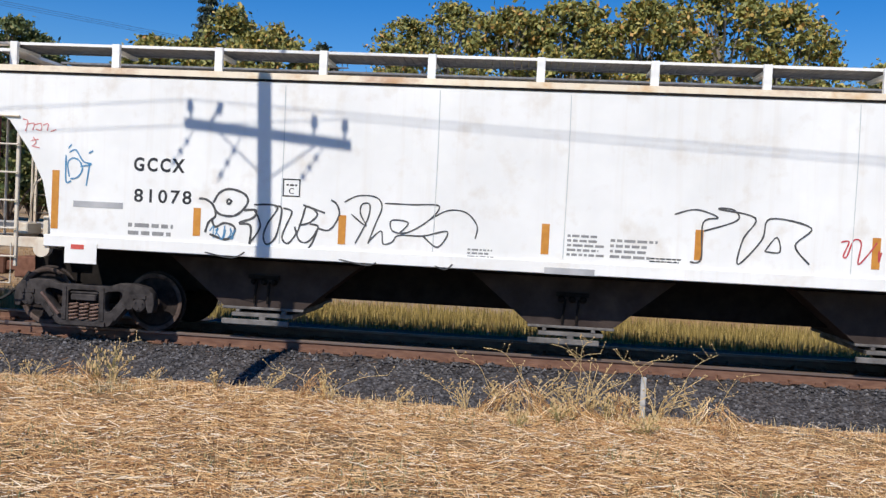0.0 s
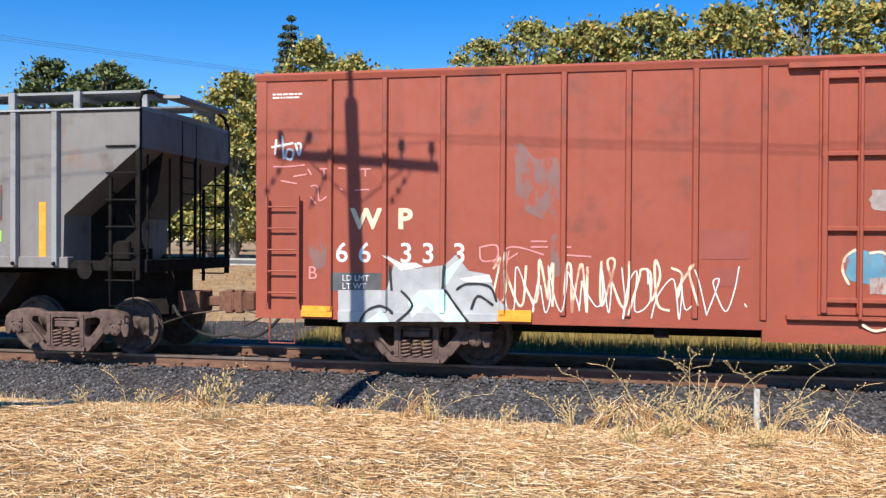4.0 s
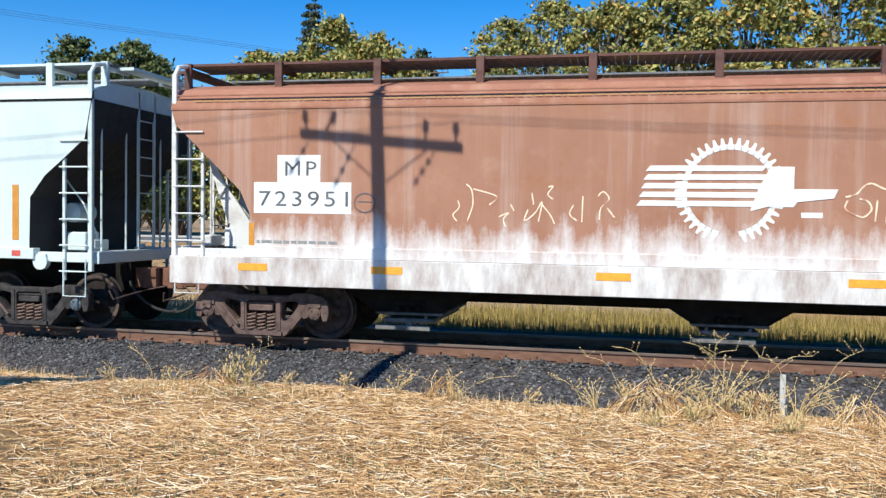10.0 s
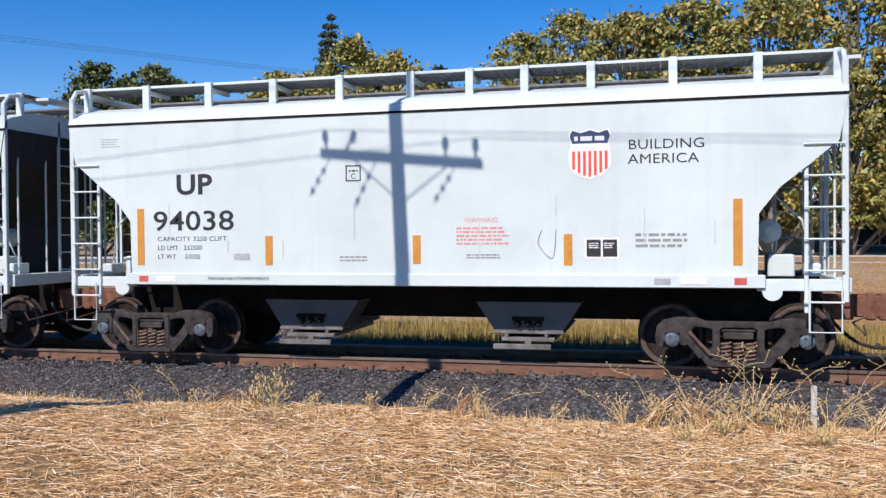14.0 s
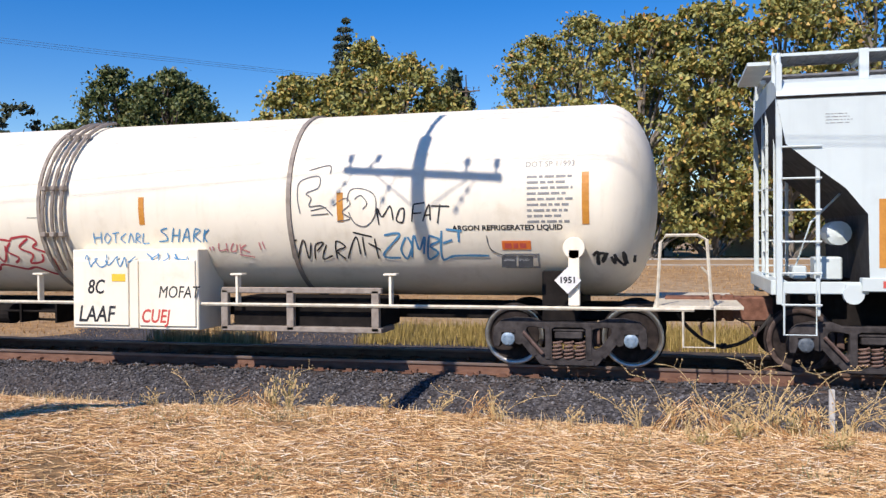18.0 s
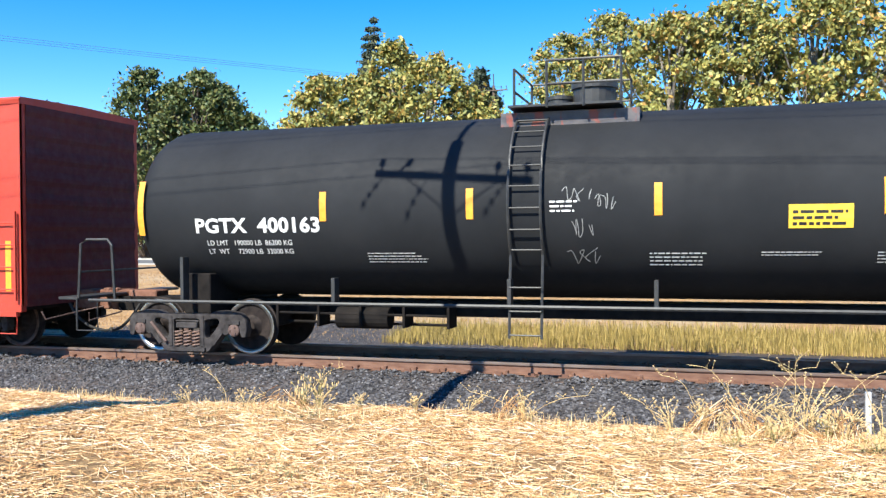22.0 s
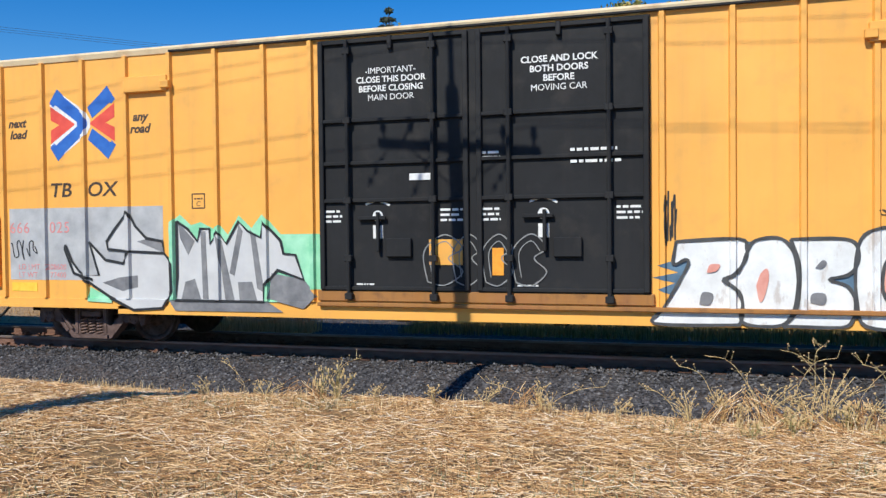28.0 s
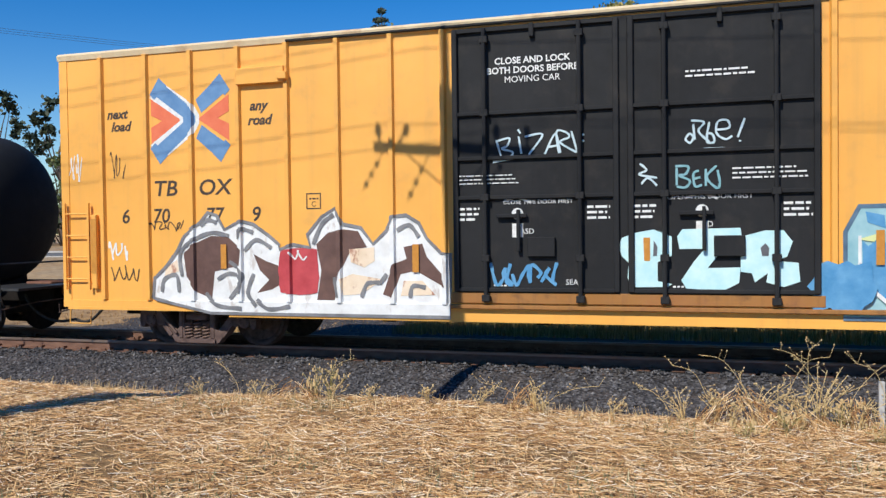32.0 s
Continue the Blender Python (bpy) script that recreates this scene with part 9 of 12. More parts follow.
def make_black_tank(x, marked=True):
    R, zc = 1.46, 2.52
    c = tank_car("tank_car", "black tank railcar with orange reflective strips and white lettering", 7.85, R, zc, "tank_black", "black_trim", (-6.57, 6.57), 4)
    o = 0.45
    W = lambda ob: wrap(ob, R, zc)
    if marked:
        W(words(c, "PGTX  400163", -6.78 + o, 2.15, 0.235, "ink_white", FACE, bold=0.010, space=1.05, fit=2.22))
        W(words(c, "LD LMT   190000 LB  86200 KG", -6.6 + o, 1.94, 0.085, "ink_white", FACE))
        W(words(c, "LT  WT     72900 LB  33000 KG", -6.6 + o, 1.80, 0.085, "ink_white", FACE))
        W(bars(c, 5.41 + o, 6.55 + o, 2.15, 2.62, 7, "ink_white", FACE, 3, 0.62))
        W(strip(c, 2.33 + o, 3.13 + o, 2.13, 2.45, "placard_yellow", name="yellow_placard"))
        W(bars(c, 2.38 + o, 3.08 + o, 2.17, 2.41, 3, "ink_black", FACE - 0.005, 4))
        W(frame_box(c, 5.08 + o, 5.63 + o, 1.58, 1.86, "ink_white", "ink_black"))
        W(bars(c, 3.45 + o, 4.35 + o, 1.66, 1.84, 4, "ink_white", FACE, 5, 0.3))
        W(bars(c, 0.5 + o, 1.4 + o, 1.62, 1.84, 4, "ink_white", FACE, 6, 0.3))
        W(bars(c, 2.0 + o, 2.8 + o, 1.76, 1.84, 2, "ink_white", FACE, 7, 0.3))
        W(bars(c, -3.8 + o, -2.8 + o, 1.66, 1.84, 4, "ink_white", FACE, 8, 0.3))
        W(bars(c, -0.9 + o, -0.5 + o, 2.4, 2.6, 3, "ink_white", FACE, 9, 0.4))
    for k, (u, v, w_) in enumerate(((-0.75, 2.52, 0.5), (-0.62, 2.02, 0.35), (-0.25, 2.42, 0.3), (-0.70, 1.62, 0.6))):
        W(scribble(c, u + o, u + o + w_, v, v + 0.28, "ink_grey", FACE, 230 + k, 0.010, 3, "chalk_mark"))
    for u, a, b in ((-7.80, 2.11, 3.02), (-4.48, 2.31, 2.77), (-2.10, 2.31, 2.77), (0.63, 2.33, 2.79), (3.55, 2.31, 2.79), (6.74, 2.08, 2.99)):
        W(strip(c, u + o - 0.055, u + o + 0.055, a, b, "orange"))
    bm = bmesh.new()
    prism(bm, [(6.1 + o - 0.2, 1.58), (6.1 + o, 1.38), (6.1 + o + 0.2, 1.58), (6.1 + o, 1.78)], "y", NEAR + 0.16, NEAR + 0.175)
    part("placard", bm, "ink_white", c)
    bars(c, 6.0 + o, 6.22 + o, 1.54, 1.62, 1, "ink_grey", NEAR + 0.158, 2)
    part("placard_post", boxes((6.0 + o, 6.2 + o, NEAR + 0.18, NEAR + 0.22, 1.05, 1.9)), "black_trim", c)
    for u in (-7.0, -4.3, -1.5, 0.6, 3.8, 6.9):
        part("rail_strut", bevelled(boxes((u + o - 0.03, u + o + 0.03, NEAR + 0.12, NEAR + 0.3, 1.0, 1.42 if abs(u) < 6.5 else 1.75)), 0.004), "black_trim", c)
    # side ladder, top platform with rails and the manway
    u0 = -1.26 + o
    for d in (-0.24, 0.24):
        pts = [(u0 + d, -(R + 0.09) * math.cos(a), zc + (R + 0.09) * math.sin(a)) for a in np.linspace(-0.5, 1.25, 12)]
        handrail(c, [(u0 + d, -1.5, 0.55)] + pts, "black_trim", 0.022, "ladder_rail")
    rung = finish(tube(bmesh.new(), [(-0.24, 0, 0), (0.24, 0, 0)], 0.014, 6), "rung", "black_trim")
    for a in np.linspace(-0.45, 1.2, 9):
        piece("rung", rung, c, u0, -(R + 0.09) * math.cos(a), zc + (R + 0.09) * math.sin(a))
    for z in (0.6, 0.95, 1.3):
        piece("rung", rung, c, u0, -1.5, z)
    part("tank_dome_plate", boxes((u0 - 0.5, u0 + 1.6, -0.8, 0.8, zc + R - 0.25, zc + R - 0.03)), "spray_mid", c)
    part("top_platform", bevelled(boxes((u0 - 0.35, u0 + 1.35, -1.0, 1.0, zc + R + 0.02, zc + R + 0.06)), 0.006), "black_trim", c)
    bm = bmesh.new()
    for z in (0.35, 0.7):
        tube(bm, [(u0 + 0.25, -1.0, zc + R + z), (u0 + 1.35, -1.0, zc + R + z), (u0 + 1.35, 1.0, zc + R + z), (u0 - 0.35, 1.0, zc + R + z), (u0 - 0.35, -0.5, zc + R + z)], 0.02, 6)
    for p in ((0.25, -1.0), (0.8, -1.0), (1.35, -1.0), (1.35, 1.0), (-0.35, 1.0), (-0.35, -0.5)):
        tube(bm, [(u0 + p[0], p[1], zc + R), (u0 + p[0], p[1], zc + R + 0.7)], 0.022, 6)
    part("platform_rail", bm, "black_trim", c)
    bm = bmesh.new()
    for u, r, h in ((0.3, 0.2, 0.3), (0.85, 0.34, 0.48)):
        prof = [(0, r), (h * 0.8, r), (h * 0.82, r * 1.1), (h, r * 1.1), (h * 1.08, r * 0.5)]
        rings = [[bm.verts.new((u0 + u + q * math.cos(k * math.tau / 20), q * math.sin(k * math.tau / 20), zc + R + z)) for k in range(20)] for z, q in prof]
        for a, b in zip(rings, rings[1:]):
            for k in range(20):
                bm.faces.new((a[k], a[(k + 1) % 20], b[(k + 1) % 20], b[k]))
        bm.faces.new(rings[-1])
    part("manway", bm, "black_trim", c)
    brake_gear(c, -5.2, -2.2)
    return add(c, x - o)


M["black_trim"] = plain("black_painted_steel", (0.02, 0.02, 0.021), (0.05, 0.048, 0.046), 9, 0.5)


# orange-red box car
def make_orange_box():
    def door(c):
        part("door_track", boxes((-1.8, 5.2, FACE - 0.10, FACE + 0.02, 0.94, 1.00), (-1.75, 5.0, FACE - 0.09, FACE + 0.02, 4.33, 4.38)), "orange_red", c)
        d = part("door", boxes((-1.62, 1.50, FACE - 0.05, FACE + 0.02, 1.02, 4.32)), "orange_red", c)
        bm = bmesh.new()
        for u in (-1.52, 1.40):
            box(bm, u - 0.11, u + 0.11, FACE - 0.085, FACE - 0.04, 1.03, 4.31)
        for z in (1.10, 4.26):
            box(bm, -1.4, 1.28, FACE - 0.085, FACE - 0.04, z - 0.07, z + 0.05)
        part("door_frame", bevelled(bm, 0.012), "orange_red", d)
        rb = finish(prism(bmesh.new(), [(FACE - 0.048, -0.06), (FACE - 0.09, -0.05), (FACE - 0.10, 0.02), (FACE - 0.048, 0.06)], "x", -1.38, 1.26), "corrugation", "orange_red")
        for k in range(19):
            piece("corrugation", rb, d, 0, 0, 1.30 + k * 0.155)
        bm = boxes((-1.3, 0.9, FACE - 0.12, FACE - 0.08, 1.38, 1.46), (-1.72, -1.5, FACE - 0.14, FACE - 0.05, 1.62, 1.70), (-1.85, -1.55, FACE - 0.12, FACE - 0.05, 2.85, 2.92), (-0.08, -0.02, FACE - 0.16, FACE - 0.08, 3.95, 4.2), (1.2, 1.3, FACE - 0.14, FACE - 0.06, 1.35, 1.6))
        part("door_latch", bevelled(bm, 0.01), "orange_red", d)
        part("door_stop", boxes((4.75, 5.0, FACE - 0.12, FACE, 4.25, 4.38)), "orange_red", c)
        part("door_post", boxes((1.56, 1.62, FACE - 0.1, FACE, 1.0, 4.35)), "orange_red", c)
    c = box_car("box_car", "orange-red box railcar with grey bubble graffiti and corrugated sliding door", "cars of the freight train", 16.0, 0.78, 4.52, "orange_red",
                (-7.23, -6.31, -5.35, -4.4, -3.45, -2.52, 1.82, 2.67, 3.62, 4.55, 5.48, 6.41, 7.34), (0.04, 0.045), door,
                [(-1.7, 5.2, 0.64), (-6.0, -1.7, 0.70), (5.2, 7.9, 0.72)], (-6.3, 6.3), 2, 0, 0.06)
    words(c, "EEC", -7.16, 2.02, 0.23, "ink_white", FACE, bold=0.010, space=1.25, fit=0.53)
    words(c, "2938", -7.18, 1.60, 0.23, "ink_white", FACE, bold=0.012, space=1.22, fit=0.72)
    bars(c, -7.12, -6.5, 1.42, 1.49, 1, "ink_pink", FACE, 3, 0.8)
    bars(c, -7.12, -6.5, 1.30, 1.37, 1, "ink_pink", FACE, 4, 0.8)
    words(c, "W", -7.08, 0.90, 0.17, "ink_pink", FACE, wide=1.2)
    plate_c(c, -6.05, 1.79, 0.26, "ink_pink")
    for u in (-5.0, -2.08, 2.24, 4.96):
        strip(c, u - 0.23, u + 0.23, 1.18, 1.29, "orange", FACE - 0.05)
    strip(c, 7.66, 7.78, 1.16, 2.04, "orange")
    strip(c, -7.80, -7.69, 1.13, 2.0, "orange")
    strip(c, -2.3, -1.94, 3.05, 3.18, "ink_white", name="paper_tag")
    strip(c, -2.22, -1.91, 2.35, 2.58, "ink_white", name="paper_tag")
    strip(c, -2.43, -1.85, 1.45, 1.86, "steel_plate", FACE - 0.02, "steel_plate")
    strip(c, -3.1, -2.85, 1.5, 1.65, "patch_red", name="small_plate")
    bars(c, -2.1, -1.9, 1.31, 1.37, 1, "ink_white", FACE, 5, 0.9)
    bm = bmesh.new()
    sheet_piece(bm, [(2.21, 0.74), (2.2, 1.76), (2.32, 2.14), (2.5, 2.31), (2.7, 2.09), (2.95, 2.28), (3.06, 2.17), (3.3, 2.29), (3.41, 2.21), (3.63, 2.27), (3.71, 2.08), (4.06, 2.3), (4.24, 2.03), (4.6, 2.31), (4.85, 2.03), (5.21, 2.28), (5.41, 2.02), (5.74, 2.23), (5.95, 1.86), (6.24, 2.17), (6.41, 2.05), (6.48, 1.36), (6.43, 0.85), (5.15, 0.77)], FACE, 0.0015)
    sheet_piece(bm, [(6.48, 1.62), (6.71, 1.71), (6.89, 1.6), (6.52, 1.58)], FACE, 0.0015)
    sheet_piece(bm, [(6.5, 1.53), (6.85, 1.51), (6.87, 1.34), (6.7, 1.32)], FACE, 0.0015)
    part("graffiti_fill", bm, "spray_mid", c, "slate-grey rounded bubble letters")
    bm = bmesh.new()
    for pts in ([(2.17, 1.12), (2.22, 1.76), (2.32, 2.14), (2.5, 2.33), (2.64, 2.24), (2.71, 2.05), (2.69, 1.51), (2.78, 1.13)],
                [(2.71, 2.05), (2.79, 2.24), (2.95, 2.31), (3.06, 2.15), (3.03, 1.51), (3.07, 1.13)],
                [(3.06, 2.15), (3.15, 2.28), (3.3, 2.3), (3.41, 2.21), (3.38, 1.51), (3.4, 1.16)],
                [(3.41, 2.19), (3.59, 2.27), (3.69, 2.2), (3.71, 2.04), (3.73, 1.51), (3.72, 1.14)],
                [(3.71, 2.04), (3.8, 2.2), (4.06, 2.32), (4.18, 2.24), (4.24, 1.91), (4.26, 1.12)],
                [(4.24, 2.03), (4.39, 2.23), (4.6, 2.33), (4.76, 2.27), (4.85, 2.03), (4.83, 1.07)],
                [(4.86, 1.99), (5.01, 2.18), (5.21, 2.3), (5.37, 2.24), (5.41, 2.02), (5.41, 1.07)],):
        stroke(bm, pts, 0.055, FACE - 0.004)
    for pts in ([(5.42, 1.9), (5.54, 2.14), (5.74, 2.25), (5.9, 2.17), (5.95, 1.9), (5.98, 1.66)],
                [(5.97, 1.82), (6.09, 2.05), (6.24, 2.18), (6.39, 2.09), (6.43, 1.89), (6.48, 1.36), (6.44, 0.89)],):
        stroke(bm, pts, 0.055, FACE - 0.004)
    part("graffiti_outline", bm, "spray_cream", c, "cream sprayed bubble outlines")
    bm = bmesh.new()
    for pts in ([(2.26, 1.04), (2.39, 0.77)],
                [(2.75, 0.96), (2.77, 0.75)],
                [(3.04, 0.96), (3.09, 0.76)],
                [(3.53, 0.93), (3.52, 0.76)],
                [(3.76, 0.93), (3.78, 0.75)],
                [(4.12, 0.94), (4.21, 0.78)],
                [(4.56, 0.92), (4.54, 0.76)],
                [(4.87, 0.95), (4.87, 0.77)],
                [(5.15, 0.95), (5.17, 0.77)],
                [(5.43, 0.96), (5.51, 0.78)],
                [(5.75, 1.43), (5.82, 0.88), (5.9, 0.81)],
                [(6.02, 1.39), (6.04, 1.14)],
                [(3.49, 1.38), (3.51, 1.05)],
                [(4.08, 1.67), (4.08, 1.06)],
                [(4.54, 1.67), (4.56, 1.13)],
                [(5.13, 1.53), (5.16, 1.31)],
                [(5.13, 1.9), (5.16, 1.63)],
                [(5.0, 1.77), (5.27, 1.77)],
                [(5.08, 1.65), (5.16, 1.77)],):
        stroke(bm, pts, 0.034, FACE - 0.006)
    for pts in ([(6.37, 1.59), (6.52, 1.7), (6.78, 1.73), (6.91, 1.64), (6.95, 1.55), (6.82, 1.59), (6.44, 1.58)],
                [(6.44, 1.55), (6.55, 1.37), (6.74, 1.28), (6.91, 1.32), (6.93, 1.47), (6.82, 1.55)],
                [(6.56, 1.91), (6.65, 2.1), (6.71, 1.91)],
                [(6.58, 1.99), (6.7, 2.01)],
                [(6.75, 2.06), (6.84, 2.04), (6.76, 1.89), (6.88, 1.9)],
                [(6.91, 1.87), (6.93, 2.06), (6.99, 1.95), (7.06, 2.06), (7.04, 1.85)],
                [(1.78, 2.0), (1.87, 2.2), (1.92, 2.02)],
                [(1.95, 2.17), (2.03, 2.15), (1.95, 2.02), (2.04, 2.02)],
                [(2.09, 2.0), (2.11, 2.17), (2.16, 2.06), (2.2, 2.16), (2.2, 1.98)],
                [(1.78, 1.89), (1.97, 1.91), (1.85, 1.78), (2.06, 1.8), (2.15, 1.87)],):
        stroke(bm, pts, 0.034, FACE - 0.006)
    for pts in ([(1.78, 1.66), (1.87, 1.57), (1.94, 1.68), (1.99, 1.57), (2.1, 1.68)],
                [(1.75, 1.48), (1.89, 1.42), (2.05, 1.48)],):
        stroke(bm, pts, 0.034, FACE - 0.006)
    part("graffiti_line", bm, "spray_cream", c, "cream sprayed strokes, star and tags")
    frame_box(c, 5.66, 6.14, 1.44, 1.72, "ink_white", "ink_black", FACE - 0.012)
    bars(c, 6.7, 7.1, 0.98, 1.01, 1, "ink_white", FACE, 6)
    for s in (-1, 1):
        ladder(c, s * 7.93, s * 7.3, 1.0, 2.55, FACE - 0.07, 4, "orange_red")
        part("sill_step", tube(bmesh.new(), [(s * 7.9, FACE, 0.85), (s * 7.9, FACE - 0.02, 0.42), (s * 7.45, FACE - 0.02, 0.42), (s * 7.45, FACE, 0.85)], 0.016, 6), "orange_red", c)
    return add(c, -149.805)


# yellow sixty-foot box cars with double black doors
def double_door(c, texts, seed):
    part("door_track", bevelled(boxes((-2.55, 6.1, FACE - 0.11, FACE + 0.02, 0.86, 0.92)), 0.008), "grimy_yellow", c)
    part("door_threshold", bevelled(boxes((-2.55, 2.55, FACE - 0.07, FACE + 0.05, 0.94, 1.10)), 0.008), "grimy_yellow", c)
    # track coloured black to paint in the shadow under the eave
    part("upper_door_track", bevelled(boxes((-5.2, 5.25, FACE - 0.07, FACE + 0.02, 4.985, 5.02)), 0.006), "door_black", c)
    part("door_seal", boxes((-0.08, 0.02, FACE - 0.06, FACE, 1.10, 4.95)), "door_black", c)
    guide = finish(bevelled(boxes((-0.06, 0.06, -0.045, 0.045, -0.05, 0.05)), 0.01), "rod_guide", "door_black")
    for k, (u0, u1) in enumerate(((-2.50, -0.08), (0.02, 2.50))):
        d = part("door", boxes((u0, u1, FACE - 0.05, FACE + 0.02, 1.10, 4.95)), "door_black", c, "black plug door")
        bm = bmesh.new()
        for z in (1.14, 2.48, 3.05, 3.70, 4.90):
            box(bm, u0 + 0.02, u1 - 0.02, FACE - 0.10, FACE - 0.04, z - 0.03, z + 0.03)
        for u in (u0 + 0.05, u1 - 0.05, (u0 + u1) / 2 + 0.05):
            if abs(u - (u0 + u1) / 2) > 0.2:
                box(bm, u - 0.04, u + 0.04, FACE - 0.11, FACE - 0.04, 1.12, 4.93)
        box(bm, (u0 + u1) / 2 - 0.05, (u0 + u1) / 2 + 0.02, FACE - 0.12, FACE - 0.04, 4.75, 4.95)
        part("door_frame", bevelled(bm, 0.01), "door_black", d)
        for u in (u0 + 0.50, u1 - 0.55):
            part("lock_rod", tube(bmesh.new(), [(u, FACE - 0.14, 1.02), (u, FACE - 0.14, 4.92)], 0.032, 8), "door_black", d)
            for z in (1.02, 1.6, 2.48, 3.7, 4.75):
                piece("rod_guide", guide, d, u, FACE - 0.125, z)
        m = (u0 + u1) / 2
        part("door_lever", bevelled(boxes((m - 0.55, m - 0.1, FACE - 0.13, FACE - 0.08, 2.18, 2.24), (m - 0.25, m - 0.2, FACE - 0.15, FACE - 0.08, 1.7, 2.3), (m - 0.1, m + 0.3, FACE - 0.12, FACE - 0.05, 1.62, 1.9)), 0.01), "door_black", d)
        f = FACE - 0.051
        lines = texts[k]
        for r, line in enumerate(lines):
            words(d, line, m - 0.02, 4.40 - r * 0.135, 0.095, "ink_white", f, align="CENTER", bold=0.003)
        bars(d, u0 + 0.08, u0 + 0.40, 2.15, 2.38, 3, "ink_white", f, seed + k, 0.45)
        bars(d, u1 - 0.46, u1 - 0.1, 2.15, 2.38, 3, "ink_white", f, seed + 2 + k, 0.45)
        bars(d, u0 + 0.6, u0 + 0.95, 1.19, 1.24, 1, "ink_white", f, seed + 4 + k)
        bm = bmesh.new()
        disc(bm, (m - 0.25, f - 0.004, 2.24), 0.085, -0.002, 0.002, 18, 0.055)
        stroke(bm, [(m - 0.45, 2.42), (m - 0.25, 2.47), (m - 0.05, 2.40)], 0.03, f)
        rect(bm, m - 0.33, m - 0.17, 1.9, 2.1, f)
        part("door_symbol", bm, "ink_white", d)


def crossed_arrows(c, u, v, w, h, dull=False):
    """Two facing pairs of nested bent arrows, blue outside and red inside, that meet in a curve."""
    blue, red = ("logo_blue_dull", "logo_red_dull") if dull else ("logo_blue", "logo_red")
    P = lambda pts, s=1: [(u + s * a * w / 2, v + b * h / 2) for a, b in pts]
    def flat(name, pts, m, k, s=1):
        bm = bmesh.new()
        prism(bm, P(pts, s), "y", FACE - 0.003 - 0.0005 * k, FACE)
        part(name, bm, m, c)
    flat("arrow_gap", [(-0.70, 0.90), (0.10, 0.34), (0.24, 0.10), (0.24, -0.10), (0.10, -0.34), (-0.70, -0.90), (-1.0, -0.55), (-0.3, 0.0), (-1.0, 0.55)], "ink_white", 0)
    flat("arrow", [(-0.66, 0.86), (0.04, 0.28), (0.15, 0.06), (0.15, -0.06), (0.04, -0.28), (-0.66, -0.86), (-0.90, -0.62), (-0.16, -0.06), (-0.16, 0.06), (-0.90, 0.62)], blue, 1)
    for s in (-1, 1):
        flat("arrow", [(-0.97, 0.52), (-0.24, 0.02), (-0.24, -0.02), (-0.97, -0.52), (-0.97, -0.14), (-0.70, 0.0), (-0.97, 0.14)], red, 2, -s)
        for z in (-1, 1):
            flat("arrow_head", [(s * 0.76, z * 1.0), (s * 0.56, z * 0.80), (s * 0.88, z * 0.50), (s * 1.0, z * 0.62)], blue, 3)
            if s > 0:
                flat("arrow", [(0.68, z * 0.90), (0.16, z * 0.44), (0.30, z * 0.14), (0.92, z * 0.60)], blue, 1)


M["logo_blue_dull"] = plain("faded_blue_paint", (0.10, 0.22, 0.42), (0.16, 0.30, 0.50), 5, 0.5)
M["logo_red_dull"] = plain("faded_red_paint", (0.72, 0.14, 0.06), (0.80, 0.20, 0.09), 5, 0.5)


def pool_logo(c, u0, u1, v0, v1):
    """A black panel with three white slab shapes and speed lines."""
    strip(c, u0, u1, v0, v1, "ink_black", FACE - 0.001, "emblem_panel")
    w, h, f = u1 - u0, v1 - v0, FACE - 0.005
    bm = bmesh.new()
    P = lambda a, b: (u0 + w * a, v0 + h * b)
    for a in (0.04, 0.34):
        prism(bm, [P(a + 0.02, 0.86), P(a + 0.30, 0.86), P(a + 0.29, 0.66), P(a + 0.24, 0.70), P(a + 0.19, 0.70), P(a + 0.16, 0.20), P(a + 0.19, 0.12), P(a + 0.03, 0.12), P(a + 0.06, 0.20), P(a + 0.10, 0.70), P(a + 0.04, 0.70), P(a, 0.60)], "y", f - 0.002, f)
    prism(bm, [P(0.64, 0.86), P(0.78, 0.86), P(0.80, 0.62), P(0.88, 0.86), P(0.98, 0.86), P(0.86, 0.50), P(0.95, 0.12), P(0.78, 0.12), P(0.77, 0.36), P(0.68, 0.12), P(0.57, 0.12), P(0.71, 0.48)], "y", f - 0.002, f)
    for k in range(4):
        for a in (0.22, 0.52):
            rect(bm, u0 + w * a, u0 + w * (a + 0.16), v0 + h * (0.30 + 0.09 * k), v0 + h * (0.33 + 0.09 * k), f)
    part("emblem_shapes", bm, "ink_white", c)


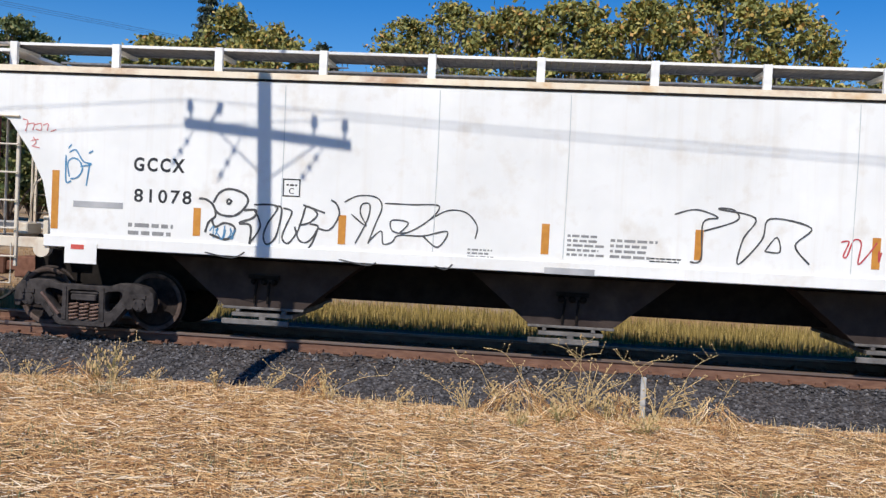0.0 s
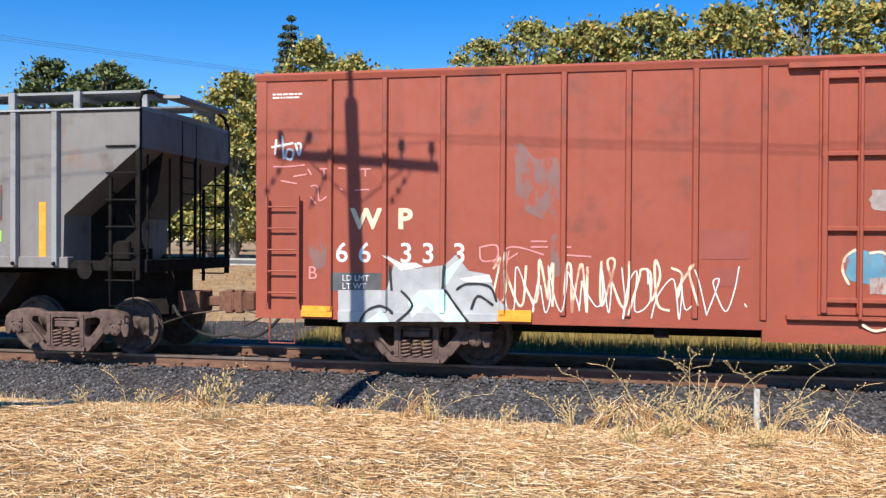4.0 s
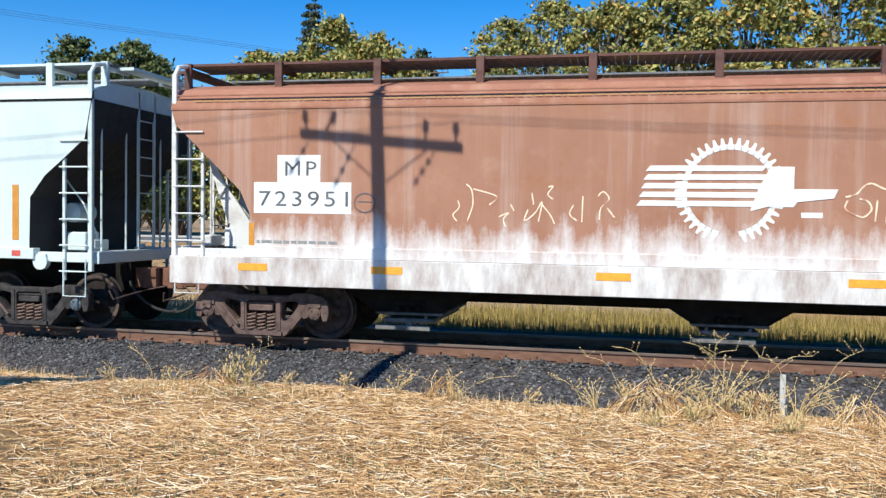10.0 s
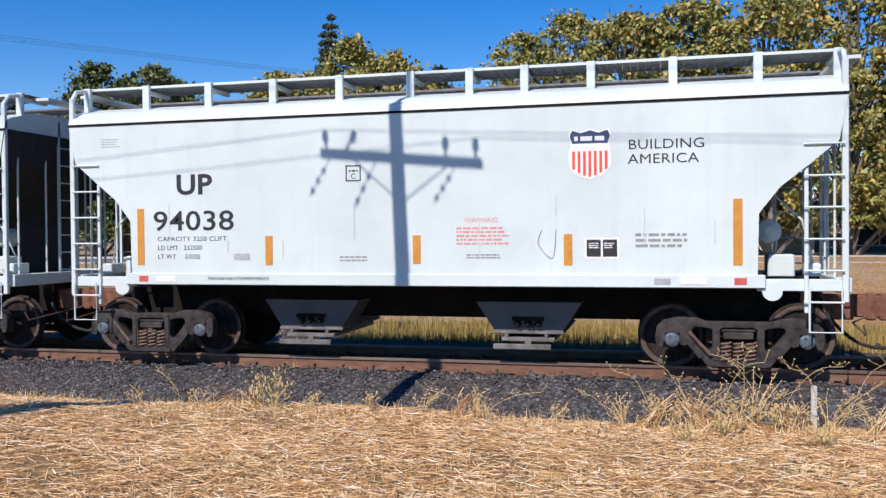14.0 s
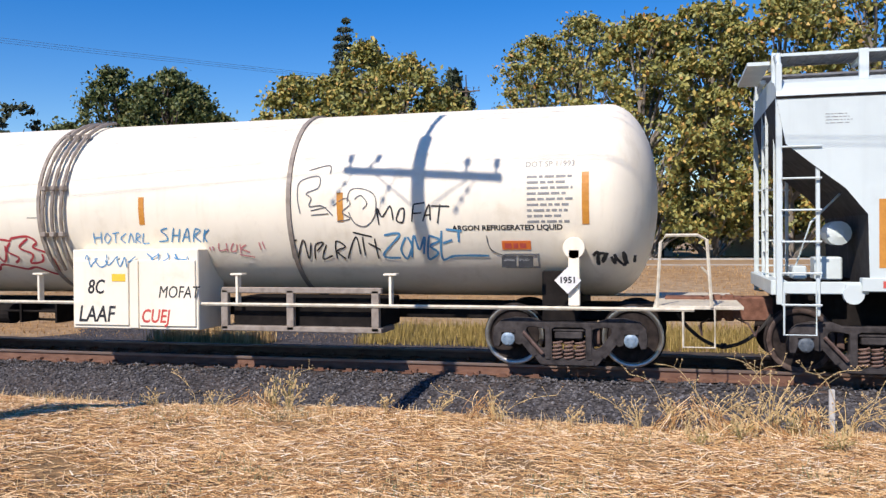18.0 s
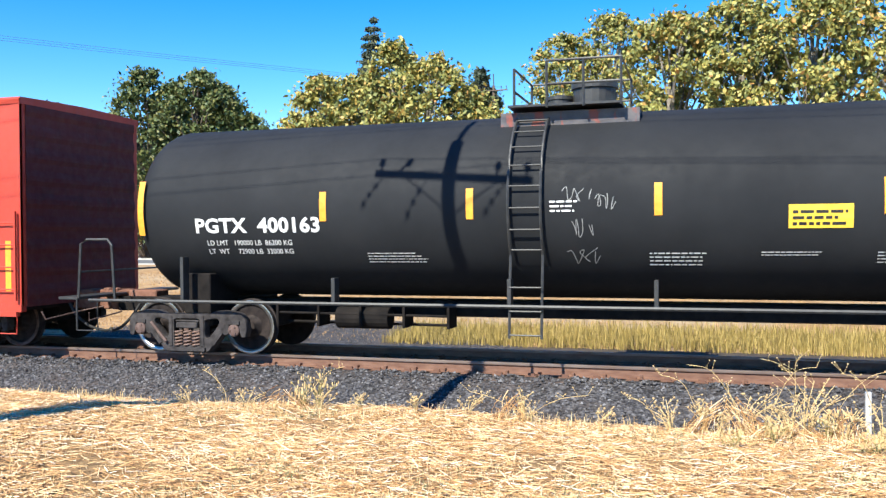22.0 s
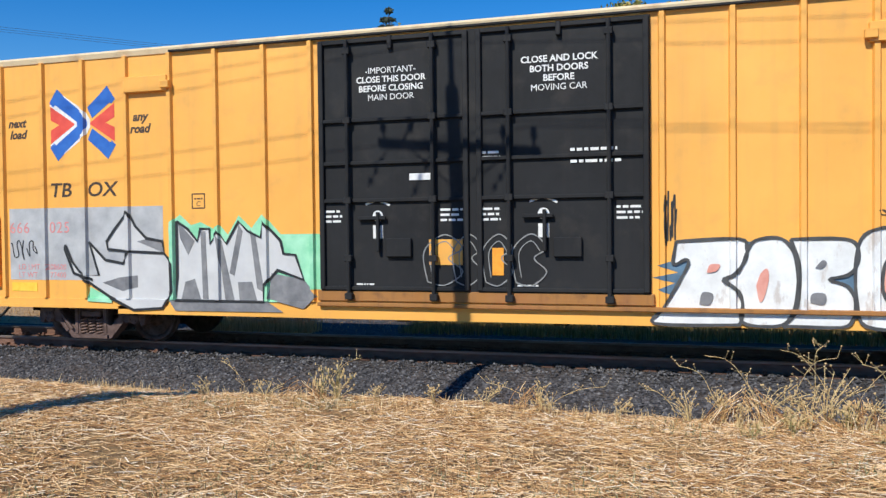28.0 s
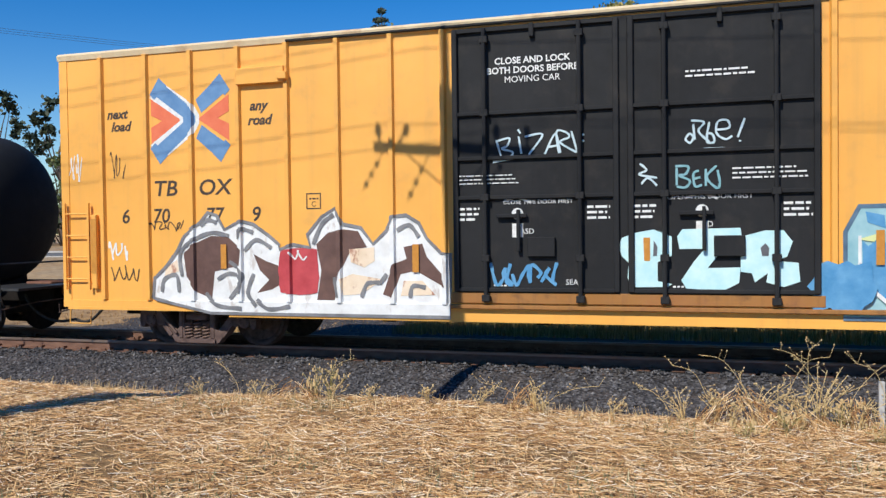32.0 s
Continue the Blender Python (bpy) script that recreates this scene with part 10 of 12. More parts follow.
def yellow_box(label, ribs, L, trucks, texts, seed):
    c = box_car("box_car", label, "yellow box cars", L, 0.76, 5.08, "yellow", ribs, (0.055, 0.06), lambda car: double_door(car, texts, seed), [(-6.3, 6.3, 0.66), (-L / 2 + 0.1, -5.5, 0.74), (5.5, L / 2 - 0.1, 0.74)], trucks, 1, 1, 0.10)
    for s in (-1, 1):
        ladder(c, s * 9.42, s * 8.94, 1.08, 2.55, FACE - 0.075, 4, "yellow")
        part("side_rail_post", bevelled(boxes((s * 8.84 - 0.05, s * 8.84 + 0.05, FACE - 0.08, FACE, 1.1, 2.35)), 0.01), "yellow", c)
        strip(c, s * 8.84 - 0.06, s * 8.84 + 0.06, 1.36, 2.28, "ochre", FACE - 0.082)
        part("sill_step", tube(bmesh.new(), [(s * 9.4, FACE, 0.85), (s * 9.4, FACE - 0.02, 0.50), (s * 8.98, FACE - 0.02, 0.50), (s * 8.98, FACE, 0.85)], 0.016, 6), "yellow", c)
        part("tie_down", bevelled(boxes((s * 5.65 - 0.42, s * 5.65 + 0.42, FACE - 0.09, FACE, 4.36, 4.62), (s * 5.65 - s * 0.40 - 0.08, s * 5.65 - s * 0.40 + 0.08, FACE - 0.13, FACE - 0.05, 4.40, 4.52)), 0.01), "yellow", c)
    return c


SIDE_RIBS = (-8.68, -7.80, -6.95, -6.08, -5.22, -4.36, -3.48, -2.66, 2.66, 3.58, 4.46, 5.33, 6.17, 7.0, 7.87, 8.72)


def make_yellow_first():
    c = yellow_box("yellow box railcar with black double doors and white block-letter graffiti", SIDE_RIBS, 19.2, (-7.11, 7.11),
                   (("-IMPORTANT-", "CLOSE THIS DOOR", "BEFORE CLOSING", "MAIN DOOR"), ("CLOSE AND LOCK", "BOTH DOORS", "BEFORE", "MOVING CAR")), 80)
    pool_logo(c, 6.24, 8.56, 3.70, 4.25)
    words(c, "Railcar Pooling", 6.41, 3.19, 0.19, "ink_brown", FACE, bold=0.005, shear=0.12, space=1.05, fit=1.98)
    words(c, "Experts", 6.9, 2.86, 0.19, "ink_brown", FACE, bold=0.005, shear=0.12, space=1.05, fit=0.97)
    bars(c, 6.95, 7.9, 2.53, 2.70, 1, "ink_brown", FACE, 5, 0.9)
    crossed_arrows(c, -6.98, 3.90, 1.36, 1.24)
    words(c, "next", -8.56, 3.90, 0.15, "ink_brown", FACE, bold=0.007, shear=0.28)
    words(c, "load", -8.53, 3.70, 0.15, "ink_brown", FACE, bold=0.007, shear=0.28)
    words(c, "any", -5.96, 3.90, 0.15, "ink_brown", FACE, bold=0.007, shear=0.28)
    words(c, "road", -6.02, 3.70, 0.15, "ink_brown", FACE, bold=0.007, shear=0.28)
    words(c, "TB", -7.70, 2.66, 0.25, "ink_brown", FACE, bold=0.005, shear=0.15, wide=1.15)
    words(c, "OX", -6.92, 2.66, 0.25, "ink_brown", FACE, bold=0.005, shear=0.15, wide=1.15)
    bm = bmesh.new()
    rect(bm, -8.58, -5.40, 1.22, 2.47, FACE, 0.002)
    part("painted_patch", bm, "spray_grey", c, "grey painted-over patch")
    words(c, "666", -8.58, 2.04, 0.2, "ink_pink", FACE - 0.003, space=1.1)
    words(c, "025", -7.72, 2.04, 0.2, "ink_pink", FACE - 0.003, space=1.1)
    words(c, "LD LMT    208600", -8.4, 1.40, 0.1, "ink_pink", FACE - 0.003)
    words(c, "LT WT       77400", -8.4, 1.26, 0.1, "ink_pink", FACE - 0.003)
    scribble(c, -8.55, -7.95, 1.55, 2.0, "ink_black", FACE - 0.004, 81, 0.018, 4)
    # silver letters over green
    def flats(shapes, name, material, off, label="", smooth=False):
        bm = bmesh.new()
        for k, pts in enumerate(shapes):
            out = [tuple(q) for q in spline(pts + pts[:1], 4)[:-1]] if smooth else pts
            prism(bm, out, "y", FACE - off - 0.0004 * k - 0.001, FACE - off)
        part(name, bm, material, c, label)

    def lines(shapes, name, material, off, w, closed=True, label=""):
        bm = bmesh.new()
        for pts in shapes:
            stroke(bm, pts + pts[:1] if closed else pts, w, FACE - off, False)
        part(name, bm, material, c, label)

    halo = ([(-5.25, 2.19), (-5.07, 2.32), (-4.86, 2.14), (-4.68, 2.19), (-4.44, 2.08), (-4.32, 2.14), (-4.17, 1.98), (-3.97, 2.29), (-3.74, 2.08), (-3.54, 2.32), (-3.22, 1.98), (-2.54, 1.98), (-2.48, 1.52), (-2.51, 1.11), (-2.99, 1.11), (-2.99, 0.90), (-5.28, 0.90)],
                [(-6.88, 1.11), (-6.42, 0.90), (-6.42, 0.84), (-6.92, 0.86)])
    flats(halo, "graffiti_halo", "spray_green", 0.003, "mint-green sprayed halo")
    silver = ([(-6.88, 1.88), (-6.69, 1.31), (-7.08, 1.29), (-6.49, 0.95), (-5.97, 0.73), (-5.41, 0.77), (-5.22, 1.05), (-5.23, 1.51), (-5.38, 1.68), (-5.91, 1.71), (-6.06, 1.71), (-6.19, 1.51), (-6.55, 1.57)],
                [(-6.08, 2.39), (-6.36, 2.08), (-6.52, 1.88), (-6.49, 1.75), (-6.06, 1.71), (-5.38, 1.68), (-5.41, 1.88), (-5.72, 1.93), (-5.94, 2.14)],
                [(-7.38, 1.83), (-7.39, 1.75), (-7.21, 1.34), (-6.82, 1.23), (-7.08, 1.36), (-7.24, 1.54)],
                [(-5.13, 2.21), (-4.92, 2.08), (-4.74, 1.88), (-4.68, 2.08), (-4.51, 2.08), (-4.50, 1.83), (-4.35, 2.03), (-4.20, 1.83), (-3.97, 2.19), (-3.80, 2.03), (-3.57, 1.93), (-3.54, 2.19), (-3.22, 1.88), (-3.17, 1.67), (-2.96, 1.65), (-2.82, 1.26), (-3.28, 1.41), (-3.51, 1.16), (-3.51, 0.90), (-5.16, 0.90), (-5.13, 1.31)])
    flats(silver, "graffiti_letters", "spray_silver", 0.005, "silver jagged sprayed letters")
    slate = ([(-6.62, 1.18), (-6.29, 1.27), (-5.91, 1.31), (-5.91, 1.11), (-6.22, 1.04)],
                [(-4.98, 1.21), (-4.80, 1.26), (-4.68, 0.90), (-5.07, 0.90)],
                [(-4.00, 1.21), (-3.74, 1.22), (-3.65, 0.90), (-3.97, 0.90)],
                [(-3.39, 1.36), (-2.82, 1.26), (-2.59, 1.00), (-2.82, 0.80), (-3.45, 0.95)],
                [(-5.10, 2.19), (-4.79, 1.88), (-4.92, 1.65), (-5.07, 1.93)],
                [(-5.72, 1.92), (-5.41, 1.88), (-5.39, 1.69), (-5.91, 1.88)],
                [(-4.38, 1.97), (-4.29, 1.88), (-4.06, 0.90), (-4.23, 0.90)],
                [(-3.97, 2.14), (-3.90, 2.03), (-4.06, 1.31), (-4.15, 1.36)],
                [(-3.77, 2.06), (-3.67, 1.96), (-3.52, 1.05), (-3.65, 1.11)],
                [(-5.28, 0.90), (-3.45, 0.90), (-3.17, 0.74), (-5.16, 0.73)],
                [(-4.68, 2.04), (-4.59, 2.04), (-4.55, 0.93), (-4.65, 0.93)])
    flats(slate, "graffiti_shade", "slate", 0.0085, "slate sprayed shading")
    lines(silver, "graffiti_outline", "ink_black", 0.014, 0.045)
    # BOBCAT in fat white letters over blue and pink
    bm = bmesh.new()
    blob(bm, 2.50, 7.30, 0.80, 1.86, FACE - 0.001, 84, 40, 0.08)
    part("graffiti_halo", bm, "steel_blue", c, "steel-blue sprayed halo")
    fat = ([(2.84, 1.83), (3.65, 1.86), (3.75, 1.73), (3.73, 1.56), (3.59, 1.38), (3.45, 1.30), (3.65, 1.15), (3.70, 0.95), (3.67, 0.74), (3.53, 0.70), (2.55, 0.70), (2.67, 0.91), (2.88, 1.28), (3.00, 1.52), (2.96, 1.58), (2.80, 1.52)],
                    [(3.75, 1.66), (3.85, 1.83), (4.14, 1.87), (4.30, 1.75), (4.38, 1.48), (4.38, 1.11), (4.30, 0.82), (4.14, 0.70), (3.81, 0.70), (3.67, 0.78), (3.70, 0.99), (3.61, 1.19), (3.49, 1.30), (3.65, 1.42)],
                    [(4.30, 1.85), (4.95, 1.85), (5.11, 1.73), (5.10, 1.52), (4.99, 1.38), (4.77, 1.32), (4.99, 1.23), (5.08, 1.03), (5.05, 0.82), (4.91, 0.70), (4.30, 0.70), (4.22, 0.70), (4.38, 0.95), (4.40, 1.52)],
                    [(5.75, 1.85), (5.62, 1.97), (5.35, 1.98), (5.15, 1.85), (5.08, 1.5), (5.10, 1.0), (5.20, 0.72), (5.70, 0.70), (5.72, 0.95), (5.50, 1.0), (5.40, 1.2), (5.42, 1.5), (5.52, 1.62), (5.72, 1.55)],
                    [(5.60, 0.70), (5.75, 1.4), (5.85, 1.95), (6.25, 2.0), (6.30, 1.5), (6.42, 0.72), (6.12, 0.70), (6.08, 0.95), (5.95, 0.95), (5.90, 0.70)],
                    [(6.30, 2.06), (7.18, 2.04), (7.20, 1.72), (6.95, 1.72), (6.86, 1.3), (6.95, 0.74), (6.45, 0.72), (6.55, 1.4), (6.52, 1.72), (6.32, 1.70)])
    for k, pts in enumerate(fat):
        flats([pts], "graffiti_letter", "spray_white", 0.004 + 0.002 * k, "fat white sprayed letter", True)
    lines([[tuple(q) for q in spline(p + p[:1], 4)] for p in fat], "graffiti_outline", "ink_soft", 0.020, 0.042, False)
    flats(([(3.14, 0.97), (3.18, 1.13), (3.32, 1.11), (3.28, 0.97)],
                [(4.60, 1.47), (4.68, 1.57), (4.74, 1.54), (4.68, 1.46)],
                [(4.54, 1.01), (4.56, 1.13), (4.72, 1.13), (4.71, 0.99)]), "graffiti_hole", "slate", 0.020, "", True)
    flats(([(3.24, 1.40), (3.28, 1.51), (3.41, 1.51), (3.36, 1.42)],
                [(3.87, 1.23), (3.93, 1.40), (4.01, 1.46), (4.03, 1.32), (3.97, 1.07), (3.91, 1.02)], [(5.36, 1.2), (5.5, 1.08), (5.66, 1.25), (5.6, 1.48), (5.45, 1.5)], [(5.98, 1.2), (6.12, 1.2), (6.06, 1.62)]), "graffiti_patch", "spray_pink", 0.020, "salmon sprayed fill in the letters", True)
    flats(([(6.9, 1.55), (7.02, 1.6), (7.1, 1.3), (7.35, 0.8), (7.2, 0.78), (7.0, 1.0), (6.85, 1.25)],), "graffiti_patch", "spray_pink", 0.018, "salmon sprayed edge")
    lines(([(6.85, 1.55), (7.02, 1.62), (7.15, 1.3), (7.42, 0.78)],), "graffiti_outline", "spray_dark", 0.022, 0.09, False)
    scribble(c, 2.68, 2.85, 1.7, 2.6, "ink_black", FACE, 101, 0.02, 5)
    scribble(c, 7.1, 7.6, 1.1, 1.35, "ink_black", FACE - 0.026, 102, 0.02, 3)
    scribble(c, 5.3, 5.9, 2.1, 2.25, "ink_black", FACE, 103, 0.016, 4)
    scribble(c, 8.75, 9.45, 3.2, 4.1, "spray_pink", FACE, 104, 0.018, 5)
    scribble(c, -9.4, -8.75, 3.1, 4.2, "spray_pink", FACE, 105, 0.018, 5)
    strip(c, 7.95, 8.53, 0.97, 1.13, "placard_yellow", FACE - 0.002, "yellow_label")
    strip(c, -8.55, -8.0, 1.02, 1.17, "placard_yellow", FACE - 0.002, "yellow_label")
    bars(c, 7.92, 8.57, 1.5, 2.45, 8, "ink_pink", FACE, 6, 0.35)
    frame_box(c, 7.21, 7.64, 1.31, 1.60, "ink_white", "ink_navy", FACE - 0.026)
    plate_c(c, -4.84, 2.41, 0.25, "ink_brown")
    # white outline letters over the doors
    f = FACE - 0.06
    bm = bmesh.new()
    for u, wd in ((-0.75, 0.55), (-0.3, 0.4), (0.15, 0.4), (0.6, 0.45)):
        stroke(bm, [(u, 1.25), (u - 0.05, 1.7), (u + wd * 0.5, 1.95), (u + wd, 1.75), (u + wd * 0.6, 1.6), (u + wd, 1.4), (u + wd * 0.5, 1.2), (u, 1.25)], 0.018, f)
        stroke(bm, [(u + 0.08, 1.32), (u + 0.05, 1.68), (u + wd * 0.5, 1.85), (u + wd * 0.8, 1.70)], 0.014, f)
    part("graffiti_outline", bm, "ink_grey", c, "thin pale letter outlines sprayed over the doors")
    strip(c, -0.72, -0.2, 1.5, 1.88, "yellow", f + 0.003, "yellow_patch")
    strip(c, 0.25, 0.42, 1.35, 1.75, "orange", f + 0.003)
    strip(c, -1.02, -0.65, 2.77, 2.87, "ink_white", f, "white_label")
    bars(c, 0.1, 0.4, 3.05, 3.2, 2, "ink_white", f, 8)
    bars(c, 1.4, 2.2, 2.95, 3.2, 3, "ink_white", f, 9)
    return add(c, -169.19)


M["ink_brown"] = plain("dark_brown_lettering", (0.035, 0.022, 0.015), (0.075, 0.05, 0.035), 8, 0.55)
M["steel_blue"] = plain("steel_blue_spray_paint", (0.06, 0.11, 0.17), (0.14, 0.24, 0.34), 4, 0.55)


def make_yellow_second():
    c = yellow_box("yellow box railcar with black double doors and blue and brown graffiti", SIDE_RIBS, 19.06, (-7.1, 7.1),
                   (("CLOSE AND LOCK", "BOTH DOORS BEFORE", "MOVING CAR"), ()), 110)
    pool_logo(c, 5.87, 8.45, 3.76, 4.29)
    words(c, "Railcar Pooling", 5.5, 3.36, 0.23, "ink_brown", FACE, bold=0.008, shear=0.12, space=1.08, fit=3.14)
    words(c, "Experts", 6.34, 2.82, 0.23, "ink_brown", FACE, bold=0.008, shear=0.12, space=1.08, fit=1.46)
    bars(c, 6.28, 7.75, 2.30, 2.52, 1, "ink_brown", FACE, 5, 0.9)
    crossed_arrows(c, -6.98, 3.87, 1.5, 1.42, True)
    words(c, "next", -8.58, 3.95, 0.16, "ink_brown", FACE, bold=0.007, shear=0.28)
    words(c, "load", -8.50, 3.74, 0.16, "ink_brown", FACE, bold=0.007, shear=0.28)
    words(c, "any", -5.88, 3.96, 0.16, "ink_brown", FACE, bold=0.007, shear=0.28)
    words(c, "road", -5.92, 3.73, 0.16, "ink_brown", FACE, bold=0.007, shear=0.28)
    words(c, "TB", -7.70, 2.64, 0.26, "ink_brown", FACE, bold=0.005, shear=0.15, wide=1.1)
    words(c, "OX", -6.85, 2.64, 0.26, "ink_brown", FACE, bold=0.005, shear=0.15, wide=1.1)
    for ch, u in (("6", -8.33), ("70", -7.72), ("77", -6.72), ("9", -5.88)):
        words(c, ch, u, 2.20, 0.24, "ink_brown", FACE, bold=0.005, shear=0.12)
    # brown and white letters
    def flats(shapes, name, material, off, label=""):
        bm = bmesh.new()
        for k, pts in enumerate(shapes):
            prism(bm, pts, "y", FACE - off - 0.0003 * k - 0.001, FACE - off)
        part(name, bm, material, c, label)

    border = [(-7.73, 0.95), (-7.70, 1.28), (-7.48, 1.46), (-7.26, 1.72), (-7.12, 1.97), (-6.81, 2.20), (-6.67, 2.35), (-6.51, 2.30), (-6.37, 2.07), (-6.20, 2.15), (-6.06, 2.20), (-5.85, 2.15), (-5.58, 1.97), (-5.39, 1.82), (-5.39, 1.74), (-5.15, 1.82), (-4.85, 1.77), (-4.90, 1.97), (-4.65, 2.25), (-4.42, 2.38), (-4.30, 2.13), (-4.00, 2.07), (-3.80, 1.82), (-3.58, 2.02), (-3.48, 2.23), (-3.26, 2.25), (-3.06, 2.13), (-2.94, 1.90), (-2.71, 1.67), (-2.57, 1.67), (-2.57, 0.72), (-6.62, 0.72)]
    flats([border], "graffiti_fill", "spray_white", 0.001, "white sprayed letter borders")
    flats(([(-7.14, 1.69), (-6.95, 1.84), (-6.62, 1.97), (-6.31, 1.95), (-6.06, 1.74), (-6.09, 1.49), (-6.34, 1.44), (-6.56, 1.39), (-6.62, 0.95), (-6.89, 1.05), (-7.09, 1.31)],
                [(-5.85, 1.67), (-5.63, 1.56), (-5.42, 1.49), (-5.34, 1.21), (-5.53, 1.11), (-5.80, 1.05), (-5.58, 1.26), (-5.74, 1.41)],
                [(-4.75, 1.82), (-4.55, 2.00), (-4.30, 2.05), (-4.05, 2.02), (-3.90, 1.77), (-4.17, 1.72), (-4.37, 1.36), (-4.45, 0.95), (-4.75, 0.95), (-4.67, 1.41)],
                [(-3.48, 1.51), (-3.26, 1.59), (-3.31, 1.77), (-3.01, 1.82), (-2.94, 1.62), (-2.71, 1.36), (-2.66, 1.16), (-3.11, 1.41), (-3.36, 1.36), (-3.50, 1.00), (-3.65, 1.05)]), "graffiti_letters", "spray_brown", 0.003, "dark brown sprayed letters")
    flats(([(-4.20, 1.74), (-3.78, 1.77), (-3.78, 1.56), (-3.95, 1.46), (-4.17, 1.54)],
                [(-4.35, 1.28), (-4.15, 1.36), (-3.65, 1.28), (-4.00, 1.05), (-4.30, 1.03)],
                [(-3.31, 1.26), (-3.01, 1.26), (-2.81, 1.05), (-3.36, 1.03)],
                [(-7.48, 1.44), (-7.26, 1.59), (-7.23, 1.39), (-7.51, 1.31)]), "graffiti_patch", "spray_cream", 0.006, "peach sprayed fill")
    bm = bmesh.new()
    blob(bm, -5.42, -4.70, 1.02, 1.78, FACE - 0.009, 145, 24, 0.03)
    part("graffiti_disc", bm, "spray_red", c, "crimson sprayed disc")
    bm = bmesh.new()
    stroke(bm, border + border[:1], 0.05, FACE - 0.010, False)
    for pts in ([(-7.17, 1.31), (-7.20, 1.67), (-7.01, 1.87), (-6.62, 2.02), (-6.29, 1.97)],
                [(-6.01, 1.72), (-5.80, 1.90), (-5.53, 1.77)],
                [(-6.12, 1.92), (-6.06, 2.07), (-5.85, 2.02)],
                [(-4.80, 1.82), (-4.65, 2.13), (-4.45, 2.28)],
                [(-3.41, 2.02), (-3.21, 2.10), (-3.06, 1.92)],
                [(-6.73, 1.05), (-6.51, 0.85), (-6.06, 0.80)],
                [(-5.80, 0.95), (-5.58, 0.80), (-5.20, 0.85)],
                [(-7.56, 1.05), (-7.51, 1.26), (-7.28, 1.33), (-7.23, 1.05)],
                [(-6.51, 1.26), (-6.29, 1.36), (-6.06, 1.26), (-6.29, 0.95)],
                [(-5.85, 1.36), (-5.96, 1.05), (-5.80, 0.85)],
                [(-4.00, 1.00), (-3.90, 1.21), (-3.70, 1.23)],
                [(-3.21, 1.00), (-3.16, 1.18), (-2.96, 1.16)],
                [(-4.45, 1.31), (-4.40, 1.00)],
                [(-3.58, 1.36), (-3.70, 1.21)],
                [(-6.81, 2.13), (-6.67, 2.23), (-6.51, 2.18)],
                [(-6.29, 1.56), (-6.06, 1.36), (-6.12, 1.05)]):
        stroke(bm, pts, 0.06, FACE - 0.010)
    part("graffiti_line", bm, "slate", c)
    scribble(c, -5.2, -4.9, 1.55, 1.72, "ink_white", FACE - 0.013, 146, 0.025, 2)
    scribble(c, -8.6, -8.2, 1.55, 1.95, "ink_white", FACE, 147, 0.03, 3)
    scribble(c, -8.55, -8.0, 1.2, 1.5, "ink_brown", FACE, 148, 0.018, 4)
    scribble(c, -7.75, -7.1, 2.05, 2.25, "ink_brown", FACE, 149, 0.016, 5)
    scribble(c, -9.4, -9.1, 2.9, 3.5, "ink_white", FACE, 150, 0.015, 4)
    scribble(c, -8.55, -8.2, 2.9, 3.4, "ink_brown", FACE, 151, 0.012, 3)
    # blue wild letters
    edge = [(2.79, 0.99), (2.79, 1.93), (2.96, 2.26), (3.3, 2.26), (3.52, 2.14), (3.72, 2.19), (3.85, 2.34), (4.11, 2.34), (4.21, 2.07), (4.37, 2.27), (4.56, 2.27), (4.59, 2.19), (5.09, 2.19), (5.12, 2.32), (5.58, 2.32), (5.58, 2.07), (5.67, 2.26), (5.67, 2.22), (5.8, 2.33), (6.0, 2.33), (6.02, 2.16), (6.37, 2.2), (6.43, 2.3), (6.79, 2.3), (6.88, 2.19), (6.85, 2.03), (7.03, 2.28), (7.26, 2.28), (7.29, 2.2), (7.78, 2.22), (7.98, 2.33), (8.12, 2.31), (8.26, 2.19), (8.09, 1.99), (8.53, 2.03), (8.45, 1.86), (8.37, 1.75), (8.35, 1.81), (8.9, 1.71), (8.92, 0.8), (2.76, 0.8)]
    bm = bmesh.new()
    prism(bm, edge, "y", FACE - 0.002, FACE - 0.001)
    part("graffiti_fill", bm, "pale_mint", c, "pale mint sprayed background")
    bm = bmesh.new()
    stroke(bm, edge + edge[:1], 0.055, FACE - 0.003, False)
    part("graffiti_outline", bm, "steel_blue", c)
    flats(([(3.06, 1.74), (3.22, 1.88), (3.29, 1.71), (3.29, 0.99), (3.0, 1.29), (2.99, 1.83)],
           [(3.03, 2.19), (3.25, 2.14), (3.27, 1.97), (3.05, 2.05)],
           [(3.54, 2.02), (3.82, 2.11), (3.93, 2.08), (3.77, 1.84), (3.57, 1.55), (3.54, 1.45), (3.49, 1.71)],
           [(4.05, 1.92), (4.37, 1.45), (4.34, 1.31), (4.12, 1.33), (3.92, 1.44), (3.57, 1.48), (3.69, 1.68), (3.92, 1.75)],
           [(4.4, 2.11), (4.62, 2.1), (4.75, 1.99), (4.63, 1.82), (4.53, 1.63), (4.5, 1.94)],
           [(4.81, 2.04), (5.19, 2.16), (4.97, 1.76), (4.79, 1.57), (4.69, 1.38), (4.71, 1.13), (4.82, 0.97), (4.63, 0.95), (4.54, 1.15), (4.41, 1.4), (4.47, 1.66), (4.75, 1.99)],), "graffiti_letters", "sky_blue", 0.0055, "bright blue wild-style letters")
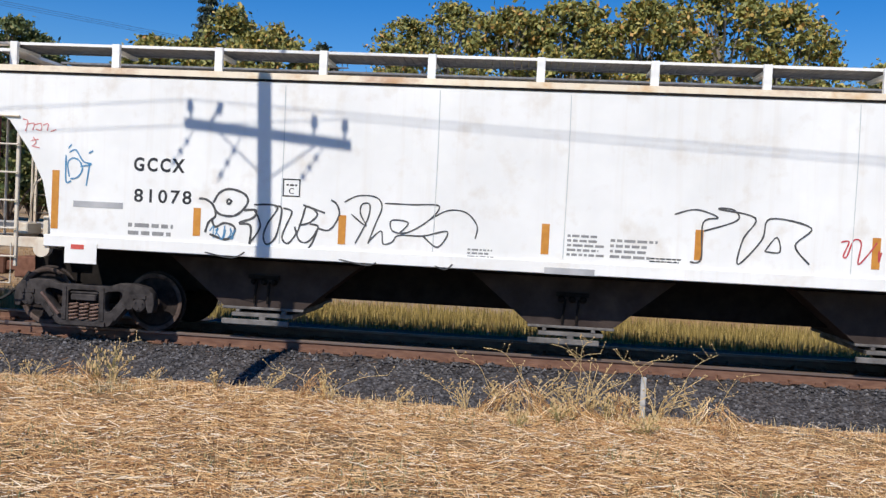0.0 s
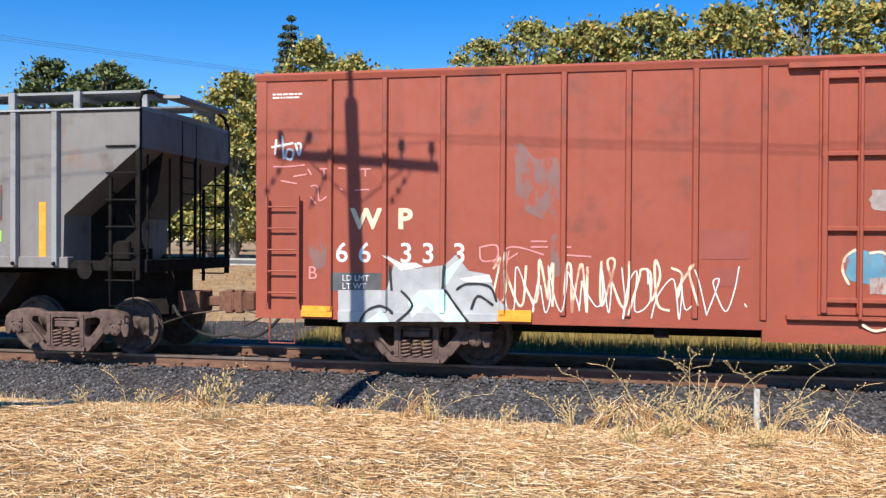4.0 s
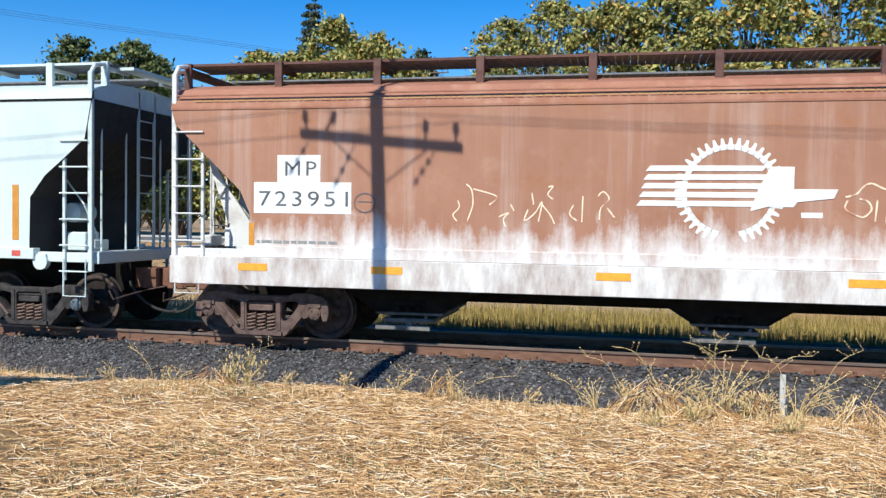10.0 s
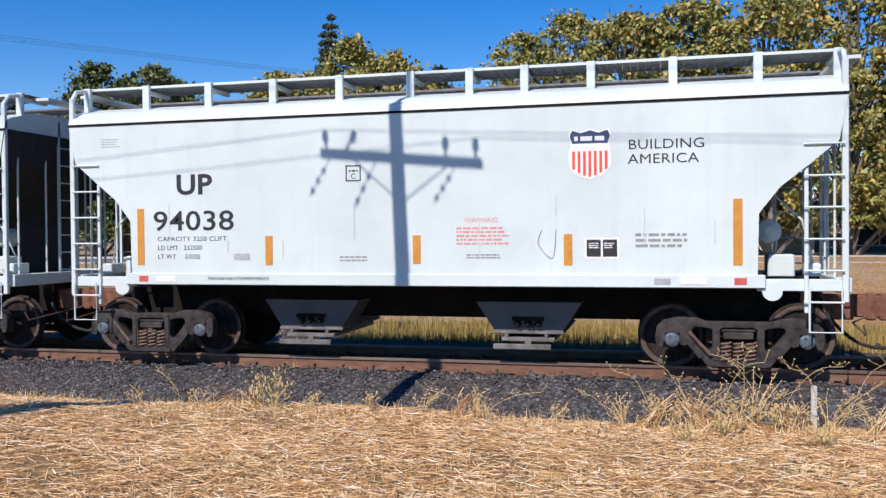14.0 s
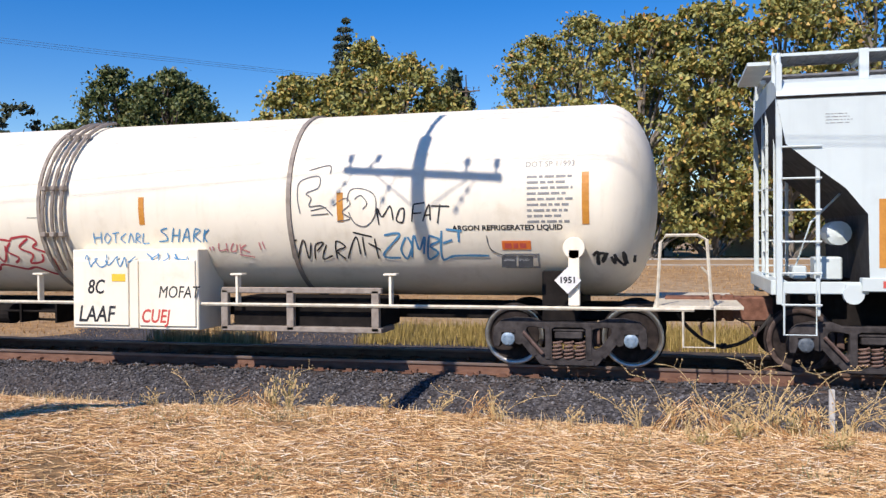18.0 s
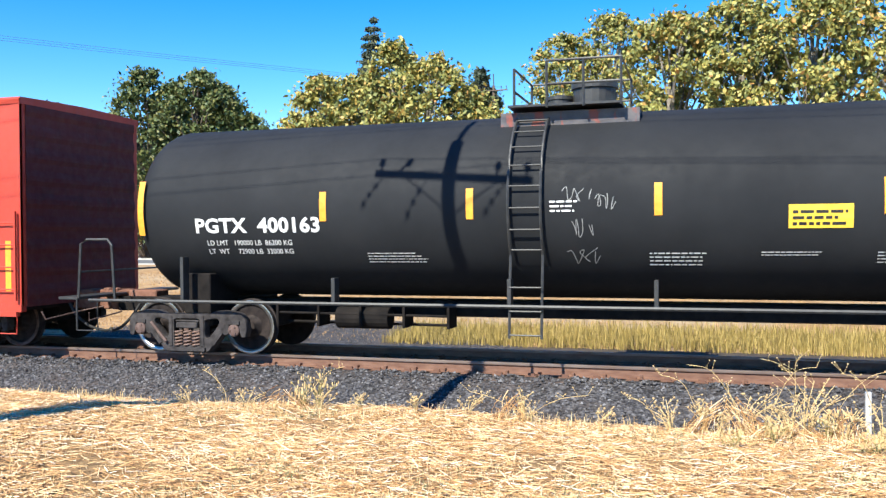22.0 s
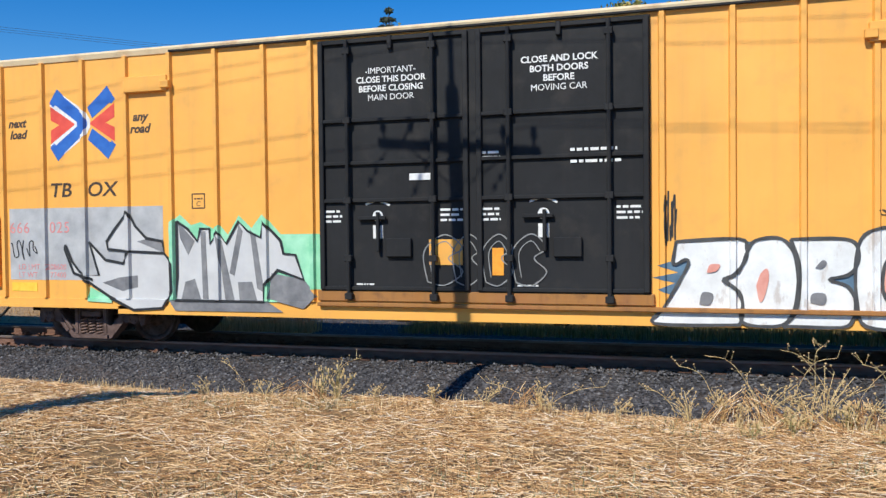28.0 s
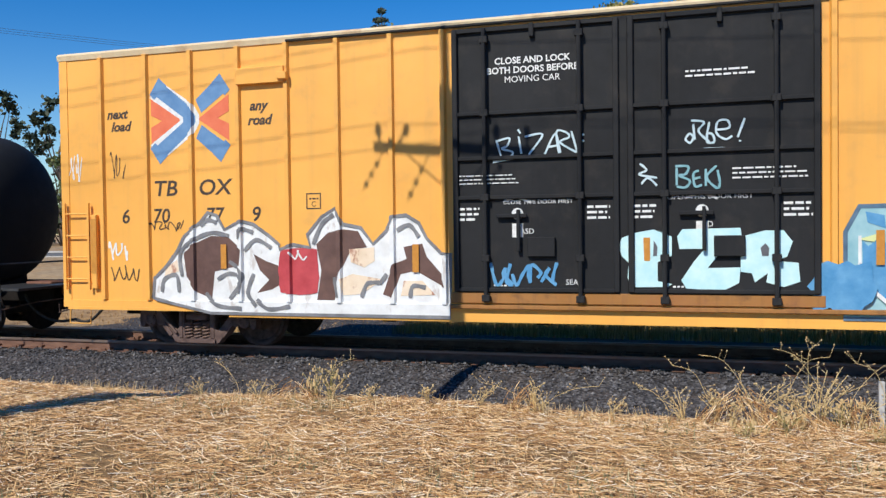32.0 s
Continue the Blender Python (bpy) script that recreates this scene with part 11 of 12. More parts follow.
    flats(([(4.96, 1.49), (5.19, 1.61), (5.59, 1.5), (5.82, 1.45), (5.77, 1.34), (5.56, 1.29), (5.19, 1.33)],
           [(5.23, 0.8), (5.62, 1.21), (5.86, 1.31), (5.89, 1.16), (5.68, 1.03), (5.54, 0.86), (5.38, 0.8)],
           [(3.82, 0.94), (4.17, 1.29), (4.38, 1.29), (4.31, 1.18), (4.05, 0.98)],
           [(2.79, 1.29), (2.96, 1.28), (3.08, 1.05), (3.1, 0.99), (2.79, 0.98)],
           [(5.67, 2.17), (6.0, 2.14), (6.17, 2.14), (6.19, 2.08), (6.03, 1.9), (5.97, 1.9), (5.78, 2.03)],
           [(6.06, 2.09), (6.52, 2.22), (6.63, 2.11), (6.37, 1.84), (6.22, 1.52), (6.18, 1.27), (6.2, 0.79), (5.98, 0.78), (5.97, 1.04), (6.15, 1.07), (6.17, 1.62)],), "graffiti_letters", "sky_blue", 0.0055, "")
    flats(([(6.5, 1.84), (6.74, 1.91), (6.93, 1.66), (6.8, 1.59), (6.8, 1.48), (6.97, 1.32), (6.74, 1.31), (6.53, 1.32), (6.68, 1.62)],
           [(6.53, 1.24), (6.71, 1.25), (6.81, 0.97), (6.93, 0.86), (6.69, 0.85), (6.63, 1.06), (6.54, 0.89), (6.48, 0.75), (6.39, 0.75)],
           [(6.98, 1.33), (7.31, 1.35), (7.34, 1.11), (7.28, 0.89), (7.11, 0.87), (7.16, 1.2)],
           [(7.39, 1.36), (7.51, 1.36), (7.68, 1.03), (7.8, 0.94), (7.43, 0.89), (7.37, 1.11)],
           [(7.94, 1.95), (8.15, 1.92), (8.12, 1.8), (7.99, 1.77), (8.02, 1.28), (7.95, 1.29), (7.82, 1.73)],
           [(7.91, 1.0), (8.25, 1.16), (8.46, 1.26), (8.47, 1.08), (8.14, 0.95), (7.86, 0.89)],), "graffiti_letters", "sky_blue", 0.0055, "")
    flats(([(8.7, 1.57), (8.81, 1.57), (8.82, 1.09), (8.94, 1.07), (8.95, 0.93), (8.63, 1.09)],), "graffiti_letters", "sky_blue", 0.0055, "")
    flats(([(4.44, 1.28), (4.57, 1.03), (4.63, 0.95), (4.38, 0.94)],
           [(3.22, 1.05), (3.29, 1.15), (3.31, 0.98)],
           [(3.57, 1.5), (3.92, 1.45), (4.12, 1.33), (3.92, 1.39), (3.59, 1.44)],
           [(6.98, 1.22), (7.16, 1.2), (7.11, 0.87), (6.93, 0.86), (6.81, 1.0)],
           [(7.79, 1.73), (7.94, 1.95), (7.98, 1.8), (7.95, 1.34), (7.85, 1.34)],
           [(6.23, 0.79), (6.39, 0.89), (6.42, 0.75)],
           [(8.14, 0.95), (8.47, 1.07), (8.63, 1.06), (8.69, 0.92), (7.91, 0.88)],), "graffiti_shade", "ink_blue_mid", 0.0115, "deep blue sprayed shading")
    flats(([(3.69, 1.57), (3.92, 1.78), (4.12, 1.45), (3.99, 1.56)],
           [(2.93, 1.83), (3.22, 1.92), (3.13, 1.8)],
           [(4.05, 0.98), (4.31, 1.12), (4.51, 0.96)],
           [(4.88, 1.16), (5.1, 0.98), (4.95, 0.91)],
           [(4.66, 2.02), (4.88, 2.08), (4.78, 1.99)],
           [(6.53, 1.43), (6.77, 1.47), (6.8, 1.33), (6.53, 1.31)],
           [(6.32, 1.62), (6.39, 1.81), (6.68, 1.65), (6.47, 1.53)],
           [(6.2, 1.2), (6.41, 1.21), (6.35, 0.98)],
           [(7.48, 1.17), (7.65, 1.24), (7.64, 0.96)],
           [(7.82, 1.24), (8.22, 1.25), (7.94, 1.06)],
           [(5.63, 1.8), (5.85, 1.9), (5.85, 1.79)],), "graffiti_highlight", "lemon", 0.015, "pale lemon sprayed patches")
    bm = bmesh.new()
    for pts in ([(2.96, 1.88), (2.96, 1.31), (3.32, 0.98)],
                [(3.95, 2.08), (3.57, 1.55), (3.56, 1.47), (3.89, 1.46), (4.12, 1.32), (4.38, 1.31)],
                [(3.69, 0.97), (4.12, 1.32)],
                [(4.37, 1.47), (4.11, 1.88)],
                [(4.39, 1.78), (4.39, 1.4)],
                [(4.78, 1.99), (4.53, 1.69)],
                [(5.19, 2.1), (4.91, 1.51), (5.19, 1.33), (5.62, 1.27), (5.83, 1.37)],
                [(4.82, 1.6), (4.69, 1.38), (4.71, 1.13), (4.92, 0.93)],
                [(5.2, 1.22), (5.62, 1.23)],
                [(5.5, 0.86), (5.68, 1.03), (5.83, 1.13), (5.89, 1.17), (5.8, 1.37)],
                [(5.59, 1.55), (5.83, 1.46), (5.85, 1.39)],
                [(6.49, 2.0), (6.34, 1.78), (6.19, 1.46)],
                [(6.2, 1.22), (6.38, 1.29), (6.74, 1.31)],
                [(6.2, 1.17), (6.39, 0.86)],):
        stroke(bm, pts, 0.045, FACE - 0.021, False)
    for pts in ([(7.1, 1.27), (7.18, 1.23), (7.07, 1.07), (7.22, 0.98)],
                [(6.23, 1.43), (6.41, 1.59), (6.69, 1.66)],
                [(6.93, 1.66), (6.8, 1.56), (6.97, 1.32)],
                [(7.33, 1.36), (7.34, 1.17), (7.51, 0.9)],
                [(7.9, 1.73), (7.89, 1.34), (8.05, 1.3)],
                [(8.46, 1.29), (8.45, 1.07), (8.14, 0.95)],):
        stroke(bm, pts, 0.045, FACE - 0.021, False)
    part("graffiti_outline", bm, "spray_white", c, "white sprayed letter edges")
    strip(c, 7.03, 7.77, 1.39, 2.18, "yellow", FACE - 0.027, "yellow_patch")
    bars(c, 7.1, 7.7, 1.47, 2.1, 6, "ochre", FACE - 0.0315, 7, 0.4)
    frame_box(c, 8.05, 8.5, 1.35, 1.66, "ink_white", "ink_black", FACE - 0.030)
    for u, a, b in ((-6.38, 1.44, 1.83), (-3.11, 1.39, 1.81), (3.2, 1.5, 1.95), (6.44, 1.4, 1.9)):
        strip(c, u - 0.05, u + 0.05, a, b, "ochre", FACE - 0.028)
    plate_c(c, -4.91, 2.37, 0.25, "ink_brown")
    f = FACE - 0.06
    bm = bmesh.new()
    for pts in ([(-1.84, 3.31), (-1.76, 3.04)],
                [(-1.84, 3.29), (-1.65, 3.33), (-1.68, 3.22), (-1.76, 3.18), (-1.6, 3.13), (-1.66, 3.05), (-1.89, 2.99)],
                [(-1.51, 3.35), (-1.47, 3.1)],
                [(-1.52, 3.45), (-1.48, 3.39)],
                [(-1.42, 3.34), (-1.16, 3.36), (-1.37, 3.05), (-1.11, 3.08)],
                [(-1.14, 3.06), (-0.98, 3.36), (-0.91, 3.09)],
                [(-1.09, 3.18), (-0.93, 3.2)],
                [(-0.93, 3.09), (-0.96, 3.39), (-0.83, 3.38), (-0.78, 3.31), (-0.91, 3.24), (-0.68, 3.09)],
                [(-0.75, 3.39), (-0.66, 3.06)],
                [(-1.89, 3.0), (-1.5, 3.04), (-1.11, 3.06)],
                [(-0.59, 3.35), (-0.58, 3.32)],
                [(-0.59, 3.26), (-0.58, 3.23)],
                [(0.85, 3.29), (0.8, 3.21), (0.86, 3.16), (0.9, 3.24), (0.85, 3.29)],
                [(0.9, 3.41), (0.92, 3.2)],):
        stroke(bm, pts, 0.028, f)
    for pts in ([(0.87, 3.46), (1.04, 3.43), (0.97, 3.31), (1.11, 3.16)],
                [(1.08, 3.28), (1.08, 3.16), (1.17, 3.16), (1.15, 3.26), (1.08, 3.28)],
                [(1.11, 3.43), (1.08, 3.28)],
                [(1.2, 3.32), (1.36, 3.34), (1.34, 3.44), (1.22, 3.43), (1.2, 3.28), (1.31, 3.19), (1.4, 3.23)],
                [(1.56, 3.46), (1.47, 3.21)],
                [(1.5, 3.17), (1.5, 3.15)],
                [(0.92, 3.03), (1.04, 3.07), (1.31, 3.07)],
                [(0.19, 2.9), (0.28, 2.81), (0.18, 2.75), (0.42, 2.7)],
                [(0.21, 2.62), (0.3, 2.7), (0.42, 2.59)],):
        stroke(bm, pts, 0.028, f)
    part("graffiti_tag", bm, "ink_pale", c, "pale sprayed handwritten tags")
    bm = bmesh.new()
    for pts in ([(0.68, 2.83), (0.68, 2.59)],
                [(0.66, 2.85), (0.83, 2.84), (0.8, 2.74), (0.71, 2.72), (0.85, 2.65), (0.8, 2.56), (0.68, 2.57)],
                [(0.97, 2.78), (0.9, 2.74), (0.92, 2.57), (1.01, 2.59)],
                [(0.9, 2.67), (0.99, 2.69)],
                [(1.06, 2.8), (1.06, 2.57)],
                [(1.2, 2.84), (1.07, 2.69), (1.2, 2.54), (1.24, 2.61), (1.21, 2.78)],):
        stroke(bm, pts, 0.03, f)
    part("graffiti_tag", bm, "teal_tag", c, "dull teal sprayed tag")
    bars(c, 0.8, 1.8, 4.05, 4.18, 2, "ink_white", f, 11, 0.4)
    bars(c, -2.4, -1.4, 2.68, 2.85, 3, "ink_white", f, 12, 0.3)
    bars(c, 1.4, 2.4, 2.66, 2.85, 3, "ink_white", f, 13, 0.35)
    words(c, "OPEN THIS DOOR FIRST", 0.55, 2.40, 0.065, "ink_white", f, wide=1.15)
    words(c, "CLOSE THIS DOOR FIRST", -1.75, 2.38, 0.06, "ink_white", f, wide=1.1)
    words(c, "ASD", -1.5, 1.95, 0.08, "ink_white", f)
    words(c, "ASD", 0.95, 2.02, 0.08, "ink_white", f)
    words(c, "SEAL", -0.85, 1.22, 0.08, "ink_white", f)
    flats(([(-0.11, 1.75), (-0.06, 1.88), (0.13, 1.95), (0.37, 1.99), (0.61, 1.89), (0.61, 1.63), (0.42, 1.54), (0.42, 1.28), (0.61, 1.24), (0.56, 1.2), (0.08, 1.19), (0.01, 1.32), (0.03, 1.53), (-0.06, 1.62)],
           [(0.68, 1.89), (0.75, 1.99), (1.5, 2.0), (1.52, 1.85), (1.31, 1.76), (1.08, 1.46), (1.5, 1.47), (1.48, 1.26), (1.27, 1.15), (0.8, 1.18), (0.73, 1.29), (0.9, 1.55), (1.04, 1.72), (0.71, 1.72)],
           [(1.5, 1.72), (1.54, 1.89), (1.81, 1.96), (2.04, 1.96), (2.15, 1.81), (2.08, 1.61), (1.91, 1.56), (2.22, 1.53), (2.24, 1.28), (2.04, 1.21), (1.82, 1.27), (1.84, 1.39), (1.68, 1.27), (1.64, 1.39), (1.5, 1.41)],), "graffiti_letters", "pale_blue", 0.061, "pale aqua bubble letters over the door")
    flats(([(0.37, 1.84), (0.42, 1.75), (0.41, 1.63), (0.36, 1.62)],
           [(1.75, 1.73), (1.81, 1.79), (1.86, 1.73), (1.85, 1.62), (1.77, 1.62)],), "graffiti_hole", "spray_dark", 0.064, "")
    flats(([(0.23, 1.88), (0.32, 1.88), (0.32, 1.56), (0.24, 1.56)],), "reflector", "ochre", 0.066, "")
    scribble(c, -1.95, -0.9, 1.15, 1.55, "sky_blue", f, 168, 0.045, 6)
    bm = bmesh.new()
    blob(bm, 2.3, 3.2, 0.84, 1.6, FACE - 0.062, 169)
    part("graffiti_patch", bm, "sky_blue", c)
    return add(c, -190.225)


M["pale_mint"] = plain("pale_mint_spray_paint", (0.22, 0.43, 0.49), (0.40, 0.60, 0.63), 3, 0.5)
M["ink_blue_mid"] = plain("mid_blue_spray_paint", (0.05, 0.26, 0.58), (0.10, 0.36, 0.68), 4, 0.5)
M["teal_tag"] = plain("dull_teal_spray", (0.16, 0.36, 0.40), (0.30, 0.50, 0.54), 5, 0.5)
M["lemon"] = plain("lemon_spray_paint", (0.66, 0.70, 0.30), (0.78, 0.80, 0.46), 4, 0.5)
M["ink_pale"] = plain("pale_blue_grey_spray", (0.42, 0.55, 0.60), (0.62, 0.72, 0.75), 5, 0.5)

M["cream_trim"] = plain("chipped_cream_steel", (0.46, 0.40, 0.30), (0.74, 0.68, 0.55), 9, 0.6)
M["spray_silver"] = plain("light_silver_spray_paint", (0.50, 0.49, 0.49), (0.64, 0.63, 0.62), 2, 0.5)

make_white_hopper()
make_red_box()
make_grey_hopper()
make_brown_hopper()
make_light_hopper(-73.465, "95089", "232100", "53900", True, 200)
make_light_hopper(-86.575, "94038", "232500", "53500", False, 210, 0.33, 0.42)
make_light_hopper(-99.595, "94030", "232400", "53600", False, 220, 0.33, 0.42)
make_white_tank()
make_black_tank(-131.7)
make_orange_box()
make_yellow_first()
make_yellow_second()
make_black_tank(-209.4, False)
couple_up()
drape()


def lift_apart():
    """Give each sprayed shape or emblem piece that stands clear of the rest a mesh of its own."""
    for car, _x in TRAIN:
        for ob in list(car.children):
            if not ob.name.startswith(("graffiti", "emblem")):
                continue
            n = len(ob.data.vertices)
            root = list(range(n))

            def find(i):
                while root[i] != i:
                    root[i] = root[root[i]]
                    i = root[i]
                return i

            for e in ob.data.edges:
                a, b = find(e.vertices[0]), find(e.vertices[1])
                root[a] = b
            heads = sorted({find(i) for i in range(n)})
            if not 2 <= len(heads) <= 30:
                continue
            base, label, mats = ob.name.split(".")[0], ob.get("label", ""), list(ob.data.materials)
            co = [v.co.copy() for v in ob.data.vertices]
            polys = [tuple(p.vertices) for p in ob.data.polygons]
            for h in heads:
                own = [i for i in range(n) if find(i) == h]
                at = {i: k for k, i in enumerate(own)}
                me = bpy.data.meshes.new(base)
                me.from_pydata([co[i] for i in own], [], [tuple(at[i] for i in p) for p in polys if p[0] in at])
                for m in mats:
                    me.materials.append(m)
                q = new(base, me)
                q.parent = car
                tagged(q, label)
            bpy.data.objects.remove(ob)


lift_apart()
# ---- the field in front: straw litter, stubble, weeds and a stake ----
def make_straw():
    rnd = np.random.RandomState(12)
    n = 118000
    x = rnd.uniform(-8.2, 6.0, n)
    y = 3.3 + (crest(x) + 0.25 - 3.3) * rnd.uniform(0, 1, n) ** 0.8
    patch = np.sin(x * 2.1 + 1.3 * np.sin(y * 2.7)) + np.sin(y * 3.9 - x * 1.3) + 0.8 * np.sin(x * 5.3 + y * 4.1)
    keep = rnd.uniform(-3.6, 0.8, n) < patch
    x, y = x[keep], y[keep]
    n = len(x)
    z = ground_z(x, y) + rnd.uniform(0.002, 0.035, n)
    L = rnd.uniform(0.03, 0.14, n) * rnd.uniform(0.3, 1.0, n)
    w = rnd.uniform(0.001, 0.0027, n)
    a = rnd.normal(0.0, 0.8, n) + (rnd.rand(n) < 0.4) * rnd.uniform(-1.5, 1.5, n)
    t = rnd.normal(0, 0.13, n)
    d = np.stack([np.cos(a) * np.cos(t), np.sin(a) * np.cos(t), np.sin(t)], -1) * L[:, None]
    s = np.stack([-np.sin(a), np.cos(a), np.full(n, 0.5)], -1) * w[:, None]
    c = np.stack([x, y, z], -1)
    v = np.stack([c - d - s, c + d - s, c + d + s, c - d + s], 1)
    f = (np.arange(n) * 4)[:, None] + np.arange(4)
    M["straw"] = island("bleached_straw", ((0, (0.17, 0.085, 0.035)), (0.3, (0.42, 0.205, 0.068)), (0.65, (0.71, 0.44, 0.185)), (0.9, (0.89, 0.655, 0.39)), (1, (0.96, 0.87, 0.69))), 0.7)
    tagged(new("straw_litter", mesh_of("straw_litter", v.reshape(-1, 3).tolist(), f.tolist(), "straw")), "bleached cut straw lying over the field", "straw", kind="stuff")


make_straw()
blades("stubble", "short dry stubble standing in the field", 9000, (-8.0, 6.0), (3.4, 7.2), (0.03, 0.11), 0.0022,
       ((0, (0.36, 0.24, 0.10)), (0.5, (0.60, 0.44, 0.21)), (1, (0.80, 0.66, 0.42))), 13, bend=0.9)
blades("green_sprigs", "sparse grey-green weeds in the stubble", 5200, (-7.5, 5.0), (3.6, 6.9), (0.02, 0.09), 0.004,
       ((0, (0.10, 0.12, 0.05)), (1, (0.26, 0.26, 0.13))), 14, bend=1.2, clump=34)
blades("edge_grass", "dry bleached grass along the edge of the field", 3600, (-8.0, 6.0), (-0.35, 0.22), (0.03, 0.15), 0.0026,
       ((0, (0.46, 0.28, 0.11)), (0.5, (0.68, 0.46, 0.20)), (1, (0.84, 0.68, 0.40))), 15, bend=0.9, clump=80, edge=True)


def weed(x, y, h, spread, stems, label, seed, material="weed_dry", heads=True, tilt=0.0):
    y = y - 7.0 + float(crest(x))
    z0 = float(ground_z(np.array(x), np.array(y)))
    w = thing("weed", label, "plant", "weeds along the field edge", (x, y, z0))
    rnd = random.Random(seed)
    bm, hd = bmesh.new(), bmesh.new()
    for k in range(stems):
        a, r = rnd.uniform(0, math.tau), rnd.uniform(0.1, 1) * spread
        hh = h * rnd.uniform(0.45, 1.0)
        p = [(0.02 * math.cos(a), 0.02 * math.sin(a), -0.03), (r * 0.35 * math.cos(a) + tilt * hh * 0.3, r * 0.35 * math.sin(a), hh * 0.5), (r * math.cos(a) + tilt * hh, r * math.sin(a), hh * rnd.uniform(0.75, 1))]
        tube(bm, [tuple(q) for q in spline(p, 4)], 0.0028, 4)
        for j in range(3):
            t = rnd.uniform(0.35, 1.0)
            q = [p[1][i] + (p[2][i] - p[1][i]) * t for i in range(3)]
            e = [q[i] + rnd.uniform(-0.06, 0.06) for i in range(2)] + [q[2] + rnd.uniform(0.0, 0.07)]
            tube(bm, [q, e], 0.0016, 3)
            s = rnd.uniform(0.005, 0.011)
            if heads:
                lathe(hd, e, [(-s, s * 0.4), (0, s), (s, s * 0.4)], 6)
            else:
                box(hd, e[0] - s * 0.7, e[0] + s * 0.7, e[1] - 0.001, e[1] + 0.001, e[2] - s * 1.6, e[2] + s * 1.6)
    tagged(part("stalk", bm, material, w), kind="stuff")
    tagged(part("seed_head", hd, "weed_head", w), kind="stuff")
    return w


M["weed_dry"] = plain("dry_weed_stem", (0.50, 0.34, 0.14), (0.76, 0.57, 0.28), 30, 0.8)
M["weed_head"] = plain("dry_seed_heads", (0.42, 0.27, 0.11), (0.68, 0.50, 0.26), 40, 0.85)
M["weed_olive"] = plain("olive_weed_stem", (0.22, 0.18, 0.06), (0.42, 0.34, 0.13), 30, 0.8)
for _k, (_x, _y, _h, _s, _n, _m, _t) in enumerate(WEEDS):
    weed(_x, _y, _h, _s, _n, ("dry branching weed with small seed heads", "olive-yellow weed with fine leaves")[_m == "weed_olive"], 300 + _k, _m, _m != "weed_olive", _t)


def heap(x, y, h, w, n, seed):
    """Collapsed dry stalks that lean together."""
    y = y - 7.0 + float(crest(x))
    z0 = float(ground_z(np.array(x), np.array(y)))
    p = thing("weed", "heap of bleached dry stalks leaning together", "plant", "weeds along the field edge", (x, y, z0))
    rnd = random.Random(seed)
    bm = bmesh.new()
    for k in range(n):
        r, s = rnd.uniform(0.0, 1.0) ** 0.6, rnd.choice((-1, 1))
        a = (s * r * w, rnd.uniform(-0.12, 0.12), -0.02)
        t = rnd.uniform(0.25, 1.0)
        e = (a[0] * (1 - t) + rnd.uniform(-0.08, 0.08), a[1] * (1 - t), h * t * rnd.uniform(0.55, 1.0))
        q = ((a[0] + e[0]) / 2 + rnd.uniform(-0.05, 0.05), (a[1] + e[1]) / 2 - 0.03, (a[2] + e[2]) / 2 + rnd.uniform(-0.01, 0.06))
        tube(bm, [tuple(v) for v in spline([a, q, e], 3)], rnd.uniform(0.0018, 0.0034), 3)
    tagged(part("stalk", bm, "straw", p), kind="stuff")
    return p


def long_stem(x, y, dx, h, seed):
    """One long leaning stem with side twigs and small buds."""
    y = y - 7.0 + float(crest(x))
    z0 = float(ground_z(np.array(x), np.array(y)))
    p = thing("weed", "long thin leaning weed stem with small buds", "plant", "weeds along the field edge", (x, y, z0))
    rnd = random.Random(seed)
    bm, hd = bmesh.new(), bmesh.new()
    pts = spline([(0, 0, -0.02), (dx * 0.25 + rnd.uniform(-0.05, 0.05), 0.02, h * 0.4), (dx * 0.7, 0.0, h * 0.8), (dx * 1.25, 0.0, h * rnd.uniform(0.85, 1.0))], 5)
    tube(bm, [tuple(v) for v in pts], 0.0021, 4)
    for k in range(9):
        q = pts[rnd.randrange(4, len(pts))]
        e = (q[0] + rnd.uniform(-0.09, 0.09), q[1] + rnd.uniform(-0.05, 0.05), q[2] + rnd.uniform(0.0, 0.09))
        tube(bm, [tuple(q), e], 0.0012, 3)
        lathe(hd, e, [(-0.007, 0.003), (0, 0.007), (0.007, 0.003)], 6)
    tagged(part("stalk", bm, "weed_dry", p), kind="stuff")
    tagged(part("seed_head", hd, "weed_head", p), kind="stuff")


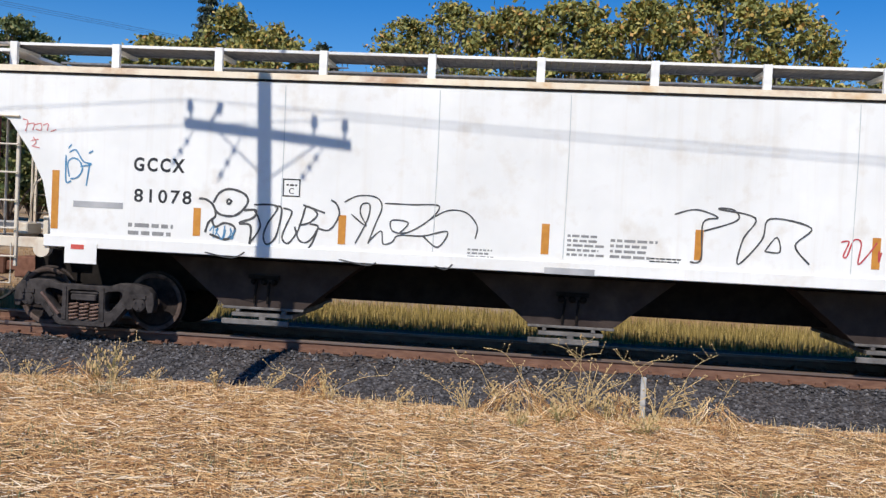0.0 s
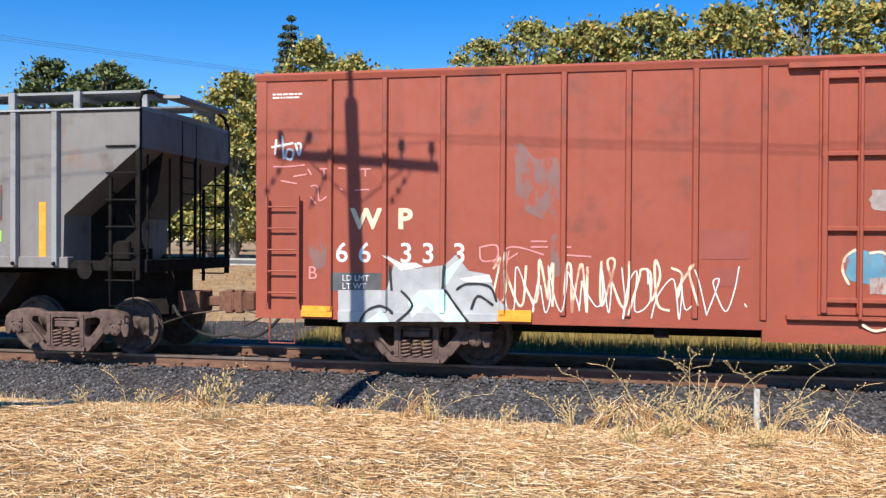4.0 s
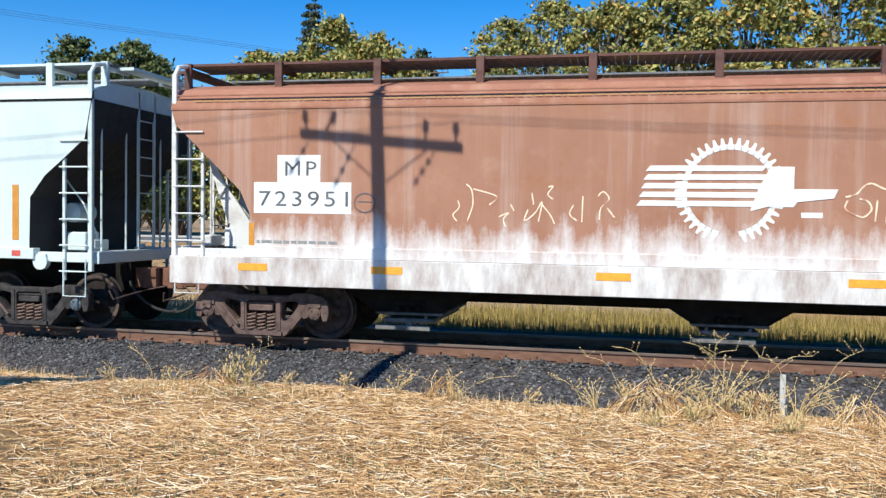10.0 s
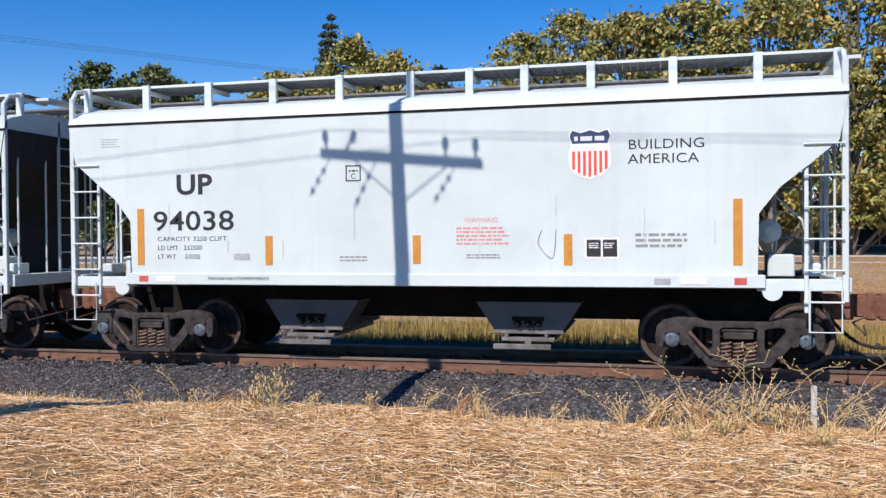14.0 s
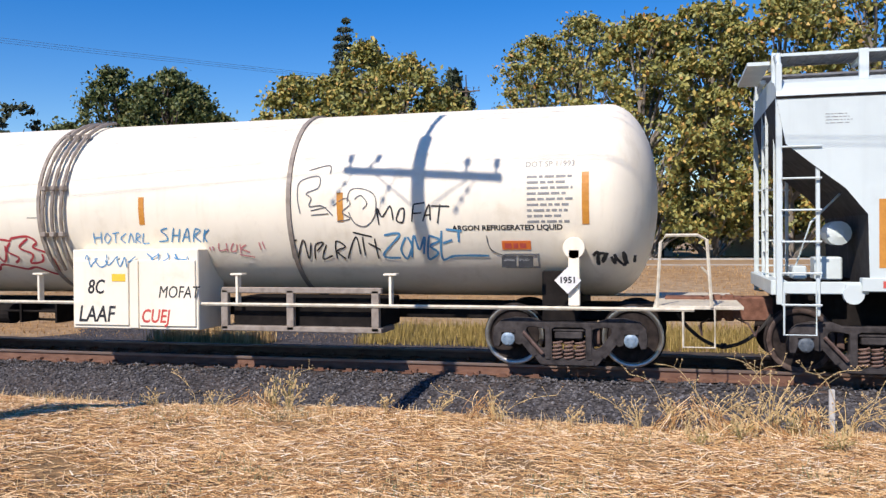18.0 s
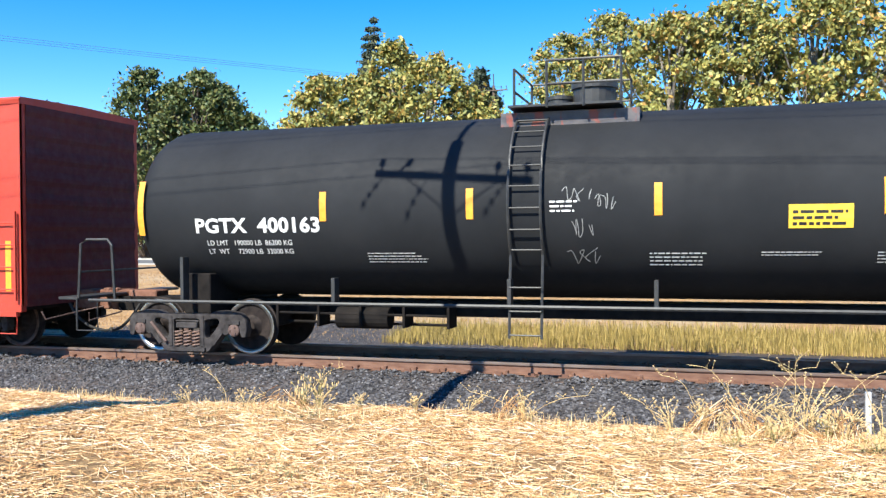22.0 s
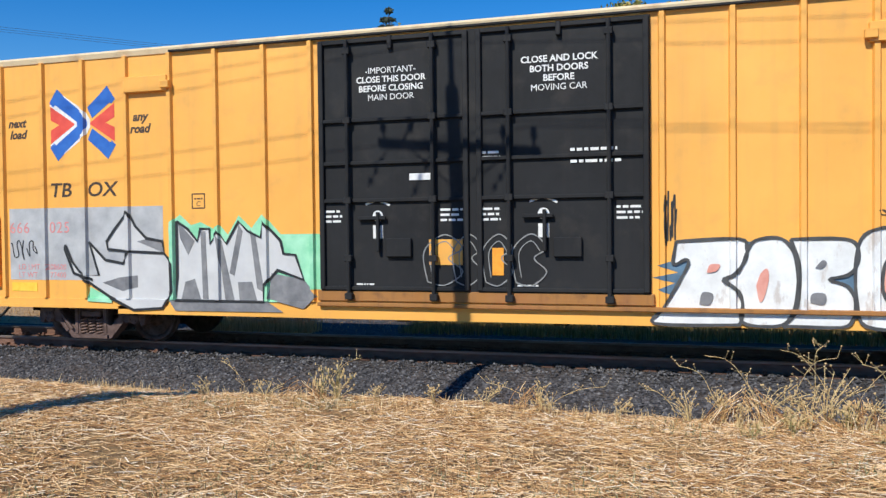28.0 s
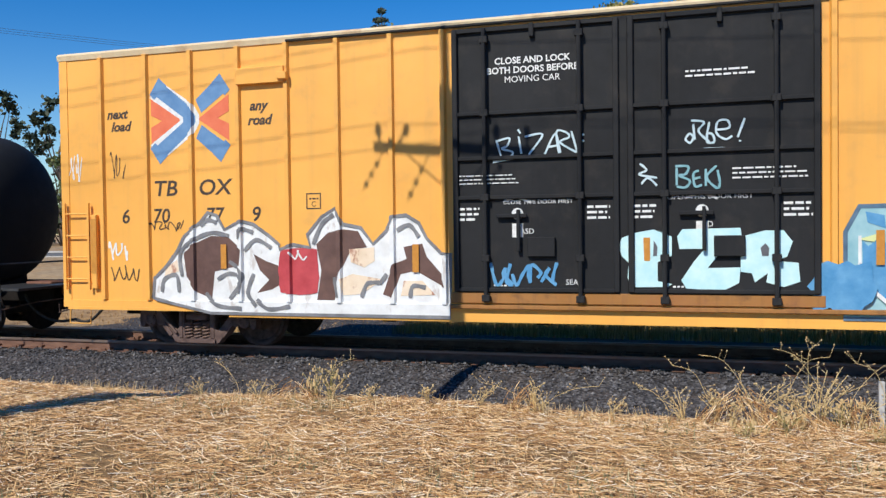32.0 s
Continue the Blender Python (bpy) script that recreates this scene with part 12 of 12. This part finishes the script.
for _k, _h in enumerate(((0.20, 6.98, 0.36, 0.40, 95), (1.02, 7.0, 0.30, 0.14, 45), (-1.50, 6.98, 0.28, 0.20, 40), (1.75, 7.0, 0.28, 0.25, 45), (-3.6, 7.0, 0.22, 0.3, 60), (0.62, 6.9, 0.20, 0.3, 50))):
    heap(*_h, 700 + _k)
for _k, _h in enumerate(((-0.35, 7.0, -0.18, 0.30), (0.05, 7.0, -0.30, 0.50), (0.30, 7.0, -0.34, 0.62), (0.45, 7.05, 0.30, 0.62), (0.80, 7.05, -0.30, 0.66), (0.95, 7.05, 0.35, 0.60), (1.30, 7.0, -0.25, 0.55), (1.35, 7.05, 0.32, 0.58), (0.6, 7.0, 0.1, 0.7), (1.7, 7.0, 0.3, 0.5), (-3.4, 7.0, 0.3, 0.42), (-4.2, 7.0, -0.2, 0.36), (-1.45, 7.0, -0.35, 0.24), (-1.4, 7.0, 0.4, 0.26))):
    long_stem(*_h, 720 + _k)


def make_stake():
    x, y = STAKE
    z = float(ground_z(np.array(x), np.array(y)))
    bm = boxes((-0.021, 0.021, -0.02, 0.02, -0.3, STAKE_H))
    s = tagged(new("marker_stake", finish(bevelled(bm, 0.004), "marker_stake", "post_grey")), "thin grey weathered marker stake at the field's edge", "stake")
    s.location = (x, y, z)


make_stake()
# ---- what moves: the train rolls past ----
RUN = [0.00, 3.06, 6.09, 9.09, 12.08, 15.05, 18.03, 21.00, 23.98, 26.96, 29.94, 32.92, 35.86, 38.79, 41.72, 44.65, 47.60, 50.55, 53.48, 56.44, 59.44, 62.45, 65.45, 68.45, 71.46, 74.48, 77.50, 80.49, 83.48, 86.44, 89.40, 92.36, 95.33, 98.29, 101.25, 104.21, 107.17, 110.13, 113.09, 116.04, 118.98, 121.91, 124.88, 127.84, 130.81, 133.78, 136.74, 139.68, 142.60, 145.52, 148.45, 151.38, 154.32, 157.26, 160.21, 163.15, 166.10, 169.04, 171.98, 174.91, 177.81, 180.70, 183.59, 186.49, 189.40]


def motions():
    """The train's way along the track, every half second, for each car."""
    for car, x in TRAIN:
        walk(car, [(k * 0.5, pose(x + d, TRACK, 0)) for k, d in enumerate(RUN)])
    turns = [np.degrees(np.interp(k * 0.1, np.arange(len(RUN)) * 0.5, RUN) / WHEEL_R) for k in range(321)]
    for wheel, u in SPINNING:
        walk(wheel, [(k * 0.1, pose(u, 0, WHEEL_R, 0, a, 0)) for k, a in enumerate(turns)])


motions()
